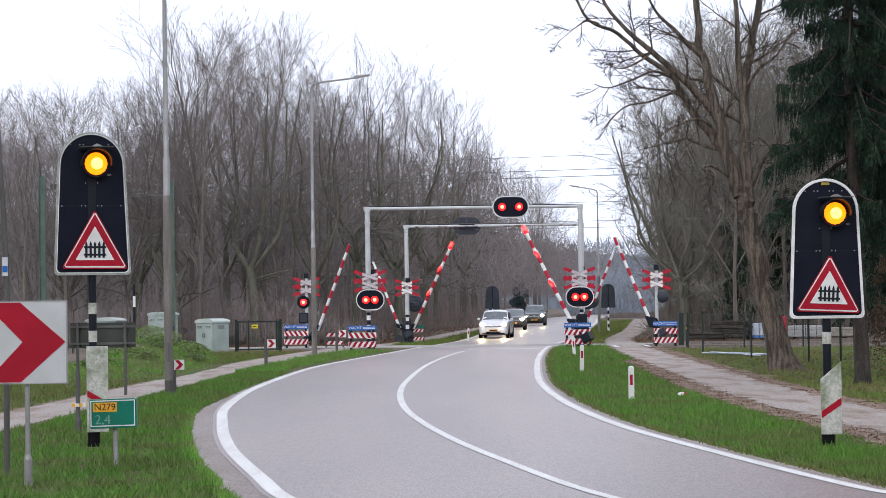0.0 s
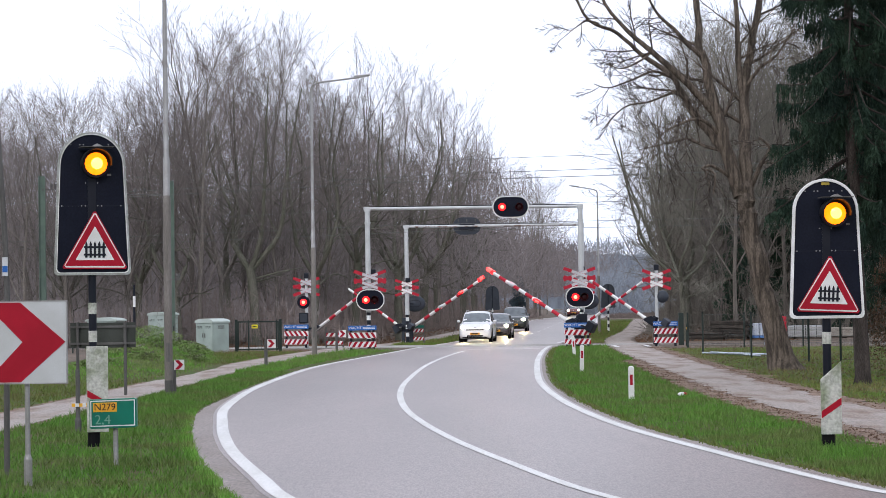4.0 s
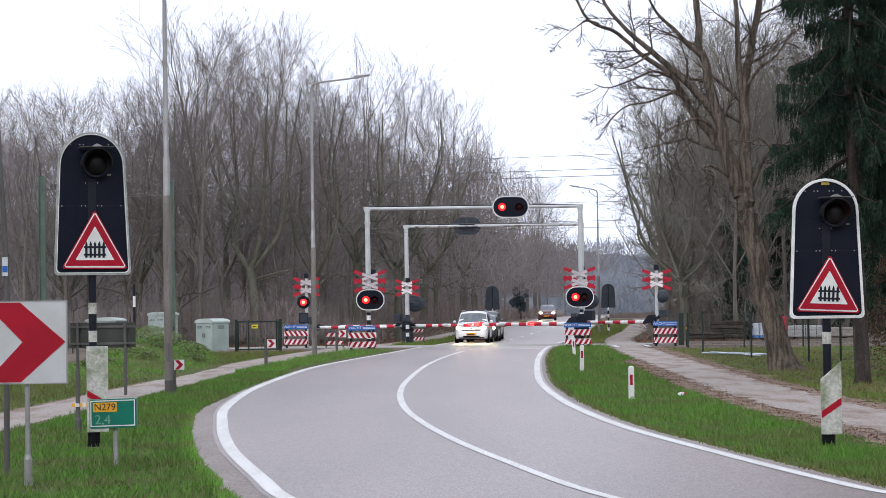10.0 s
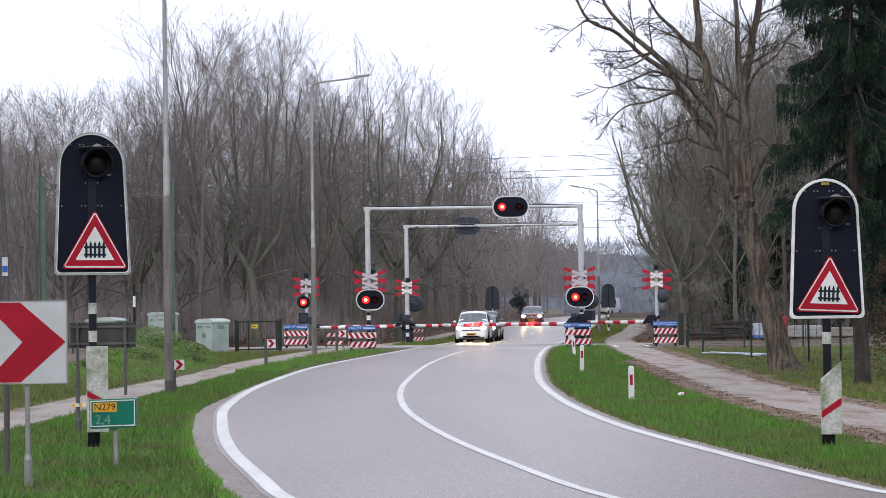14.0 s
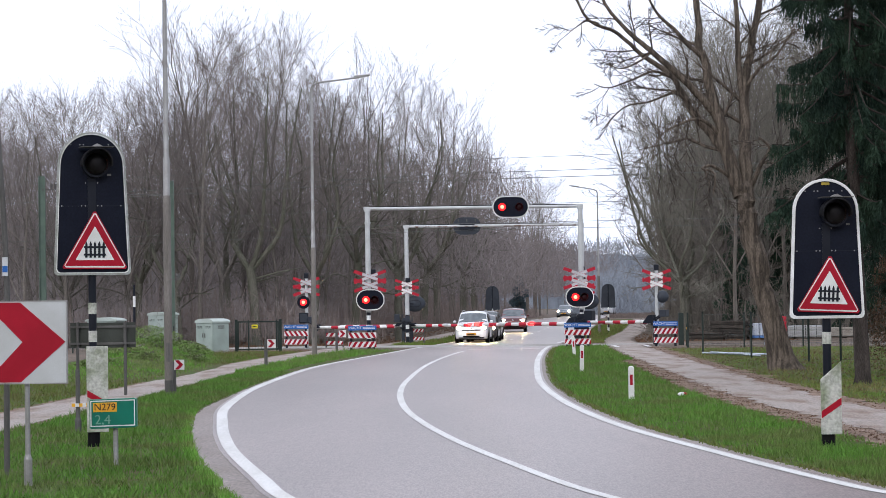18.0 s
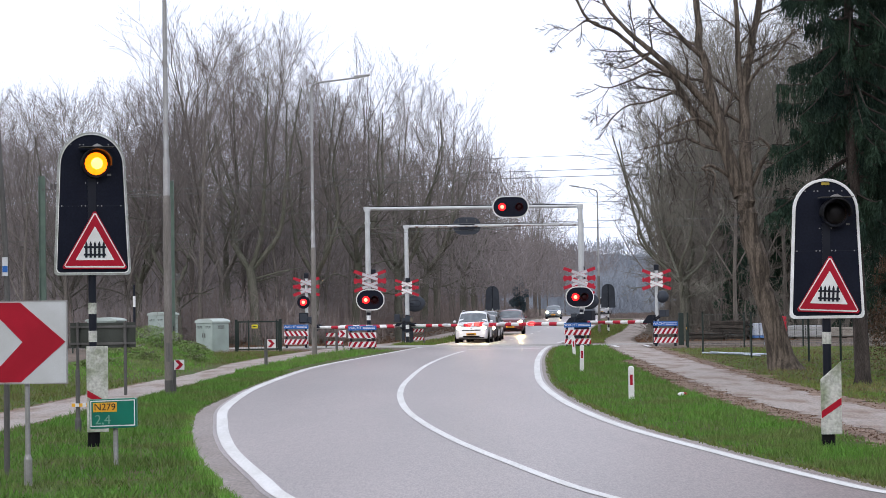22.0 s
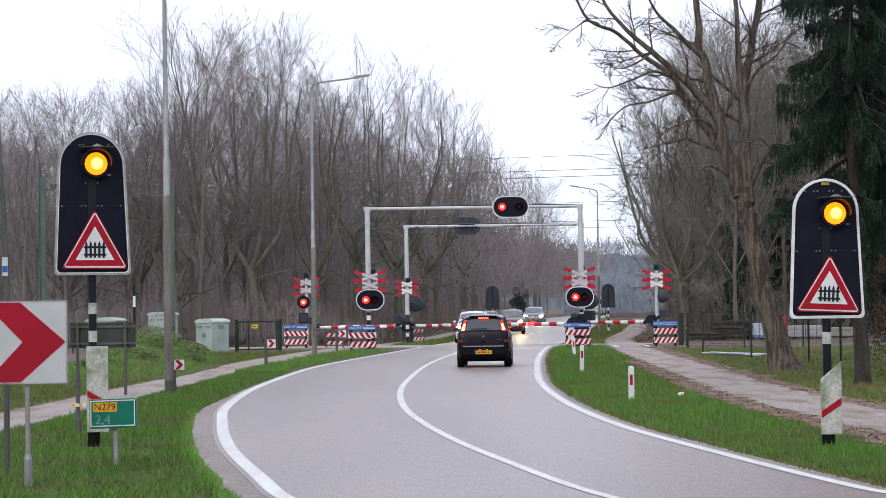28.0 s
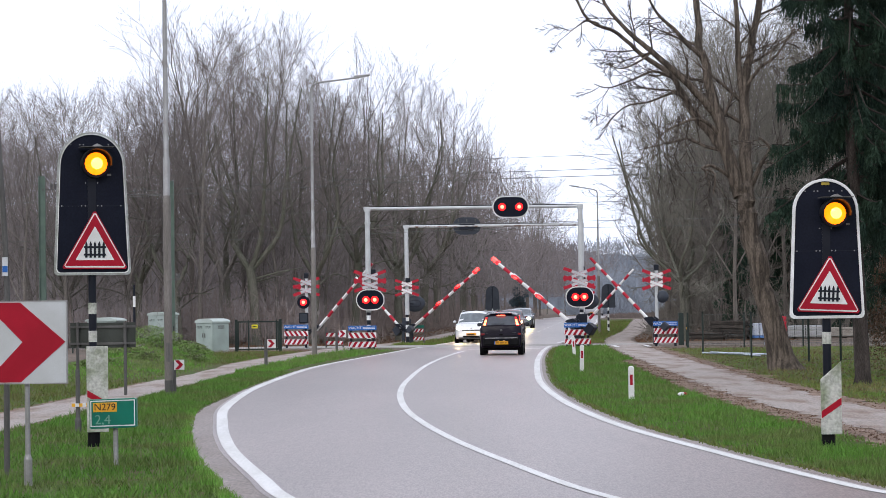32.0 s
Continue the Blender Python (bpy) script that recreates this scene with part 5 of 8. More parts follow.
# ---------------------------------------------------------------- the train
def coach(root, x0, length, cab):
    """One double-deck coach from x0 backwards. cab: 1 at its front, -1 at its back, 0 none."""
    x1 = x0 - length
    prof = [(0, 0.50), (1.22, 0.50), (1.38, 0.60), (1.40, 1.0), (1.40, 2.90), (1.40, 3.72), (1.34, 3.96), (1.14, 4.36), (0.80, 4.58), (0, 4.66)]
    low = [(0, 0.50), (1.22, 0.50), (1.38, 0.60), (1.40, 1.0), (1.40, 2.90), (1.40, 3.70), (1.34, 3.86), (1.14, 4.02), (0.80, 4.14), (0, 4.20)]
    st = []
    tip = [(0.0, 0.62, 0.70, 0.36), (0.10, 0.80, 0.60, 0.50), (0.40, 0.91, 0.52, 0.68), (0.95, 0.96, 0.50, 0.86), (1.75, 0.99, 0.50, 0.97), (2.6, 1.0, 0.50, 1.0)]

    def scaled(p, kw, lo, kh):
        return [(x * kw, max(lo, 0.5 + (z - 0.50) * kh)) for x, z in p]
    if cab == 1:
        st += [(x0 - d, scaled(low, kw, lo, kh)) for d, kw, lo, kh in tip]
        st += [(x0 - 3.6, low), (x0 - 4.8, prof)]
    else:
        st += [(x0, low), (x0 - 5.0, low), (x0 - 5.9, prof)]
    if cab == -1:
        st += [(x1 + 4.8, prof), (x1 + 3.6, low)]
        st += [(x1 + d, scaled(low, kw, lo, kh)) for d, kw, lo, kh in reversed(tip)]
    else:
        st += [(x1 + 5.9, prof), (x1 + 5.0, low), (x1, low)]
    geo, vs = Geo(), []
    for x, p in st:
        vs += [(x, y, z) for y, z in p] + [(x, -y, z) for y, z in reversed(p[1:-1])]
    n = 18
    for i in range(len(st) - 1):
        for j in range(n):
            slot = 1 if j in (6, 7, 8, 9, 10, 11) else 0
            if (cab == 1 and i < 5) or (cab == -1 and i >= len(st) - 6):
                edge = i if cab == 1 else len(st) - 2 - i
                slot = 2 if (5 <= j <= 12 and edge >= 1) or (j in (4, 13) and edge in (1, 2)) else 0
            geo.f.append((i * n + j, (i + 1) * n + j, (i + 1) * n + (j + 1) % n, i * n + (j + 1) % n))
            geo.s.append(slot)
    geo.f += [tuple(range(n)), tuple(reversed(range((len(st) - 1) * n, len(st) * n)))]
    geo.s += [0, 0]
    geo.v = vs
    body = part("coach", geo, [M["t_yellow"], M["t_roof"], M["cab_grey"]], root, "yellow double-deck coach with blue bands")
    a = x0 - (5.2 if cab != 1 else 4.4)
    b = x1 + (5.2 if cab != -1 else 4.4)

    def panel(nm, xa, xb, z0, z1, mt, out, par=None):
        for s in (-1, 1):
            part(nm, Geo().box(((xa + xb) / 2, s * (1.40 + out / 2), (z0 + z1) / 2), (abs(xb - xa), out + 0.004, z1 - z0)), mt, par or body)

    fa, fb = x0 - (0.03 if cab != 1 else 5.4), x1 + (0.03 if cab != -1 else 5.4)
    la, lb = a - (0.8 if cab != 1 else 1.9), b + (0.8 if cab != -1 else 1.9)
    wa, wb = (x0 - 7.5 if cab == 1 else a), (x1 + 7.5 if cab == -1 else b)
    panel("upper_band", fa, fb, 3.14, 3.71, M["t_blue"], 0.006)
    panel("lower_band", la, lb, 1.03, 2.16, M["t_blue"], 0.006)
    for end, ok, sg in ((x0, cab != 1, -1), (x1, cab != -1, 1)):
        if ok:
            panel("end_panel", end + sg * 0.03, end + sg * 5.2, 2.0, 2.98, M["t_blue"], 0.006)
            panel("door", end + sg * 1.6, end + sg * 3.0, 2.02, 2.95, M["t_blue"], 0.010)
            panel("door_window", end + sg * 1.75, end + sg * 2.2, 2.12, 2.74, M["t_window"], 0.016)
            panel("door_window", end + sg * 2.4, end + sg * 2.85, 2.12, 2.74, M["t_window"], 0.016)
    k = int((wa - wb) // 1.78)
    for i in range(k):
        c = wa - (i + 0.5) * (wa - wb) / k
        panel("upper_window", c - 0.66, c + 0.66, 3.22, 3.55, M["t_window"], 0.012)
        panel("lower_window", c - 0.66, c + 0.66, 1.28, 1.92, M["t_window"], 0.012)
    panel("emblem", (wa if cab == 1 else (a + b) / 2) - 1.2, (wa if cab == 1 else (a + b) / 2) - 0.1, 2.56, 2.72, M["t_blue"], 0.008)
    for s in (-1, 1):
        part("roof_stripe", Geo().add([(a, s * 1.406, 3.735), (b, s * 1.406, 3.735), (b, s * 1.352, 3.95), (a, s * 1.352, 3.95)], [(0, 1, 2, 3)]), M["t_yellow"], body, "yellow stripe under the roof")
        part("skirt_line", Geo().box(((x0 + x1) / 2, s * 1.33, 0.42), (length - 6, 0.10, 0.22)), M["t_dark"], body)
    for c in (x0 - 4.4, x1 + 4.4):
        part("bogie", Geo().box((c, 0, 0.40), (3.0, 2.5, 0.35)), M["t_dark"], body)
        for d in (-1.25, 1.25):
            for s in (-1, 1):
                part("wheel", Geo().tube([(c + d, s * 0.78, 0.51), (c + d, s * 0.68, 0.51)], [0.46, 0.46], 18), M["t_dark"], body)
            part("axle_box", Geo().box((c + d, 1.30, 0.50), (0.34, 0.12, 0.30)), M["t_dark"], body)
    # Proud dark boxes stand in for shade in the openings round the bogies.
    part("bogie_shade_box", Geo().box((x0 - 4.4, 0, 0.71), (3.8, 2.83, 0.84)), M["t_dark"], body)
    part("bogie_shade_box", Geo().box((x1 + 4.4, 0, 0.71), (3.8, 2.83, 0.84)), M["t_dark"], body)
    part("underframe", Geo().box(((x0 + x1) / 2, 0, 0.30), (length - 8, 2.4, 0.25)), M["t_dark"], body)
    if cab:
        e, sg = (x0, -1) if cab == 1 else (x1, 1)
        q = [(e + sg * 0.46, 1.02, 3.04), (e + sg * 0.46, -1.02, 3.04), (e + sg * 1.75, -0.98, 4.06), (e + sg * 1.75, 0.98, 4.06)]
        nv = Vector((-sg * 0.55, 0, 0.83))
        hi = [tuple(Vector(p) + nv * 0.05) for p in q]
        lo = [tuple(Vector(p) - nv * 0.12) for p in q]
        part("windscreen", Geo().add(hi + lo, [(0, 1, 2, 3), (4, 7, 6, 5), (0, 4, 5, 1), (1, 5, 6, 2), (2, 6, 7, 3), (3, 7, 4, 0)]), M["pane_pale"], body, "grey cab windscreen")
        for s in (-1, 1):
            blue = [(e + sg * q, z) for q, z in ((1.85, 1.72), (3.95, 1.72), (3.95, 2.30), (5.6, 3.14), (5.6, 3.71), (5.0, 3.71), (3.3, 2.72), (1.85, 2.72))]
            part("cab_swoosh", Geo().slab(blue, s * 1.402 - 0.006, s * 1.402 + 0.006), M["t_blue"], body, "blue sweep at the cab")
            part("cab_side_window", Geo().box((e + sg * 1.20, s * 1.36, 2.36), (0.9, 0.06, 0.48)), M["car_glass"], body)
            pane = [(e + sg * q, s * y, z) for q, y, z in ((1.9, 1.392, 3.75), (3.6, 1.392, 3.75), (3.5, 1.17, 4.045), (2.1, 1.17, 4.045))]
            part("upper_cab_window", Geo().add(pane + [(x, y - s * 0.06, z - 0.06) for x, y, z in pane], [(0, 1, 2, 3), (4, 7, 6, 5), (0, 4, 5, 1), (1, 5, 6, 2), (2, 6, 7, 3), (3, 7, 4, 0)]), M["t_window"], body)
            part("head_lamp", Geo().ball((e + sg * 0.12, s * 0.62, 1.15), 0.10, 10, 6), M["lamp_clear"], body, smooth=True)
        part("coupler", Geo().box((e - sg * 0.12, 0, 0.75), (0.5, 0.4, 0.35)), M["t_dark"], body, bevel=0.04)
        part("snow_plough", Geo().box((e + sg * 0.8, 0, 0.28), (0.5, 2.2, 0.30)), M["t_dark"], body)
    if cab != -1:
        part("gangway", Geo().box((x1 - 0.175, 0, 2.35), (0.42, 2.84, 3.55)), M["t_gangway"], body, "dark gangway bellows")


train = thing("train", pose(0, 0, 0), "yellow and blue double-deck passenger train passing the crossing", "train")
pos = 0.0
for ln, cb in ((26.4, 1), (25.2, 0), (23.7, 0), (26.8, -1)):
    coach(train, pos, ln, cb)
    pos -= ln + 0.35


# ---------------------------------------------------------------- street lamps, masts, wires, cabinets, fences
def street_lamp(x, y, h, reach, side, r, label, dark_base=False):
    root = thing("street_lamp", pose(x, y, gz(y)), label, "street lamp", "street lamps")
    part("pole", Geo().tube([(0, 0, -0.2), (0, 0, 0.02), (0, 0, h * 0.48), (0, 0, h * 0.485), (0, 0, h * 0.70), (0, 0, h)], [r, r, r * 0.9, r * 0.68, r * 0.62, r * 0.5], 14), M["steel"], root, smooth=True)
    part("column", Geo().tube([(0, 0, -0.2), (0, 0, 0.02), (0, 0, h * 0.40), (0, 0, h * 0.405)], [r * 1.12, r * 1.12, r * 1.04, r * 0.92], 14), M["column"], root, "weathered brown-grey lower column", smooth=True)
    if dark_base:
        part("base_band", Geo().tube([(0, 0, 0), (0, 0, 0.30)], [r * 1.15, r * 1.14], 14), M["steel_dark"], root)
    part("hatch", Geo().box((0, -r * 0.96, 0.9), (r * 0.9, 0.02, 0.4)), M["steel_dark"], root)
    arm = part("arm", Geo().tube([(0, 0, h - 0.05), (side * 0.06, 0, h + 0.10), (side * 0.25, 0, h + 0.20), (side * reach, 0, h + 0.36)], [r * 0.5, r * 0.48, r * 0.42, r * 0.36], 10), M["steel"], root, smooth=True)
    part("lantern", Geo().slab([(side * reach, h + 0.32), (side * (reach + 0.62), h + 0.44), (side * (reach + 0.62), h + 0.49), (side * reach, h + 0.45)][::side], -0.12, 0.12), M["steel"], arm, bevel=0.02)
    return root


street_lamp(-5.96, 57.4, 10.6, 1.9, 1, 0.080, "tall galvanised street lamp with dark band at its foot", True)
street_lamp(-4.84, 99.0, 10.0, 1.6, 1, 0.088, "galvanised street lamp with slim lantern over the road")
street_lamp(10.05, 172.0, 9.1, 1.2, -1, 0.085, "galvanised street lamp beyond the crossing")
street_lamp(15.9, 190.0, 11.4, 1.5, -1, 0.085, "galvanised street lamp among the trees")


def mast(x, y, h, arms, label):
    root = thing("catenary_mast", pose(x, y, -0.1), label, "catenary mast", "catenary masts")
    for s in (-1, 1):
        part("flange", Geo().box((s * 0.15, 0, h / 2), (0.025, 0.26, h)), M["mast_green"], root)
    part("web", Geo().box((0, 0, h / 2), (0.28, 0.02, h)), M["mast_green"], root)
    part("foot", Geo().box((0, 0, 0.15), (0.5, 0.5, 0.5)), M["concrete"], root, bevel=0.03)
    for z, reach in arms:
        arm = part("cross_arm", Geo().box((reach / 2, 0, z), (abs(reach), 0.06, 0.055)), M["steel_dark"], root)
        for k in (0.55, 0.75):
            part("insulator", Geo().tube([(reach * k, 0, z + 0.05), (reach * k, 0, z + 0.16), (reach * k, 0, z + 0.18), (reach * k, 0, z + 0.30)], [0.05, 0.05, 0.09, 0.07], 10), M["steel_dark"], arm)


mast(-20.36, 135.0, 8.75, ((8.05, 0.9),), "green steel catenary mast at the railway")
mast(-13.82, 135.0, 8.42, ((7.75, -2.4), (3.4, 0.5)), "green steel catenary mast with insulators")
mast(19.6, 124.5, 8.6, ((7.8, -1.2),), "green steel catenary mast behind the oak")
for i, (v, za, zb) in enumerate(((1.0, 8.15, 8.20), (-3.0, 7.60, 7.72), (0.4, 6.55, 6.65), (-4.6, 5.55, 5.60), (-4.0, 8.5, 8.6), (0.0, 5.3, 5.5))):
    pts = []
    for k in range(25):
        u = -150 + k * 12.5
        sag = 0.35 * (1 - abs(((k % 6) - 3) / 3.0))
        x, y, z = rail_point(u, v, 0)
        pts.append((x, y, za + (zb - za) * k / 24 - sag))
    tagged(part("overhead_wire", Geo().tube(pts, [0.014 if i < 2 else 0.010] * 25, 5, 0, False), M["wire"]), "thin grey overhead wire above the railway", "wire", "overhead wires")


def cabinet(x, y, w, d, h, z0, turn, label):
    """A railway relay cabinet with a curved lid."""
    root = thing("relay_cabinet", pose(x, y, z0, 0, 0, turn), label, "cabinet", "relay cabinets")
    part("body", Geo().box((0, 0, h / 2), (w, d, h)), M["cabinet"], root, bevel=0.02)
    crown = [(w * 0.54 * math.cos(math.pi * k / 12), h + 0.02 + 0.13 * math.sin(math.pi * k / 12)) for k in range(13)]
    part("lid", Geo().slab([(w * 0.54, h - 0.03)] + crown + [(-w * 0.54, h - 0.03)], -d / 2 - 0.05, d / 2 + 0.05), M["cabinet_lid"], root, "paler curved lid")
    for k in (-0.25, 0.25):
        door = part("door", Geo().box((w * k, -d / 2 - 0.012, h * 0.50), (w * 0.46, 0.024, h * 0.88)), M["cabinet"], root, bevel=0.006)
        part("handle", Geo().box((w * k * 0.25, -d / 2 - 0.04, h * 0.55), (0.03, 0.03, 0.18)), M["steel_dark"], door)
        for q in range(3):
            part("vent_slot", Geo().box((w * k, -d / 2 - 0.026, h * 0.80 + q * 0.035), (w * 0.3, 0.004, 0.012)), M["plastic"], door)
    for sd in (-1, 1):
        side = part("side_panel", Geo().box((sd * (w / 2 + 0.006), 0, h * 0.5), (0.012, d * 0.88, h * 0.88)), M["cabinet"], root)
        for q in range(4):
            part("vent_slot", Geo().box((sd * (w / 2 + 0.014), 0, h * 0.78 + q * 0.04), (0.004, d * 0.4, 0.014)), M["steel_dark"], side)
    part("plinth", Geo().box((0, 0, -0.1), (w + 0.04, d + 0.04, 0.3)), M["concrete"], root)


cabinet(-9.72, 111.5, 1.02, 0.92, 1.24, 0.0, -42, "pale grey-green railway relay cabinet")
cabinet(-14.8, 140.0, 1.20, 1.0, 1.60, -0.1, -38, "pale grey-green railway relay cabinet by the mast")
cabinet(-15.9, 125.0, 1.6, 0.8, 1.05, 0.25, -24, "low grey railway box on the bank")


def fence(x0, y0, x1, y1, h, n, label, mesh_rows=7, group="fences"):
    """Dark green posts with welded wire between them."""
    root = thing("wire_fence", pose(x0, y0, gz(y0)), label, "fence", group)
    dx, dy = x1 - x0, y1 - y0
    for i in range(n + 1):
        part("post", Geo().tube([(dx * i / n, dy * i / n, -0.2), (dx * i / n, dy * i / n, h + 0.06)], [0.035, 0.035], 8), M["fence_green"], root)
    for k in range(mesh_rows):
        z = 0.08 + (h - 0.12) * k / (mesh_rows - 1)
        part("wire", Geo().tube([(0, 0, z), (dx, dy, z)], [0.0035, 0.0035], 4), M["fence_green"], root)
    L = math.hypot(dx, dy)
    g2 = Geo()
    m = int(L / 0.25)
    for k in range(m):
        f = (k + 0.5) / m
        g2.tube([(dx * f, dy * f, 0.06), (dx * f, dy * f, h - 0.03)], [0.0022, 0.0022], 3, 0, False)
    ob = part("wire_mesh", g2, M["fence_green"], root)
    ob["kind"] = "stuff"


fence(-9.55, 113.0, -7.35, 116.5, 1.28, 2, "dark green wire fence with a gate beside the railway")
gate = thing("field_gate", pose(-8.75, 112.6, 0, 0, 0, 12), "dark green mesh gate with a small yellow notice", "gate")
part("frame", Geo().ring([(0, 0.02), (1.75, 0.02), (1.75, 1.25), (0, 1.25)], [(0.05, 0.08), (1.70, 0.08), (1.70, 1.19), (0.05, 1.19)], -0.03, 0.03), M["fence_green"], gate)
for k in range(13):
    part("bar", Geo().tube([(0.13 + k * 0.125, 0, 0.05), (0.13 + k * 0.125, 0, 1.2)], [0.005, 0.005], 4), M["fence_green"], gate)
part("notice", Geo().box((0.72, -0.04, 1.02), (0.26, 0.01, 0.16)), M["notice_yellow"], gate, "yellow notice")
part("notice_bar", Geo().box((0.72, -0.047, 1.02), (0.18, 0.004, 0.03)), M["black"], gate)
for x in (-0.06, 1.82):
    part("gate_post", Geo().box((x, 0, 0.62), (0.12, 0.12, 1.4)), M["fence_green"], gate, bevel=0.01)
fence(-16.5, 118.0, -9.9, 112.0, 1.1, 4, "low dark wire fence in the grass", 4)
fence(9.9, 108.0, 20.0, 96.0, 1.35, 5, "wire fence on dark green posts beside the tracks")
fence(9.0, 92.5, 10.72, 78.2, 1.42, 2, "wire fence on thin dark posts", 3)
fence(11.6, 77.8, 18.5, 75.5, 1.3, 4, "wire fence on thin dark posts", 5)
gp = thing("gate_post", pose(9.95, 111.6, 0), "stout dark green gate post beside the cycle path", "post")
part("post", Geo().box((0, 0, 0.68), (0.22, 0.20, 1.36)), M["fence_green"], gp, bevel=0.015)
part("side_post", Geo().box((0.27, 0.1, 0.40), (0.12, 0.12, 1.0)), M["fence_green"], gp, bevel=0.01)
part("orange_tag", Geo().box((0.27, 0.03, 0.70), (0.08, 0.012, 0.09)), M["yellow_sign"], gp, "small orange reflector")

# railway stores behind the fence
rng = random.Random(7)
plank_mesh = mesh_of("timber", Geo().box((0, 0, 0), (1.9, 0.25, 0.085)), M["old_timber"], 0.006)
for sx, sy, cols, rows_, lab in ((14.9, 139.0, 4, 11, "stack of dark old railway sleepers"), (13.55, 137.0, 3, 5, "low stack of dark old sleepers")):
    stack = thing("sleeper_stack", pose(sx, sy, -0.25, 0, 0, -20), lab, "sleeper stack", "stored sleepers")
    for r in range(rows_):
        for c in range(cols):
            ob = new("timber", plank_mesh)
            ob.parent = stack
            ob.matrix_basis = pose(rng.uniform(-0.17, 0.17), c * 0.28 + rng.uniform(-0.06, 0.06), 0.045 + r * 0.093, 0, 0, rng.uniform(-1.5, 1.5))
for cx, cy, w, h, mt, lab in ((16.7, 140.0, 1.5, 0.78, "wrap_white", "pallet of goods in white wrapping"), (19.2, 140.5, 1.9, 0.62, "sheet_grey", "pallet of pale grey sheets"), (21.2, 141.0, 2.0, 0.50, "sheet_beige", "low pallet of beige boards")):
    pal = thing("wrapped_pallet", pose(cx, cy, -0.30, 0, 0, -18), lab, "pallet", "wrapped pallets")
    part("load", Geo().box((0, 0, h / 2 + 0.14), (w, 1.0, h)), M[mt], pal, bevel=0.05)
    for q in range(4 if mt != "wrap_white" else 0):
        part("sheet_edge", Geo().box((0.02 * (-1) ** q, -0.01, 0.14 + h * (q + 0.6) / 4.4), (w * 1.02, 1.02, 0.03)), M["concrete"], pal)
    if mt == "wrap_white":
        part("blue_edge", Geo().box((0, -0.505, 0.22), (w * 0.96, 0.012, 0.14)), M["wrap_blue"], pal)
    for k in (-0.3, 0.0, 0.3):
        part("strap", Geo().box((w * k, -0.506, h / 2 + 0.14), (0.03, 0.012, h)), M["plastic"], pal)
    for k in (-0.4, 0, 0.4):
        part("pallet_block", Geo().box((w * k, 0, 0.06), (0.14, 1.0, 0.12)), M["sleeper"], pal)
rd = thing("red_container", pose(18.0, 142.0, -0.3), "faded red box among the stores", "container")
part("body", Geo().box((0, 0, 0.62), (0.5, 0.8, 1.25)), M["red_pale"], rd, bevel=0.02)
bl = thing("plastic_drum", pose(12.7, 105.0, -0.02, 0, 90, 25), "white and blue plastic drum lying on the ground", "drum")
part("drum", Geo().tube([(-0.2, 0, 0), (-0.2, 0, 0.02), (-0.2, 0, 0.48), (-0.2, 0, 0.5)], [0.12, 0.15, 0.15, 0.12], 16), M["wrap_white"], bl)
part("band", Geo().tube([(-0.2, 0, 0.16), (-0.2, 0, 0.34)], [0.154, 0.154], 16), M["wrap_blue"], bl)
for k, (px, py, turn, length) in enumerate(((8.95, 92.2, -76, 4.6), (9.12, 91.0, -73, 4.9), (9.3, 91.4, -77, 4.2), (9.25, 89.6, -70, 3.4), (9.7, 89.0, -80, 3.0))):
    pp = thing("white_pipe", pose(px, py, 0.05 + 0.035 * (k % 2), 0, 0, turn), "thin white pipe lying in the grass", "pipe", "pipes on the ground")
    part("tube", Geo().tube([(0, 0, 0), (length, 0, 0)], [0.028, 0.028], 8), M["wrap_white"], pp)
lt = thing("litter_bag", pose(4.59, 51.5, 0.03, 0, 0, 20) @ Matrix.Scale(1.25, 4), "small crumpled red and white wrapper in the grass", "litter")
part("wrapper", Geo().ball((0, 0, 0.02), 0.075, 8, 5, (1, 0.6, 0.45)), M["white"], lt)
part("red_patch", Geo().ball((0.04, -0.012, 0.025), 0.05, 7, 5, (1, 0.7, 0.5)), M["red"], lt)


# far warning boards, seen from behind
def far_board(x, y, z0, label):
    root = thing("advance_signal", pose(x, y, gz(y)), label, "railway warning signal", "advance warning signals")
    part("backboard", Geo().slab(arch(0.47, 0.42, z0, z0 + 1.55), -0.02, 0.02), M["board_back"], root)
    part("stiffener", Geo().box((0, -0.04, z0 + 0.8), (0.08, 0.04, 1.4)), M["black"], root)
    banded_post(root, 0, 0.03, -0.1, z0 + 0.2, 0.06, True, 0.22)


far_board(10.65, 172.0, 1.62, "dark back of a round-topped warning board beyond the rails")
far_board(3.15, 172.0, 1.58, "dark back of a round-topped warning board under the trees")


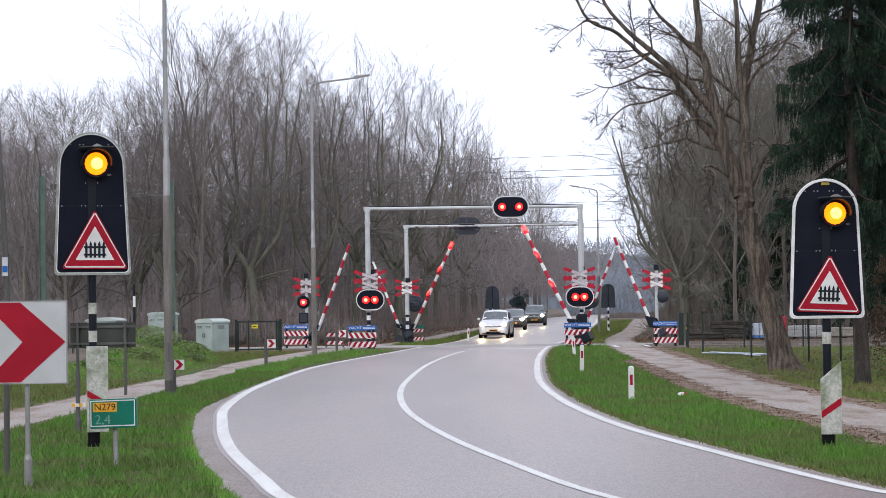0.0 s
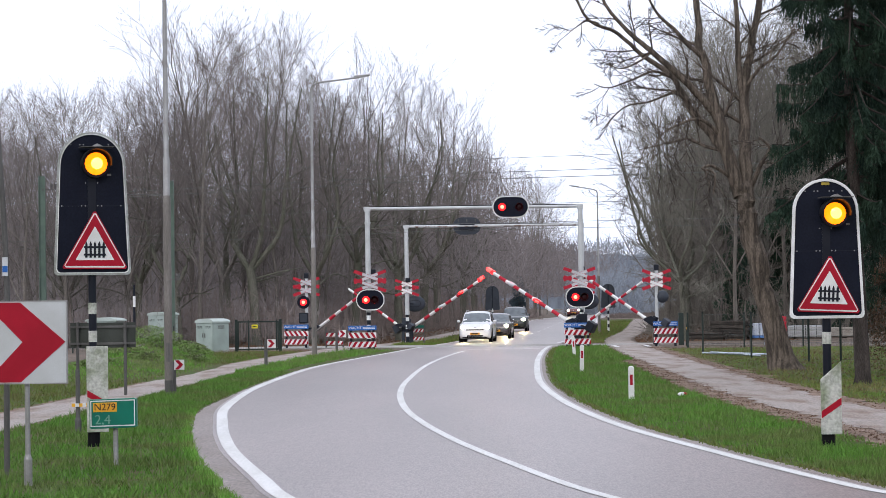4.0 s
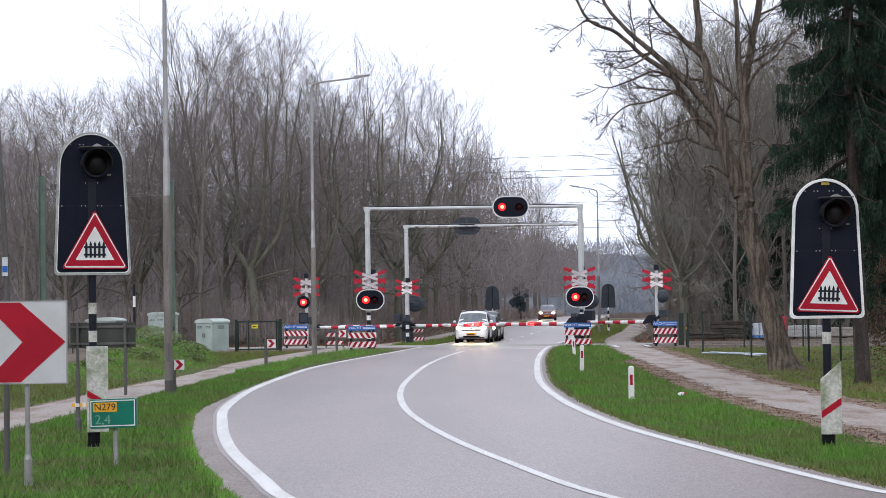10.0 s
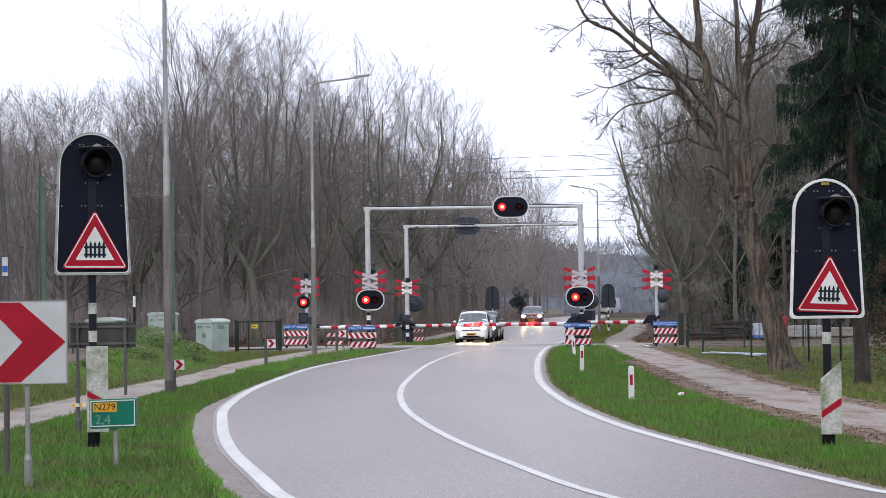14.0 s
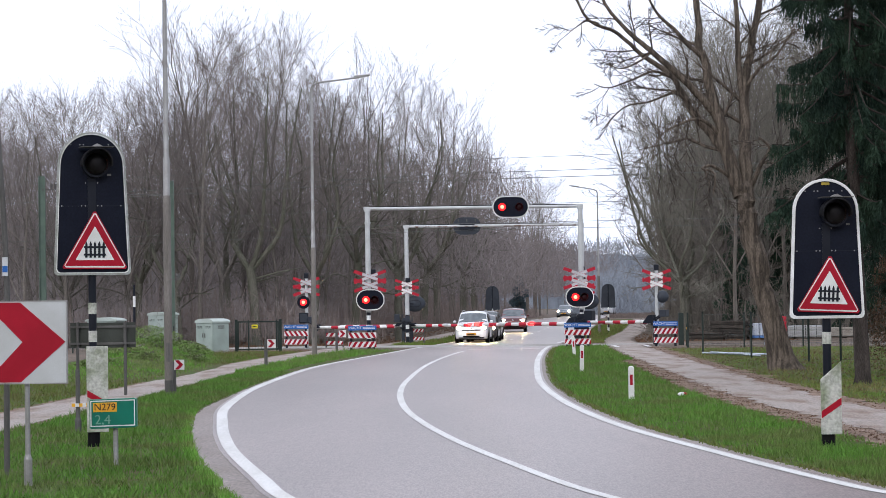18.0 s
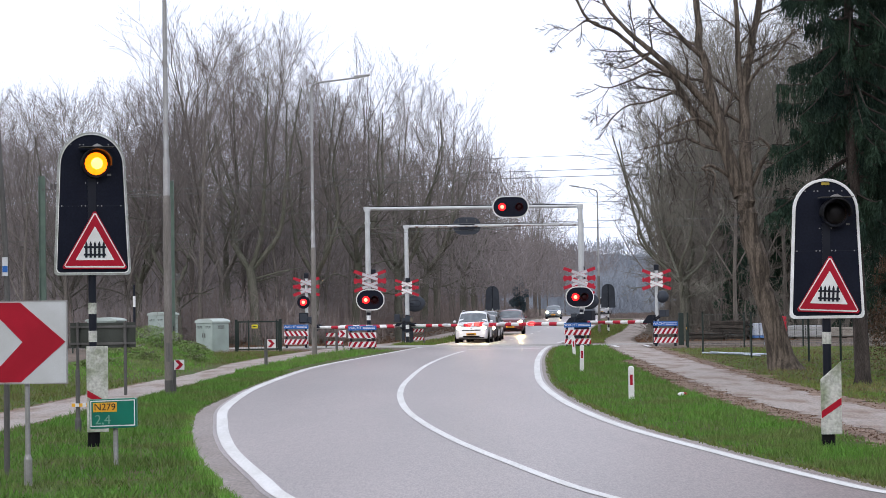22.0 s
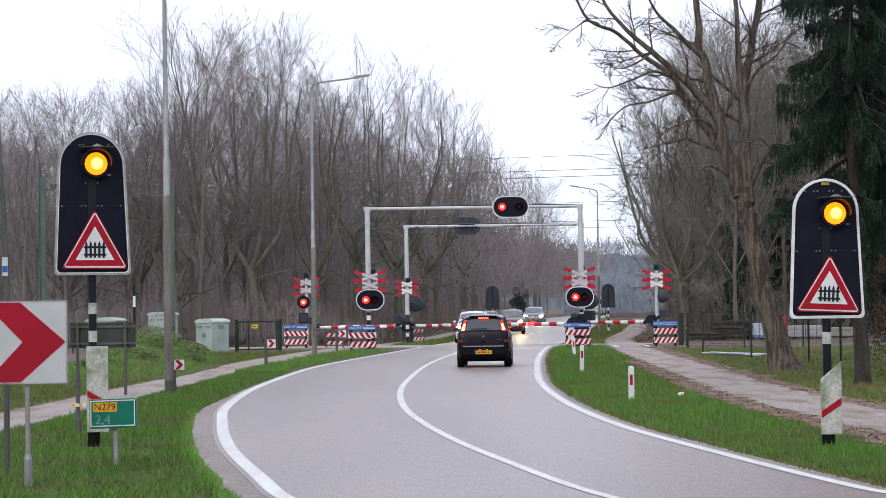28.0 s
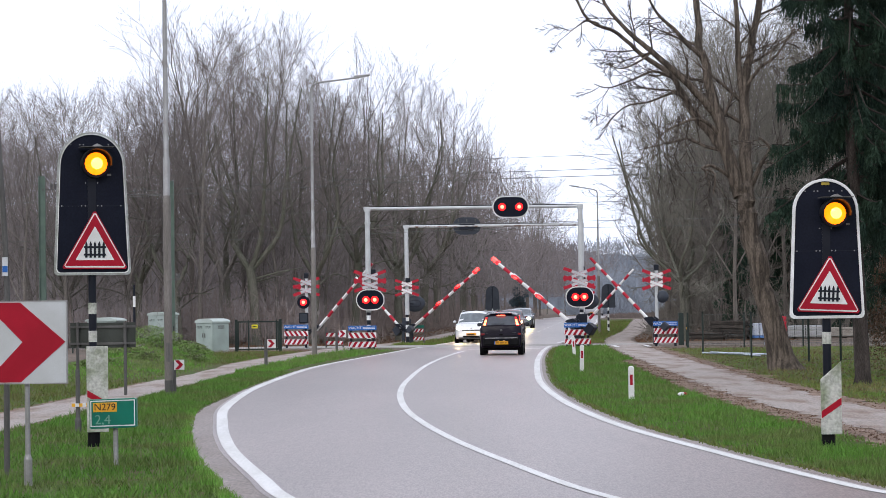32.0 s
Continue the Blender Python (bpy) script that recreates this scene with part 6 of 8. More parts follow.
# ---------------------------------------------------------------- trees
def grow(wood, twig, rng, p, d, length, r, level, top, spread, lift):
    """A limb with smaller limbs along it; the last ones are twigs. Limbs fill a tall rounded crown."""
    segs = (8, 5, 4, 2, 1)[level]
    pts, rad, dirs = [Vector(p)], [r], [Vector(d)]
    wob = (0.05, 0.08, 0.06, 0.05, 0.05)[level]
    for i in range(segs):
        d = (d + Vector((rng.gauss(0, wob), rng.gauss(0, wob), rng.gauss(0, wob) + lift * (0.1, 0.4, 0.12, 0.0, 0.0)[level]))).normalized()
        pts.append(pts[-1] + d * length / segs)
        f = (i + 1) / segs
        rad.append(max(r * (1 - 0.86 * f), 0.003) if level < top else r * (1 - 0.8 * f))
        dirs.append(d)
    (wood if level < 2 else twig).tube(pts, rad, (9, 5, 3, 3, 3)[level], 0, False)
    if level >= top:
        return
    kids = (16, 8, 6, 3, 0)[level]
    for k in range(kids):
        f = (0.20 if level == 0 else 0.16) + (0.79 if level == 0 else 0.83) * (k + rng.random()) / kids
        i = min(int(f * segs), segs - 1)
        q = pts[i].lerp(pts[i + 1], f * segs - i)
        rr = rad[i] + (rad[i + 1] - rad[i]) * (f * segs - i)
        side = dirs[i].cross(Vector((rng.gauss(0, 1), rng.gauss(0, 1), rng.gauss(0, 1)))).normalized()
        ang = spread * rng.uniform(0.75, 1.2) * (1.3 - 0.65 * f if level == 0 else 0.85)
        nd = (dirs[i] * math.cos(ang) + side * math.sin(ang)).normalized()
        if level == 0:
            ln = length * (0.42 * math.sqrt(max(0.0, 1 - ((f - 0.42) / 0.62) ** 2)) + 0.04) * rng.uniform(0.8, 1.1)
        else:
            ln = length * 0.50 * (1.15 - 0.6 * f) * rng.uniform(0.75, 1.15)
        grow(wood, twig, rng, q, nd, ln, max(rr * (0.50 if level == 0 else 0.50), (0.022, 0.011, 0.0062, 0.0040)[level]), level + 1, top, spread, lift)


def bare_tree(seed, h, r, spread, lift, top=4):
    rng = random.Random(seed)
    wood, twig = Geo(), Geo()
    grow(wood, twig, rng, (0, 0, -0.2), Vector((rng.gauss(0, 0.04), rng.gauss(0, 0.04), 1)).normalized(), h, r, 0, top, spread, lift)
    return wood, twig


KINDS = []
for seed, h, r, sp, li in ((11, 15.0, 0.15, 0.66, 0.16), (12, 16.0, 0.13, 0.56, 0.18), (13, 14.0, 0.13, 0.72, 0.15), (14, 15.5, 0.15, 0.62, 0.17), (15, 14.5, 0.13, 0.68, 0.14)):
    wood, twig = bare_tree(seed, h, r, sp, li)
    me1, me2 = mesh_of("trunk", wood, M["bark"], 0.0, True), mesh_of("crown", twig, M["twig"])
    KINDS.append((me1, me2, h))
OLIVE = []
for me1, me2, h in KINDS[:3]:
    me3 = me2.copy()
    me3.materials[0] = M["twig_olive"]
    OLIVE.append((me1, me3, h))
thin_wood, thin_twig = bare_tree(21, 9.0, 0.08, 0.6, 0.16, 3)
THIN = (mesh_of("trunk", thin_wood, M["bark"], 0.0, True), mesh_of("crown", thin_twig, M["twig"]), 9.0)
first_tree = {}


def plant(kind, x, y, h, rng, label):
    me1, me2, h0 = kind
    k = h / h0
    wide = k * rng.uniform(0.95, 1.2)
    m = pose(x, y, gz(y), 0, 0, rng.uniform(0, 360)) @ Matrix.Diagonal((wide, wide, k, 1))
    if id(kind) not in first_tree:
        root = thing("bare_tree", Matrix.Identity(4), label, "tree", "bare trees")
        for nm, me in (("trunk", me1), ("crown", me2)):
            ob = new(nm, me)
            ob.parent = root
        root.matrix_basis = m
        first_tree[id(kind)] = root
        return root
    src = first_tree[id(kind)]
    keep = src.matrix_basis.copy()
    src.matrix_basis = Matrix.Identity(4)
    ob = copy_thing(src, m)
    src.matrix_basis = keep
    ob["label"] = label
    return ob


rng = random.Random(3)
# rise of the skyline over the eye by bearing, both over the distance
SKYLINE = [(-0.179, 0.085), (-0.149, 0.085), (-0.136, 0.080), (-0.124, 0.077), (-0.113, 0.086), (-0.091, 0.102), (-0.081, 0.107), (-0.070, 0.105), (-0.059, 0.095), (-0.049, 0.087), (-0.0275, 0.088), (-0.017, 0.084), (-0.006, 0.076), (0.015, 0.062), (0.025, 0.053), (0.034, 0.045), (0.043, 0.032), (0.048, 0.022)]
SKYLINE_RIGHT = [(0.046, 0.020), (0.0505, 0.034), (0.054, 0.048), (0.059, 0.062), (0.068, 0.069), (0.079, 0.076), (0.090, 0.086), (0.103, 0.097), (0.122, 0.101), (0.168, 0.105)]


def skyline(x, y, table):
    """The height at which a tree at x, y reaches the top of the wood."""
    b = max(table[0][0], min(table[-1][0], x / y))
    return 1.87 + 0.965 * y * curve_x(table, b)


WOODS = []
# the wood behind the railway, to the left of the road
for row, (y0, cnt) in enumerate(((146, 11), (157, 12), (170, 12), (190, 8), (212, 7))):
    for i in range(cnt):
        y = y0 + rng.uniform(-5, 5)
        edge = curve_x(LEFT, y) - 7.0
        left = -0.172 * y - 3
        x = left + (edge - left) * (i + rng.uniform(0.15, 0.85)) / cnt
        WOODS.append((x, y, skyline(x, y, SKYLINE) * rng.uniform(0.84, 1.0) * (0.98, 0.94, 0.88, 0.82, 0.76)[row]))
for i in range(18):
    y = 152 + i * 14 + rng.uniform(-5, 5)
    x = curve_x(LEFT, y) - 5.0 + rng.uniform(-1.8, 0.7) - (2.2 if y < 175 else 0)
    WOODS.append((x, y, min(16.0, skyline(x, y, SKYLINE) * rng.uniform(0.92, 1.02))))
for i in range(12):
    y = 250 + i * 17
    x = curve_x(LEFT, y) - 9 - rng.uniform(0, 7)
    WOODS.append((x, y, min(14.0, skyline(x, y, SKYLINE))))
# to the right of the road beyond the railway
for i in range(15):
    y = 150 + i * 12
    x = curve_x(PATH_R, y) + 5.0 + rng.uniform(-0.6, 1.5)
    WOODS.append((x, y, min(15.0, skyline(x, y, SKYLINE_RIGHT) * rng.uniform(0.9, 1.05))))
for row, (y0, cnt) in enumerate(((146, 6), (162, 7), (182, 6), (210, 6))):
    for i in range(cnt):
        y = y0 + rng.uniform(-5, 5)
        edge, right = curve_x(PATH_R, y) + 6.0, 0.172 * y + 3
        x = edge + (right - edge) * (i + rng.uniform(0.1, 0.9)) / cnt
        WOODS.append((x, y, skyline(x, y, SKYLINE_RIGHT) * rng.uniform(0.84, 0.98) * (0.98, 0.94, 0.86, 0.8)[row]))
for x, y in ((15.2, 146), (17.0, 143), (19.0, 147), (16.4, 158), (20.5, 142), (16.5, 166), (18.5, 178), (20.0, 196), (21.6, 152), (23.5, 150), (15.9, 150), (17.6, 154), (12.6, 149), (13.4, 158)):
    WOODS.append((x, y, skyline(x, y, SKYLINE_RIGHT) * rng.uniform(0.9, 1.0)))
for x, y, h in WOODS:
    plant(OLIVE[rng.randrange(3)] if x > curve_x(MID, y) else KINDS[rng.randrange(5)], x, y, h, rng, "leafless grey-brown woodland tree with dense fine twigs")
for i in range(34):
    y = rng.uniform(142, 200)
    left = -0.172 * y
    plant(THIN, left + (curve_x(LEFT, y) - 6 - left) * rng.random(), y, rng.uniform(5, 9), rng, "slender leafless young tree in the undergrowth")
for i in range(14):
    y = rng.uniform(140, 200)
    edge = curve_x(PATH_R, y) + 4
    plant(THIN, edge + (0.172 * y - edge) * rng.random(), y, rng.uniform(5, 9), rng, "slender leafless young tree in the undergrowth")


def thicket(name, n, seed, place, size, width, material, label, category):
    """Loose woody growth, far too fine to count."""
    rng = random.Random(seed)
    vs, fs = [], []
    for i in range(n):
        x, y, z = place(rng)
        L = rng.uniform(*size)
        d = Vector((rng.gauss(0, 0.55), rng.gauss(0, 0.3), rng.gauss(0.75, 0.45))).normalized() * L
        a = Vector((width, 0, 0)) if abs(d.z) > abs(d.x) else Vector((0, 0, width))
        b = Vector((0, width, 0))
        k = len(vs)
        p = Vector((x, y, z))
        vs += [tuple(p - a), tuple(p + a), tuple(p + b), tuple(p + d)]
        fs += [(k, k + 1, k + 3), (k + 1, k + 2, k + 3), (k + 2, k, k + 3)]
    g = Geo().add(vs, fs)
    return tagged(part(name, g, material), label, category, "", "stuff")


def left_wood(lo, hi, top):
    def f(rng):
        y = rng.uniform(lo, hi)
        left = -0.172 * y - 2
        x = left + (curve_x(LEFT, y) - 7 - left) * rng.random()
        return x, y, skyline(x, y, SKYLINE) * top * rng.random() ** 1.15
    return f


def right_wood(lo, hi, top):
    def f(rng):
        y = rng.uniform(lo, hi)
        e = curve_x(PATH_R, y) + 5
        return e + (0.172 * y + 3 - e) * rng.random(), y, top * rng.random() ** 1.2
    return f


thicket("woodland_twigs", 34000, 5, left_wood(160, 250, 0.74), (0.8, 2.4), 0.020, M["twig_mid_hazed"], "dense mesh of bare twigs deep in the wood", "woodland")
thicket("woodland_twigs", 24000, 6, right_wood(152, 250, 12.0), (0.8, 2.4), 0.022, M["twig_olive"], "dense mesh of bare twigs deep in the wood", "woodland")
thicket("roadside_twigs", 15000, 16, lambda r: (lambda y: (curve_x(LEFT, y) - 0.5 - 10 * r.random(), y, 2.5 + (10.5 if y < 255 else 7.0) * r.random()))(r.uniform(195, 420)), (0.8, 2.4), 0.024, M["twig_mid_hazed"], "overhanging bare twigs along the far road", "woodland")
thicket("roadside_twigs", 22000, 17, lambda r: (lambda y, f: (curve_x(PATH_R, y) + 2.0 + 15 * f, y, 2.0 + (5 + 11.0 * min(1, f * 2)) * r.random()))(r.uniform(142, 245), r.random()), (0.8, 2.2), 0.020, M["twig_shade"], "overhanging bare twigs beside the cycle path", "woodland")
thicket("undergrowth", 9000, 8, left_wood(141, 175, 0.13), (0.5, 1.4), 0.012, M["twig_mid_hazed"], "brown leafless undergrowth at the wood's edge", "undergrowth")
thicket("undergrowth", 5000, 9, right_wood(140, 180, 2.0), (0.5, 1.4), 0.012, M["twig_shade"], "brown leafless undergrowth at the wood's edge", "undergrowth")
thicket("undergrowth", 7000, 18, lambda r: (lambda y: (curve_x(RIGHT, y) + 0.8 + 14 * r.random(), y, 0.1 * r.random()))(r.uniform(295, 335)), (0.25, 0.6), 0.03, M["bramble"], "brown undergrowth beside the far bend", "undergrowth")
thicket("undergrowth", 10000, 19, lambda r: (lambda y, f: (curve_x(PATH_L, y) - 1.6 - 13 * f, y, (0.3 + 2.4 * min(1, f * 3)) * r.random() ** 1.6))(r.uniform(140, 330), r.random()), (0.5, 1.7), 0.020, M["bramble"], "reddish-brown brambles and saplings along the far road", "undergrowth")
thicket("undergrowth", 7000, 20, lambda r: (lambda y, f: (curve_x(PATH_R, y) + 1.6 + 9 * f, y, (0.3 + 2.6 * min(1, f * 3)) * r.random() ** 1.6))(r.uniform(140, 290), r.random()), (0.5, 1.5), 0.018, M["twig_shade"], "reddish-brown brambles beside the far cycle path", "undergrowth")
thicket("undergrowth", 5000, 22, left_wood(139, 165, 0.10), (0.4, 1.3), 0.014, M["bramble"], "reddish-brown brambles under the trees", "undergrowth")
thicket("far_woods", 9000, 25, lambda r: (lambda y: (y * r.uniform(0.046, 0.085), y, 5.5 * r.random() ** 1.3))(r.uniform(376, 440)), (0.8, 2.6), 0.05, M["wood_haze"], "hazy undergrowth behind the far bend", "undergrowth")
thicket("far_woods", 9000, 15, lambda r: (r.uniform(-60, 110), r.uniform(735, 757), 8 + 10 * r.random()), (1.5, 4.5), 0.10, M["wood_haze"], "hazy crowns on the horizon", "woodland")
thicket("far_woods", 9000, 10, lambda r: (r.uniform(45, 110), r.uniform(430, 520), 17 * r.random()), (2.0, 5.0), 0.07, M["twig_far_hazed"], "distant wood at the end of the road, paled for haze", "woodland")
thicket("far_woods", 20000, 14, lambda r: (r.uniform(-60, 4), r.uniform(265, 335), 12.5 * r.random()) if r.random() < 0.65 else (r.uniform(28, 60), r.uniform(240, 335), 12.5 * r.random()), (1.2, 3.5), 0.04, M["twig_far_hazed"], "hazy bare trees deep in the wood", "woodland")


def treeline(name, y, x0, x1, step, base, top, rough, material, label):
    """A distant wall of woods with an uneven skyline."""
    n = int((x1 - x0) / step)
    vs, fs = [], []
    for i in range(n + 1):
        x = x0 + i * step
        h = top + rough * (noise.noise((x * 0.045, y, 1.0)) + 0.6 * noise.noise((x * 0.21, y, 4.0)) + 0.35 * noise.noise((x * 1.1, y, 8.0)))
        dy = 3.0 * noise.noise((x * 0.3, 2.0, y))
        vs += [(x, y + dy, base), (x, y + dy + 1.0, h * 0.6), (x, y + dy + 3.0, h)]
        if i:
            k = len(vs) - 6
            fs += [(k, k + 3, k + 4, k + 1), (k + 1, k + 4, k + 5, k + 2)]
    tagged(part(name, Geo().add(vs, fs), material), label, "woodland", "", "structure")


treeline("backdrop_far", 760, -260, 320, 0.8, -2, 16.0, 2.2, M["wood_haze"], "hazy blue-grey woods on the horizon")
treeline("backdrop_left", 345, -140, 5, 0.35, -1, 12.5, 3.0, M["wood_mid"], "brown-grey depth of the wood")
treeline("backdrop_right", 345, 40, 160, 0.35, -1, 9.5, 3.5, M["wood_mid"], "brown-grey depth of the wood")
# Added behind the camera, never in view: dims reflections on upright surfaces.
treeline("backdrop_behind", -58, -160, 160, 0.5, -1, 24.0, 4.0, M["wood_mid"], "unseen wall of woods added behind to darken reflections")


def side_line(name, x, y0, y1, top):
    vs, fs = [], []
    n = int((y1 - y0) / 0.6)
    for i in range(n + 1):
        y = y0 + (y1 - y0) * i / n
        h = top + 3.5 * (noise.noise((x, y * 0.06, 2.0)) + 0.6 * noise.noise((x, y * 0.4, 5.0)))
        vs += [(x, y, -1), (x + 0.5 * noise.noise((y, 1, 1)), y, h)]
        if i:
            k = len(vs) - 4
            fs.append((k, k + 2, k + 3, k + 1))
    tagged(part(name, Geo().add(vs, fs), M["wood_mid"]), "unseen wall of woods added at the side to cut sky light", "woodland", "", "structure")


# Side walls are added out of view, to hold back low sky light.
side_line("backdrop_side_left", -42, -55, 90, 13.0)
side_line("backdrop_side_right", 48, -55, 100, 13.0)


# the leaning oak by the cycle path: a forked trunk with long crooked limbs
def limb(geo, twig, rng, pts, r0, r1, n, kids, top):
    pts = [Vector(p) for p in pts]
    fine = []
    for i in range(len(pts) - 1):
        a, b = pts[max(i - 1, 0)], pts[min(i + 2, len(pts) - 1)]
        for k in range(4):
            t = k / 4
            p0, p1 = pts[i], pts[i + 1]
            m0, m1 = (p1 - a) / 2, (b - p0) / 2
            fine.append((2 * t**3 - 3 * t**2 + 1) * p0 + (t**3 - 2 * t**2 + t) * m0 + (-2 * t**3 + 3 * t**2) * p1 + (t**3 - t**2) * m1)
    fine.append(pts[-1])
    q = len(fine) - 1
    fine = [p + Vector((rng.gauss(0, r0 * 0.10), rng.gauss(0, r0 * 0.10), 0)) if 0 < i < q else p for i, p in enumerate(fine)]
    rad = [r0 + (r1 - r0) * (i / q) ** 0.85 for i in range(q + 1)]
    geo.tube(fine, rad, n, 0, False)
    for k in range(kids):
        f = 0.25 + 0.75 * (k + rng.random()) / kids
        i = min(int(f * q), q - 1)
        d = (fine[i + 1] - fine[i]).normalized()
        side = d.cross(Vector((rng.gauss(0, 0.4), rng.gauss(0, 1), rng.gauss(0, 0.6)))).normalized()
        nd = (d * 0.6 + side * rng.uniform(0.6, 1.0)).normalized()
        grow(geo, twig, rng, fine[i], nd, rng.uniform(1.2, 2.6) * top, max(rad[i] * 0.42, 0.012), 1, 3, 0.75, 0.05)


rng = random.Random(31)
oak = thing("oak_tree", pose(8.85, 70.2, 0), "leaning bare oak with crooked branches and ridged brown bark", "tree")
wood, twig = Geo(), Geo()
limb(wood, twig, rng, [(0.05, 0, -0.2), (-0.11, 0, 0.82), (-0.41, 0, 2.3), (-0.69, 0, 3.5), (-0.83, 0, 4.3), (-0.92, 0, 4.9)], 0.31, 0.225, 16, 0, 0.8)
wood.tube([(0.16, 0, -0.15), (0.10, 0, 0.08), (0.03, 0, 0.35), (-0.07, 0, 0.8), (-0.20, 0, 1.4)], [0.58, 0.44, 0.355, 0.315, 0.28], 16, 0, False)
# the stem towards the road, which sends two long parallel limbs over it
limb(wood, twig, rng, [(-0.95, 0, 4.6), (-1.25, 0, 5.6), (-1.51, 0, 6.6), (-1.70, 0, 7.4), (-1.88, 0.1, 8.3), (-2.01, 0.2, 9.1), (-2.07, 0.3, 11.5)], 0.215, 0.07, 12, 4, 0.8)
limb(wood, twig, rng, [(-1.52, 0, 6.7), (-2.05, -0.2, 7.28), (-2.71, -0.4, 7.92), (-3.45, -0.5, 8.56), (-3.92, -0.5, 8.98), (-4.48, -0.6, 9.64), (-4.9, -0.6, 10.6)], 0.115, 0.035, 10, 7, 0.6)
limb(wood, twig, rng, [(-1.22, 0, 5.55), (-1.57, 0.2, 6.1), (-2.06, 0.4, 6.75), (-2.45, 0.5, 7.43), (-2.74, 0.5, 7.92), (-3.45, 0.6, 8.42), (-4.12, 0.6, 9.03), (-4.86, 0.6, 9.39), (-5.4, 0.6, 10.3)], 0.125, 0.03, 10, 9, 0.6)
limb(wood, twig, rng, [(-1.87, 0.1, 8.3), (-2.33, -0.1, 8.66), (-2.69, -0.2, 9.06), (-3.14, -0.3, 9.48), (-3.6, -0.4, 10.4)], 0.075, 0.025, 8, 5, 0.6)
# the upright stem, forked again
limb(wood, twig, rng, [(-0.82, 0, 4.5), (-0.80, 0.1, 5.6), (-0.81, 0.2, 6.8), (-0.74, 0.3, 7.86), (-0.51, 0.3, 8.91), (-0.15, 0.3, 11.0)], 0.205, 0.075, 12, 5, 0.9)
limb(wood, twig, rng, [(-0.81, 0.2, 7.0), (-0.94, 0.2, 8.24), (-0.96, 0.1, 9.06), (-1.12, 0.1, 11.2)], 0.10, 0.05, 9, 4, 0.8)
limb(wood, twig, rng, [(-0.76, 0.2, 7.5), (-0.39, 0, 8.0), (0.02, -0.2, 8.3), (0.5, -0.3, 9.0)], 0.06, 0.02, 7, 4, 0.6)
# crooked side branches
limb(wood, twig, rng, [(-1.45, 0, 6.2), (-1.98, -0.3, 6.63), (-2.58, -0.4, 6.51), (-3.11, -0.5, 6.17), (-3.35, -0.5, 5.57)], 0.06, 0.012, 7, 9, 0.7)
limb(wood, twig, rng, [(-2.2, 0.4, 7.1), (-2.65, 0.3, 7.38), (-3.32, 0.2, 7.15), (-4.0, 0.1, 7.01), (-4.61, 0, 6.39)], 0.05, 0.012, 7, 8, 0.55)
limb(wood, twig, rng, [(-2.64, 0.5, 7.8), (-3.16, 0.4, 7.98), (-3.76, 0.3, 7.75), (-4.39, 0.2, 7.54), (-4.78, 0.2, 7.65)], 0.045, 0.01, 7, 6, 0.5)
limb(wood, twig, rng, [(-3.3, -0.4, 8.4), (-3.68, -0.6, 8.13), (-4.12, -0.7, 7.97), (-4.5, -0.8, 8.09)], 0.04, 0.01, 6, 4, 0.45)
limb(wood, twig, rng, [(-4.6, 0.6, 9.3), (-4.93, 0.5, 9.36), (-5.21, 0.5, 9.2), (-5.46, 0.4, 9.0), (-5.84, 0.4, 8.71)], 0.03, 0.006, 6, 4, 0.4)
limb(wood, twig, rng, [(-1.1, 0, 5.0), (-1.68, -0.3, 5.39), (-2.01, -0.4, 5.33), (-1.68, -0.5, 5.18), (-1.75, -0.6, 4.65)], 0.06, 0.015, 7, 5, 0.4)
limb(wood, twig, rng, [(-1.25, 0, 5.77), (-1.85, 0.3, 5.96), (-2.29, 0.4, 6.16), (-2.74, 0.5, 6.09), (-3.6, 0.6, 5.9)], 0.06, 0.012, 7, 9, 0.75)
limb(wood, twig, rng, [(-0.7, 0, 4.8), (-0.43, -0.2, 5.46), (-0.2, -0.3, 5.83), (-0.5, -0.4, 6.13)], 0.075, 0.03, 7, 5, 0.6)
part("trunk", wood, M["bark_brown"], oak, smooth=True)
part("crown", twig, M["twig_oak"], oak)


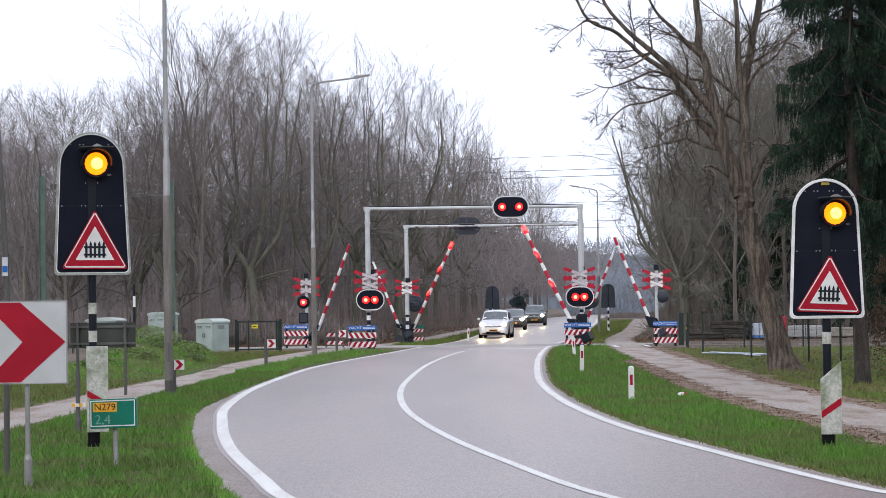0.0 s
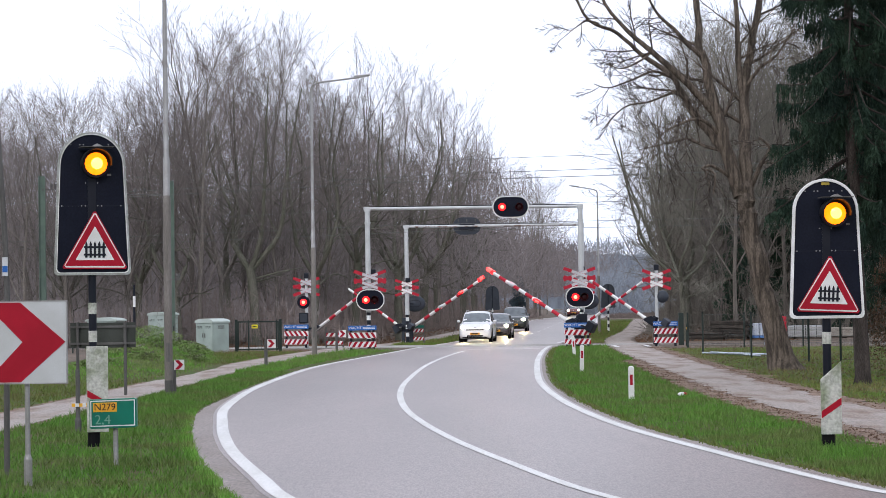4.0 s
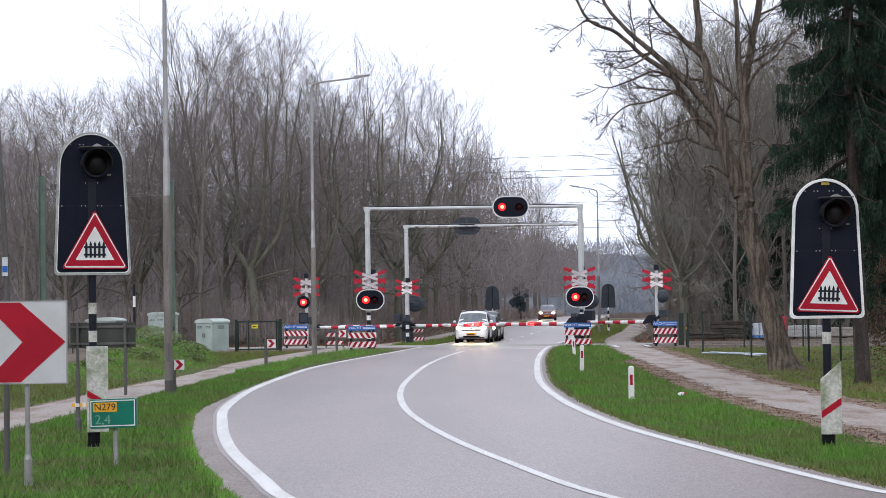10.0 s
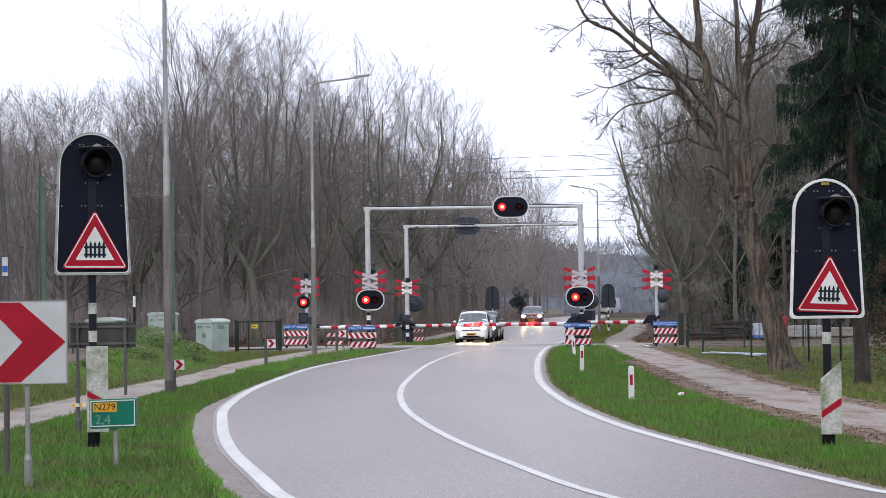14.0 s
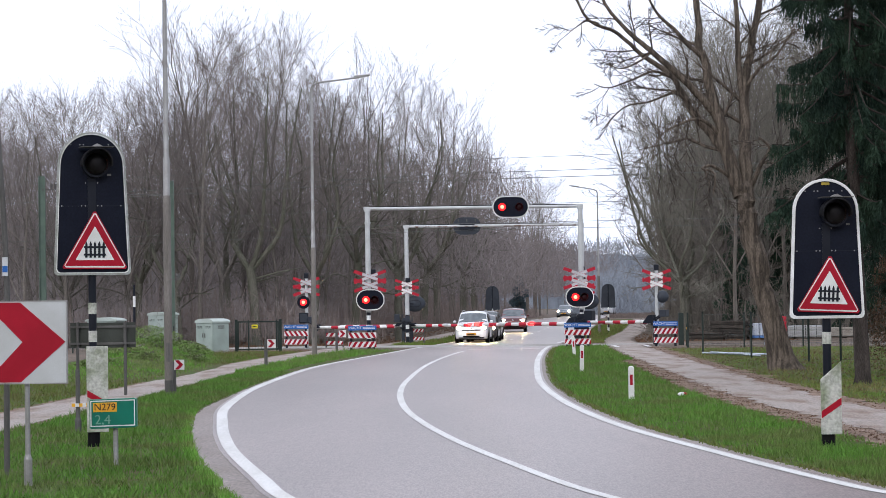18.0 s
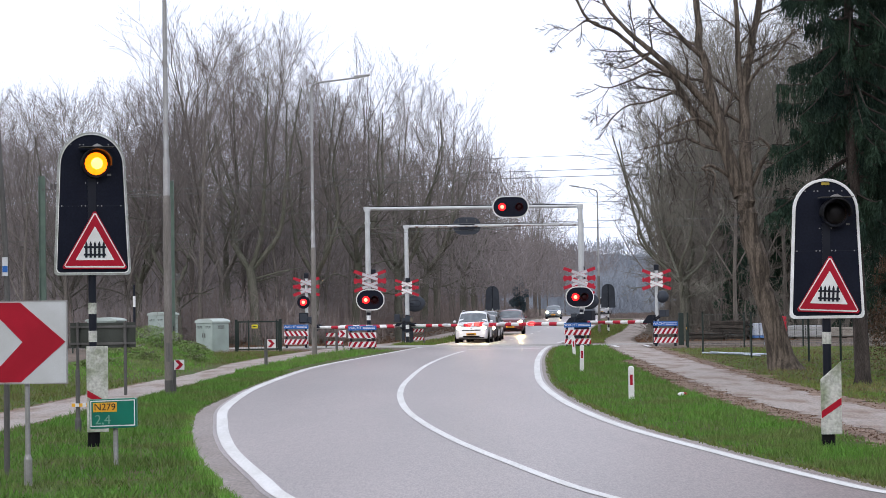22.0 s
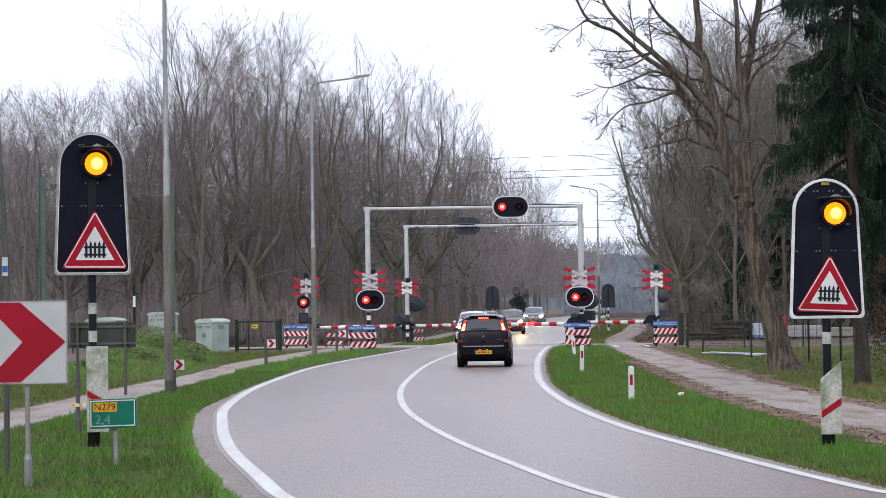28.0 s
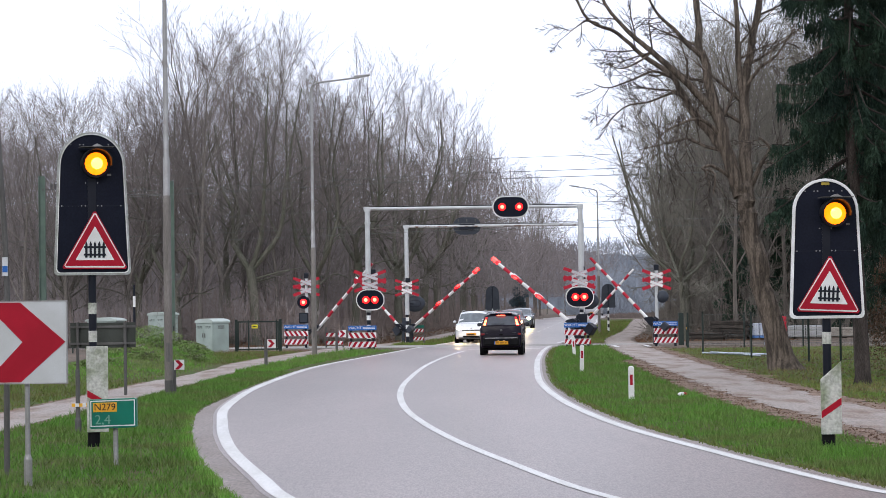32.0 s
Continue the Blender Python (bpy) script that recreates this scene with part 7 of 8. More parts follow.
def forked_tree(x, y, fork, h, r, seed, label, twigs="twig", wide=1.0):
    """An old tree at the wood's edge: a stout mossy stem that forks into crooked limbs."""
    rng = random.Random(seed)
    root = thing("forked_tree", pose(x, y, gz(y), 0, 0, rng.uniform(0, 360)), label, "tree", "old trees at the wood's edge")
    wood, twig = Geo(), Geo()
    lean = rng.uniform(-0.4, 0.4)
    wood.tube([(0, 0, -0.2), (0, 0, 0.1), (0.02, 0, 0.6), (lean * 0.4, 0, fork * 0.6), (lean, 0.1, fork)], [r * 1.7, r * 1.35, r * 1.05, r * 0.92, r * 0.9], 12, 0, False)
    n = rng.choice((3, 4, 4))
    for i in range(n):
        a = 2 * math.pi * (i + rng.uniform(-0.25, 0.25)) / n
        out = rng.uniform(1.6, 3.4) * wide
        ca, sa, top = math.cos(a) * out, math.sin(a) * out, h * rng.uniform(0.8, 1.0)
        pts = [(lean, 0.1, fork - 0.15)]
        for f, g in ((0.18, 0.45), (0.42, 0.72), (0.70, 0.95), (1.0, 1.1)):
            pts.append((lean + ca * g + rng.gauss(0, 0.22), 0.1 + sa * g + rng.gauss(0, 0.22), fork + (top - fork) * f))
        limb(wood, twig, rng, pts, r * 0.62, 0.03, 8, 11, 1.25)
    for i in range(3):
        a, z = rng.uniform(0, 6.283), fork * rng.uniform(0.55, 0.95)
        ln = rng.uniform(2.0, 3.4)
        limb(wood, twig, rng, [(lean * 0.8, 0.08, z), (lean + math.cos(a) * ln * 0.5, math.sin(a) * ln * 0.5, z + rng.uniform(0.2, 0.9)), (lean + math.cos(a) * ln, math.sin(a) * ln, z + rng.uniform(0.0, 1.6))], r * 0.28, 0.02, 6, 6, 0.8)
    part("trunk", wood, M["bark_moss"], root, smooth=True)
    part("crown", twig, M[twigs], root)


for i, (x, y, fork, h, r) in enumerate(((-10.2, 144.0, 4.2, 14.5, 0.27), (-14.3, 143.0, 3.2, 12.5, 0.22), (-16.9, 147.0, 3.6, 12.0, 0.21), (-7.2, 146.5, 3.8, 14.0, 0.24), (-5.0, 150.0, 4.6, 13.5, 0.25), (-20.6, 147.0, 3.0, 11.5, 0.20), (-12.3, 152.0, 4.0, 15.0, 0.24), (-2.6, 156.0, 4.4, 13.0, 0.22))):
    forked_tree(x, y, fork, h, r, 200 + i, "old bare tree with a mossy forked trunk")
for i, (y, off, fork, h) in enumerate(((172, 5.4, 3.8, 12.5), (186, 4.8, 4.4, 13.0), (204, 5.2, 4.0, 12.5), (226, 4.6, 4.6, 13.0), (252, 5.0, 4.2, 12.0), (282, 4.8, 4.4, 11.5))):
    forked_tree(curve_x(LEFT, y) - off, y, fork, h, 0.27, 230 + i, "old bare roadside tree arching over the far road")
for i, (x, y, fork, h, r) in enumerate(((13.4, 147.0, 3.6, 13.0, 0.22), (14.6, 158.0, 4.0, 12.5, 0.22), (12.7, 141.0, 3.2, 9.5, 0.15), (16.6, 150.0, 4.0, 14.0, 0.24), (15.6, 171.0, 4.2, 12.5, 0.22))):
    forked_tree(x, y, fork, h, r, 260 + i, "wide bare tree leaning over the cycle path", "twig_olive", 1.35)
wood, twig = Geo(), Geo()
rng = random.Random(47)
near_tree = thing("bare_tree", pose(-10.2, 40.0, 0), "leafless tree whose twigs overhang the verge", "tree", "bare trees")
limb(wood, twig, rng, [(0, 0, -0.2), (0.1, 0, 3.0), (0.0, 0, 6.5), (0.2, 0, 10.0)], 0.16, 0.05, 10, 6, 1.0)
limb(wood, twig, rng, [(0.0, 0, 5.2), (1.2, 0, 6.2), (2.4, 0, 6.7), (3.45, 0, 6.5)], 0.06, 0.010, 7, 7, 0.45)
part("trunk", wood, M["bark"], near_tree, smooth=True)
part("crown", twig, M["twig"], near_tree)


def spruce(x, y, h, r0, low, reach, seed, n, label, fine=1.0, needles="needle"):
    """A spruce: long boughs that droop, hung with curtains of fine needle sprays. fine: the size of a needle tuft."""
    rng = random.Random(seed)
    root = thing("spruce_tree", pose(x, y, 0), label, "tree", "spruces")
    part("trunk", Geo().tube([(0, 0, -0.2), (0.0, 0, 0.2), (-0.09, 0, 2.8), (-0.16, 0, 5.3), (-0.22, 0, h)], [r0 * 1.7, r0 * 1.05, r0 * 0.88, r0 * 0.8, 0.04], 14), M["bark_spruce"], root, smooth=True)
    boughs, vs, fs = Geo(), [], []
    for i in range(n):
        z = low + (h - low) * (i / n) + rng.gauss(0, 0.22)
        ang = i * 2.4 + rng.uniform(-0.9, 0.9)
        L = reach * (1 - 0.50 * (z - low) / (h - low)) * rng.choice((0.45, 0.65, 0.8, 0.95, 1.05)) * rng.uniform(0.85, 1.1)
        droop = rng.uniform(0.2, 0.95)
        out = Vector((math.cos(ang), math.sin(ang), 0))
        pts = [Vector((-0.12, 0, z)) + out * L * f + Vector((0, 0, -droop * L * f ** 1.3 + 0.22 * L * f ** 3)) for f in (k / 5 for k in range(6))]
        boughs.tube(pts, [0.035, 0.03, 0.024, 0.018, 0.012, 0.006], 5, 0, False)
        for k in range(int(78 * L)):
            f = rng.random() ** 0.7 * 0.88 + 0.12
            j = min(int(f * 5), 4)
            p = pts[j].lerp(pts[j + 1], f * 5 - j)
            side = Vector((-math.sin(ang), math.cos(ang), 0)) * rng.choice((-1, 1))
            d = (side * rng.uniform(0.0, 0.55) + out * rng.uniform(0.0, 0.4) + Vector((0, 0, -rng.uniform(0.9, 3.0)))).normalized()
            ln = rng.uniform(0.15, 0.75) * (0.55 + 0.5 * math.sin(math.pi * f))
            for q in range(11):
                g = (q + rng.random()) / 11
                c = p + d * ln * g
                nd = (d * 0.8 + Vector((rng.gauss(0, 0.5), rng.gauss(0, 0.5), rng.gauss(-0.1, 0.3)))).normalized() * rng.uniform(0.06, 0.13) * fine
                wv = d.cross(nd).normalized() * 0.013 * fine
                kk = len(vs)
                vs += [tuple(c - wv), tuple(c + wv), tuple(c + nd)]
                fs.append((kk, kk + 1, kk + 2))
    part("bough", boughs, M["bark_spruce"], root)
    ob = part("needles", Geo().add(vs, fs), M[needles], root, "dark drooping needle sprays")
    ob["kind"] = "stuff"


spruce(9.09, 57.8, 15.0, 0.165, 3.7, 2.45, 41, 190, "tall dark spruce with drooping boughs")
# Trunks of these two stand out of view; added to shade the right side.
spruce(12.9, 67.5, 15.5, 0.17, 2.6, 2.3, 43, 90, "tall dark spruce, mostly out of view, that shades the verge")
spruce(14.2, 76.0, 15.0, 0.17, 2.8, 2.4, 44, 80, "tall dark spruce, mostly out of view, that shades the verge")
spruce(10.75, 63.0, 16.0, 0.17, 3.3, 2.1, 42, 130, "tall dark spruce standing behind another")
for i, (x, y, h) in enumerate(((16.2, 146.0, 7.0), (19.5, 149.0, 9.0), (22.6, 147.0, 8.0), (24.8, 152.0, 10.0))):
    spruce(x, y, h, 0.10, 0.5, 1.9, 90 + i, 32, "young dark conifer in the undergrowth", 2.2)
spruce(8.7, 300.0, 5.0, 0.08, 1.6, 1.5, 97, 26, "small dark conifer beside the far road", 2.4, "needle_far")


# ---------------------------------------------------------------- grass, leaves, weeds
def turf(name, n, seed, place, h, w, material, label):
    rng = random.Random(seed)
    vs, fs = [], []
    for i in range(n):
        x, y = place(rng)
        tuft = noise.noise((x * 1.6, y * 0.9, seed)) + 0.6 * noise.noise((x * 5.0, y * 2.5, seed))
        if tuft < -0.35 and rng.random() < 0.7:
            continue
        z = gz(y)
        a = rng.uniform(0, math.pi)
        hh = rng.uniform(*h) * (1.0 + 0.8 * tuft)
        dx, dy = math.cos(a) * w, math.sin(a) * w
        lx, ly = rng.gauss(0, 0.45) * hh, rng.gauss(0, 0.45) * hh
        k = len(vs)
        vs += [(x - dx, y - dy, z), (x + dx, y + dy, z), (x + lx, y + ly, z + hh)]
        fs.append((k, k + 1, k + 2))
    return tagged(part(name, Geo().add(vs, fs), material), label, "grass", "", "stuff")


def between(lo, hi, y0, y1, power=1.6):
    def f(rng):
        y = y0 + (y1 - y0) * rng.random() ** power
        a, b = lo(y), hi(y)
        return a + (b - a) * rng.random(), y
    return f


turf("grass_blades", 52000, 51, between(line(PATH_L, 0.75), lambda y: curve_x(LEFT, y) - 0.24 - 0.33 * max(0.0, min(1.0, (58 - y) / 14.0)), 24, 75), (0.03, 0.10), 0.007, M["grass"], "short green grass blades on the verge")
turf("grass_blades", 52000, 52, between(line(RIGHT, 0.45), line(PATH_R, -1.35), 26, 85), (0.03, 0.10), 0.007, M["grass"], "short green grass blades on the verge")
turf("grass_blades", 26000, 53, between(line(PATH_L, -5.5), line(PATH_L, -0.8), 36, 110, 1.2), (0.05, 0.16), 0.010, M["grass_dull"], "rough grass on the bank beyond the path")
turf("grass_blades", 26000, 54, between(line(PATH_R, 1.2), lambda y: curve_x(PATH_R, y) + 4.0 + 5.0 * max(0.0, min(1.0, (y - 58) / 14.0)), 30, 104, 1.1), (0.03, 0.10), 0.009, M["grass_dull"], "thin grass among fallen leaves")
turf("grass_blades", 9000, 55, between(line(RIGHT, 0.5), line(PATH_R, -0.9), 85, 116), (0.05, 0.14), 0.012, M["grass"], "green grass beside the crossing")
turf("grass_blades", 7000, 56, between(line(PATH_L, 0.7), line(LEFT, -0.6), 75, 112), (0.05, 0.14), 0.012, M["grass"], "green grass beside the crossing")
turf("grass_blades", 9000, 61, between(line(PATH_L, 0.75), line(LEFT, -0.35), 134, 260, 1.5), (0.06, 0.16), 0.025, M["grass_dull"], "rough grass between road and path beyond the rails")
turf("grass_blades", 9000, 62, between(line(RIGHT, 0.4), line(PATH_R, -0.8), 134, 250, 1.5), (0.06, 0.16), 0.025, M["grass_dull"], "rough grass between road and path beyond the rails")
turf("dead_leaves", 9000, 63, between(line(PATH_L, -13), line(PATH_L, -0.8), 134, 230, 1.5), (0.02, 0.08), 0.06, M["leaf_brown"], "fallen leaves under the trees beyond the rails")
turf("dead_leaves", 5000, 64, between(line(PATH_R, 0.9), line(PATH_R, 9), 134, 230, 1.5), (0.02, 0.08), 0.06, M["leaf_brown"], "fallen leaves under the trees beyond the rails")
turf("dead_leaves", 4000, 65, between(line(PATH_R, 0.35), line(PATH_R, 1.0), 28, 110, 1.3), (0.005, 0.018), 0.022, M["leaf_brown"], "fallen leaves on the path's edge")
turf("dead_leaves", 4000, 66, between(line(PATH_R, -1.0), line(PATH_R, -0.4), 28, 110, 1.3), (0.005, 0.018), 0.022, M["leaf_brown"], "fallen leaves on the path's edge")
turf("grass_blades", 3500, 67, between(line(LEFT, -0.62), line(LEFT, -0.46), 24, 48, 1.4), (0.03, 0.08), 0.008, M["grass"], "straggling grass on the road's edge")
turf("grass_blades", 4000, 68, between(line(RIGHT, 0.24), line(RIGHT, 0.46), 26, 112, 1.4), (0.02, 0.07), 0.008, M["grass_dull"], "straggling grass on the road's edge")
turf("dead_leaves", 9000, 57, between(line(PATH_R, 0.8), line(PATH_R, 6.5), 30, 110, 1.2), (0.01, 0.03), 0.03, M["leaf_brown"], "fallen brown leaves under the trees")
turf("dead_leaves", 5000, 58, between(line(PATH_R, -1.5), line(PATH_R, -0.6), 26, 110, 1.2), (0.01, 0.025), 0.025, M["leaf_brown"], "fallen brown leaves along the path")
turf("dead_leaves", 300, 59, between(line(LEFT, -1.1), line(LEFT, -0.45), 24, 110, 1.2), (0.006, 0.012), 0.011, M["leaf_brown"], "fallen leaves along the road edge")


def bank_height(x, y):
    return 0.85 * math.exp(-((x + 9.7 + (y - 85) * 0.06) / 1.5) ** 2) * math.exp(-((y - 88) / 13.0) ** 2)


def shrub(x, y, r, h, n, seed, material, label):
    rng = random.Random(seed)
    vs, fs = [], []
    for i in range(n * 2):
        a, f = rng.uniform(0, 6.283), rng.random() ** 0.6
        z = h * (1 - f * f * 0.75) * rng.random() ** 0.5
        p = Vector((r * f * math.cos(a), r * 0.7 * f * math.sin(a), z))
        u = Vector((rng.gauss(0, 1), rng.gauss(0, 1), rng.gauss(0, 0.6))).normalized() * rng.uniform(0.018, 0.045)
        v = u.cross(Vector((rng.gauss(0, 1), rng.gauss(0, 1), 1))).normalized() * 0.017
        k = len(vs)
        vs += [tuple(p - u), tuple(p + v), tuple(p + u), tuple(p - v)]
        fs.append((k, k + 1, k + 2, k + 3))
    root = thing("bramble_bush", pose(x, y, max(0.0, bank_height(x, y) - 0.05)), label, "bush", "bramble bushes")
    ob = part("leaves", Geo().add(vs, fs), material, root)
    stems = Geo()
    for i in range(14):
        a = rng.uniform(0, 6.283)
        stems.tube([(0, 0, -0.05), (r * 0.4 * math.cos(a), r * 0.3 * math.sin(a), h * 0.7), (r * 0.8 * math.cos(a), r * 0.5 * math.sin(a), h * rng.uniform(0.3, 1.1))], [0.010, 0.008, 0.004], 4, 0, False)
    part("stems", stems, M["twig"], root)


vs, fs, cols = [], [], 15
for j in range(41):
    for i in range(cols):
        x, y = -13.5 + i * 0.5, 62 + j * 1.2
        vs.append((x, y, gz(y) + bank_height(x, y) + 0.04 * noise.noise((x * 2, y, 3)) - 0.03))
        if i and j:
            k = len(vs) - 1
            fs.append((k - cols - 1, k - cols, k, k - 1))
setting("grass_bank_left", Geo().add(vs, fs), M["grass_ground"], "low overgrown bank in front of the railway cabinets", "grass")
rng = random.Random(71)
vs, fs = [], []
for i in range(26000):
    x, y = rng.uniform(-13.0, -7.0), rng.uniform(64, 108)
    b = bank_height(x, y)
    if b < 0.05 + 0.1 * rng.random():
        continue
    z, a, h = gz(y) + b - 0.03, rng.uniform(0, math.pi), rng.uniform(0.04, 0.13)
    k = len(vs)
    dx, dy = math.cos(a) * 0.013, math.sin(a) * 0.013
    vs += [(x - dx, y - dy, z), (x + dx, y + dy, z), (x + rng.gauss(0, 0.4) * h, y + rng.gauss(0, 0.4) * h, z + h)]
    fs.append((k, k + 1, k + 2))
tagged(part("bank_grass", Geo().add(vs, fs), M["grass"]), "rough green growth on the low bank", "grass", "", "stuff")
for i, (x, y, r, h) in enumerate(((-9.0, 84, 0.9, 0.45), (-10.0, 90, 1.2, 0.50), (-8.4, 88, 0.8, 0.35), (-11.4, 94, 1.2, 0.40), (-9.6, 80, 0.8, 0.28), (-10.6, 85, 0.9, 0.33), (-8.7, 92, 0.7, 0.28), (-9.5, 96, 0.9, 0.32), (-10.8, 98, 0.8, 0.30), (-9.9, 76, 0.7, 0.24), (-8.9, 78, 0.6, 0.22), (-8.0, 84, 0.6, 0.22))):
    shrub(x, y, r, h, 900, 60 + i, M["leaf_green"], "low green bramble on the bank")
for i, (x, y, r, h) in enumerate(((16.0, 91, 1.6, 2.0), (17.6, 90, 1.5, 2.2))):
    shrub(x, y, r, h, 1500, 100 + i, M["evergreen"], "evergreen bush in the undergrowth, darkened for spruce shade")
beech = [(15.4, 83, 1.6, 5.5), (11.75, 68.0, 0.9, 5.6), (12.9, 73.0, 1.1, 6.2)]
for i, (x, y, r, h) in enumerate(beech):
    shrub(x, y, r, h, 4800, 80 + i, M["leaf_brown"], "young beech still holding its brown leaves")


tp = thing("survey_tripod", pose(0.75, 158.0, gz(158)), "thin grey tripod of poles in the verge", "tripod")
for a in (20, 140, 260):
    part("leg", Geo().tube([(0.42 * math.cos(radians(a)), 0.42 * math.sin(radians(a)), 0), (0, 0, 0.95)], [0.012, 0.012], 6), M["steel_dark"], tp)
part("head", Geo().tube([(0, 0, 0.9), (0, 0, 1.25)], [0.018, 0.012], 6), M["steel_dark"], tp)

mp = thing("banded_pole", pose(-13.75, 118.0, 0), "slim black pole with a white band beside the cabinets", "pole")
part("shaft", Geo().tube([(0, 0, -0.2), (0, 0, 1.6), (0, 0, 2.9)], [0.07, 0.06, 0.045], 10), M["black"], mp, smooth=True)
part("white_band", Geo().tube([(0, 0, 1.93), (0, 0, 2.40)], [0.062, 0.060], 10), M["white"], mp)
turf("dead_leaves", 3000, 69, between(line(PATH_L, -5.0), line(PATH_L, -0.9), 84, 116, 1.0), (0.01, 0.04), 0.03, M["leaf_brown"], "fallen leaves before the railway cabinets")


# ---------------------------------------------------------------- what moves
def blinks(period, share, phase):
    """Times at which a lamp changes, with its new state; it is lit for that share of each period."""
    rows, k = [(0.0, phase % 1.0 < share)], 0
    while (k - phase) * period < 32.5:
        for at, on in ((k - phase, True), (k - phase + share, False)):
            if 0.07 < at * period < 31.95:
                rows.append((at * period, on))
        k += 1
    return rows


BLINK = {"lens_left": (0.96477, 0.5486, 0.2597), "lens_right": (0.96957, 0.5366, 0.2249), "first": (0.6727, 0.724, 0.6554), "second": (0.6739, 0.484, 0.016)}


def flash(ob, rest, lit):
    """Turns a lamp insert round whenever it goes on or off, within two ticks of the clock."""
    state, rows = lit[0][1], []

    def turned(angle):
        return rest @ pose(0, 0, 0, 0, 0, angle)
    rows.append((0.0, turned(0 if state else 176)))
    for t, on in lit[1:]:
        tick = round(t * FPS)
        if tick % FPS == 0:
            tick += 1 if t * FPS >= tick else -1
        if on != state and 2 <= tick <= 32 * FPS - 2:
            rows += [((tick - 1) / FPS, turned(0 if state else 176)), (tick / FPS, turned(88)), ((tick + 1) / FPS, turned(0 if on else 176))]
            state = on
    rows.append((32.0, turned(0 if state else 176)))
    walk(ob, rows)


def drive(ob, rows, lane=None, back=False):
    """rows: seconds and y along a lane, or seconds, x and y. The car points the way it goes."""
    pts = []
    for row in rows:
        if lane:
            t, y = row
            x, slope = lane(y), (lane(y + 1.5) - lane(y - 1.5)) / 3.0
            yaw = math.degrees(math.atan2(-slope, 1.0)) + (180 if back else 0)
        else:
            t, x, y, yaw = row
        pts.append((t, pose(x, y, gz(y) + 0.012, 0, 0, yaw)))
    walk(ob, pts)
    # wheels roll by the way gone
    path = [0.0]
    for (t0, a), (t1, b) in zip(pts, pts[1:]):
        path.append(path[-1] + (b.translation - a.translation).length)
    for wheel, (x, y, r) in WHEELS[ob.name]:
        turn = [(pts[0][0], pose(x, y, r))]
        for k in range(len(pts) - 1):
            n = max(1, math.ceil((path[k + 1] - path[k]) / (r * 1.2)))
            for q in range(1, n + 1):
                s = path[k] + (path[k + 1] - path[k]) * q / n
                turn.append((pts[k][0] + (pts[k + 1][0] - pts[k][0]) * q / n, pose(x, y, r) @ Matrix.Rotation(-s / r, 4, "X")))
        walk(wheel, turn)


def lane_in(y):
    near = [(17.2, 4.95), (23.6, 3.43), (29.9, 2.2), (36.2, 1.5), (42.3, 1.1), (48, 0.82), (53.4, 0.68), (60.8, 0.72), (76.5, 1.12), (85.8, 1.55), (93.6, 1.95), (97.5, 2.15)]
    return curve_x(near, y)


def lane_out(y):
    return curve_x([(120, 0.45), (138, 1.6), (155, 3.0), (165, 3.95), (189, 5.2), (211, 6.95), (240, 8.75), (280, 11.1), (313, 13.8), (360, 19.8), (400, 26.7), (460, 42.7)], y)


def lane_mid(y):
    return lane_out(y) - 0.18


def lane_green(y):
    return lane_mid(y) + 0.30 - 0.55 * max(0.0, min(1.0, (180 - y) / 25.0))


def lane_out_first(y):
    return lane_out(y) - 0.35


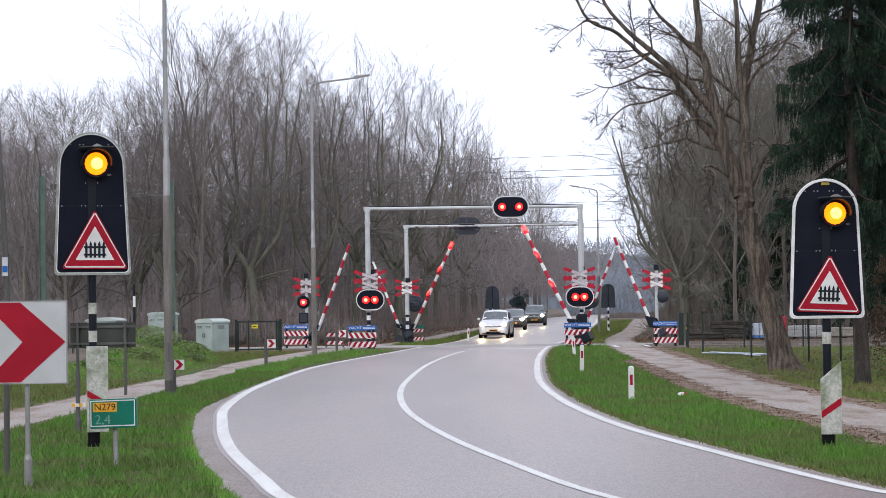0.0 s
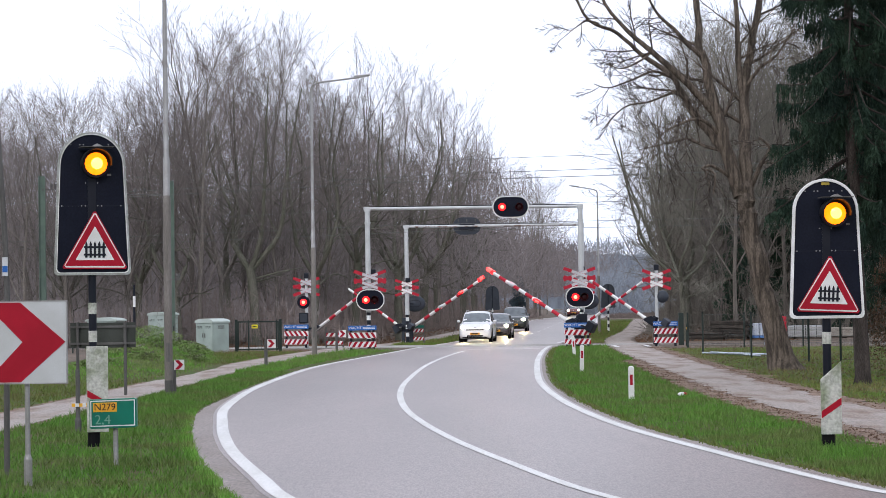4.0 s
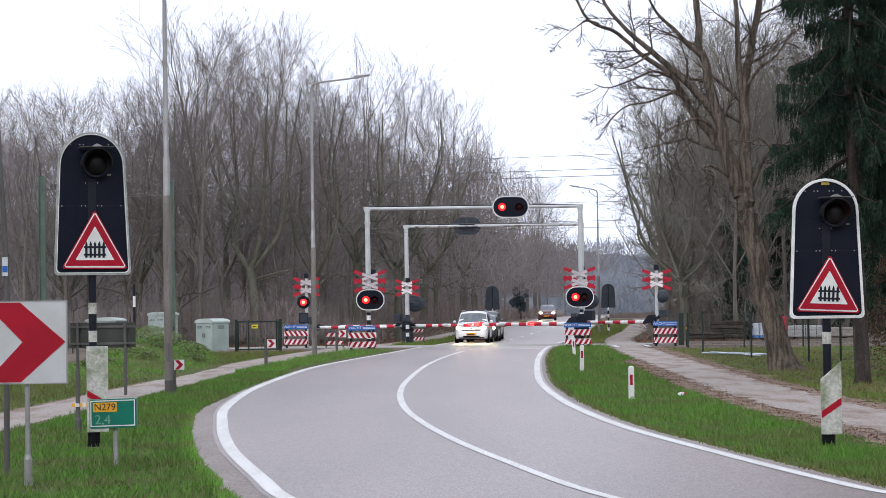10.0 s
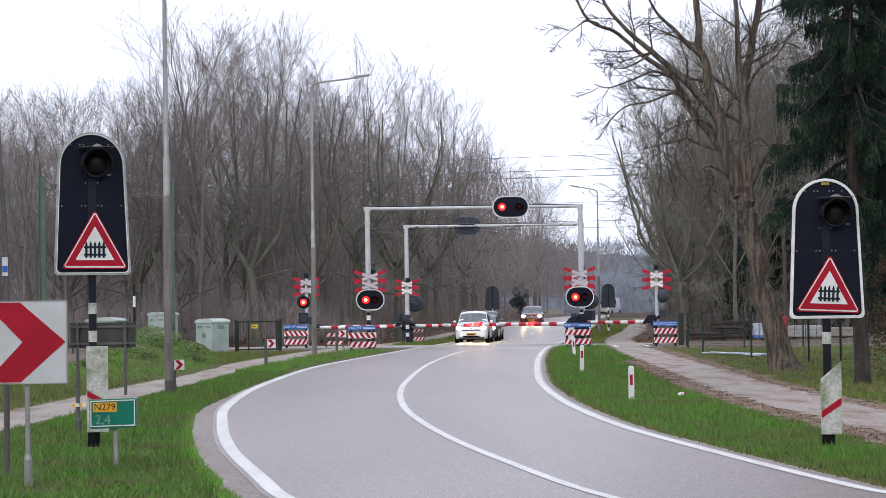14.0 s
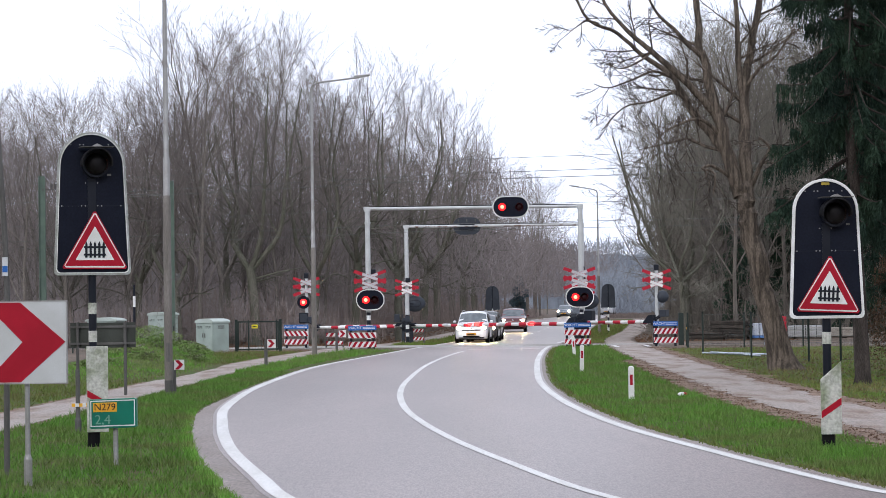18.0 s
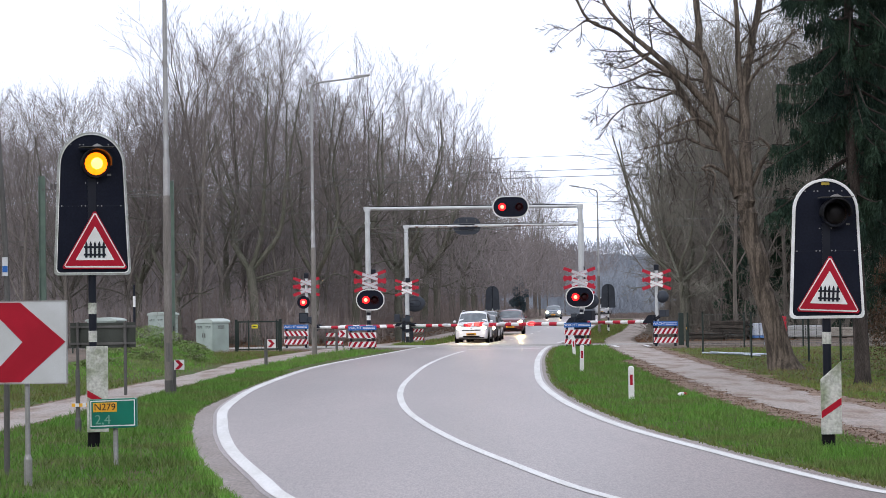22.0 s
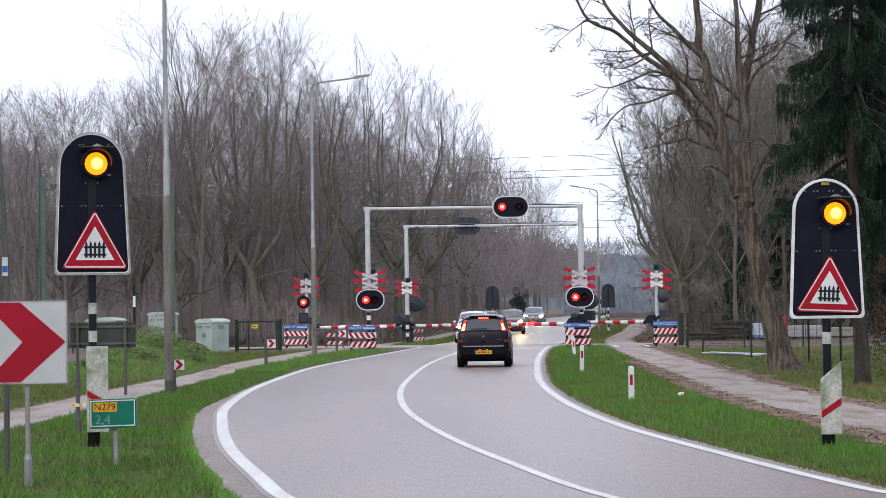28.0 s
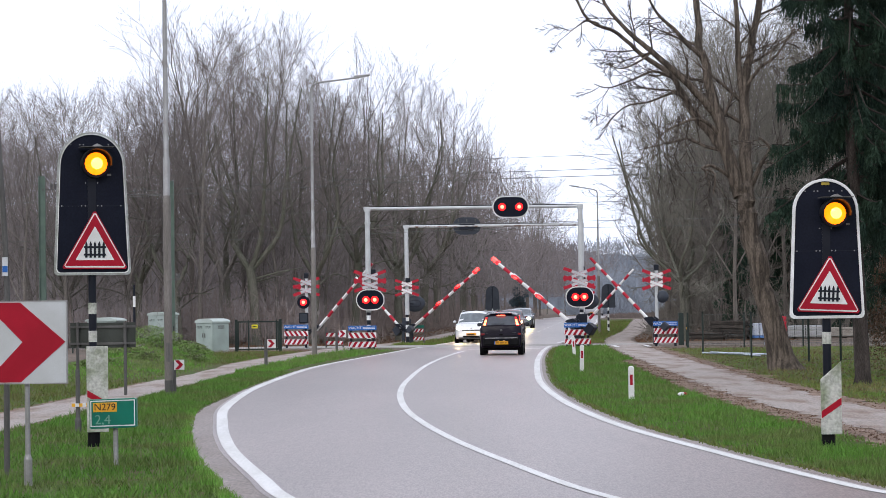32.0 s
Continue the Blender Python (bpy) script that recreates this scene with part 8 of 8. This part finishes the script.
def motions():
    for ob, rest, key in FLASHING:
        flash(ob, rest, blinks(*BLINK[key]))
    for boom, rest, yaw, key in BOOMS:
        top = 60.5 if key == "main" else 65.0
        down = 7.9
        rows = [(t, max(0.0, top * (1 - t / down))) for t in (0.0, 1.0, 2.0, 3.0, 4.0, 5.0, 6.0, 7.0, 7.6)] + [(8.1, 0.0), (15.0, 0.0), (22.0, 0.0), (28.6, 0.0)]
        up = 36.0 if key == "main" else 44.0
        rows += [(29.0, 0.05 * up), (29.5, 0.20 * up), (30.0, 0.37 * up), (31.0, 0.69 * up), (32.0, up)]
        walk(boom, [(t, rest @ pose(0, 0, 0, 0, 0, yaw) @ pose(0, 0, 0, 0, -a, 0)) for t, a in rows])
    drive(suv_white, [(0, 160.0), (1, 155.5), (2, 151.2), (3, 147.8), (3.5, 146.6), (5.5, 143.9), (6.5, 143.1), (8, 142.8), (9, 142.8), (32, 142.8)], lane_out_first, True)
    drive(hatch_brown, [(0, 188.0), (1, 177.5), (2, 169.5), (3, 163.5), (5.5, 152.5), (6.5, 149.8), (8, 148.2), (9, 148.0), (32, 148.0)], lane_mid, True)
    drive(suv_green, [(0, 216.0), (1, 206.0), (3, 189.0), (6, 168.0), (7, 161.0), (8.5, 155.0), (10, 153.3), (11, 153.2), (32, 153.2)], lane_green, True)
    drive(suv_grey, [(0, 455), (3, 365), (6, 313), (7, 306), (8, 298), (9, 289), (10, 273), (11, 256), (12, 241), (13, 226), (14, 213), (14.5, 208), (16.5, 190), (17, 186), (18, 180), (19, 175), (20, 172.5), (22, 172), (32, 172)], lane_out, True)
    drive(saloon_blue, [(0, 470), (13, 460), (17, 345), (19, 315), (20, 310), (21, 303), (22, 296), (23.5, 278), (25, 256), (27.5, 223), (28.5, 213), (29, 210), (30, 202), (31, 197), (32, 196)], lane_out, True)
    near = [(23.0, 29.9), (23.5, 36.5), (24.0, 42.3), (24.5, 48.0), (25.0, 53.4), (25.5, 58.2), (26.5, 67.0), (27.5, 75.2), (28.0, 79.1), (29.0, 85.8), (30.0, 90.8), (31.0, 93.8), (32.0, 97.4)]
    first = [(0.0, 44.0, -34.0, 40), (18.5, 44.0, -34.0, 40), (19.5, 30.0, -17.0, 39), (20.5, 16.5, -1.5, 38), (21.5, 7.4, 11.0, 28), (22.0, 4.95, 17.2, 17), (22.3, 3.95, 21.1, 12), (22.5, 3.43, 23.6, 11)]
    rows = list(first)
    for t, y in near:
        slope = (lane_in(y + 1.5) - lane_in(y - 1.5)) / 3.0
        rows.append((t, lane_in(y), y, math.degrees(math.atan2(-slope, 1.0))))
    drive(mpv_black, rows)
    drive(van_silver, [(0, 72.0, 366.0, 85), (7.0, 58.0, 362.0, 85), (9.5, 33.8, 358.0, 88), (10.5, 31.4, 359.0, 90), (11.0, 29.1, 360.0, 90), (12.0, 25.9, 361.0, 94), (13.0, 23.4, 363.0, 120), (14.0, 22.9, 368.0, 160), (16.0, 22.9, 369.0, 172), (20.0, 22.4, 368.0, 172), (28.0, 20.6, 358.0, 170), (32.0, 19.9, 352.0, 170)])
    rows = []
    for k in range(0, 33):
        p = rail_point(-10.75 - 35.0 * (k - 23.0) + 1.6 * max(0.0, k - 24.0), 0.0, -0.02)
        rows.append((float(k), pose(p[0], p[1], p[2], 0, math.degrees(RISE), 148)))
    walk(train, rows)


motions()
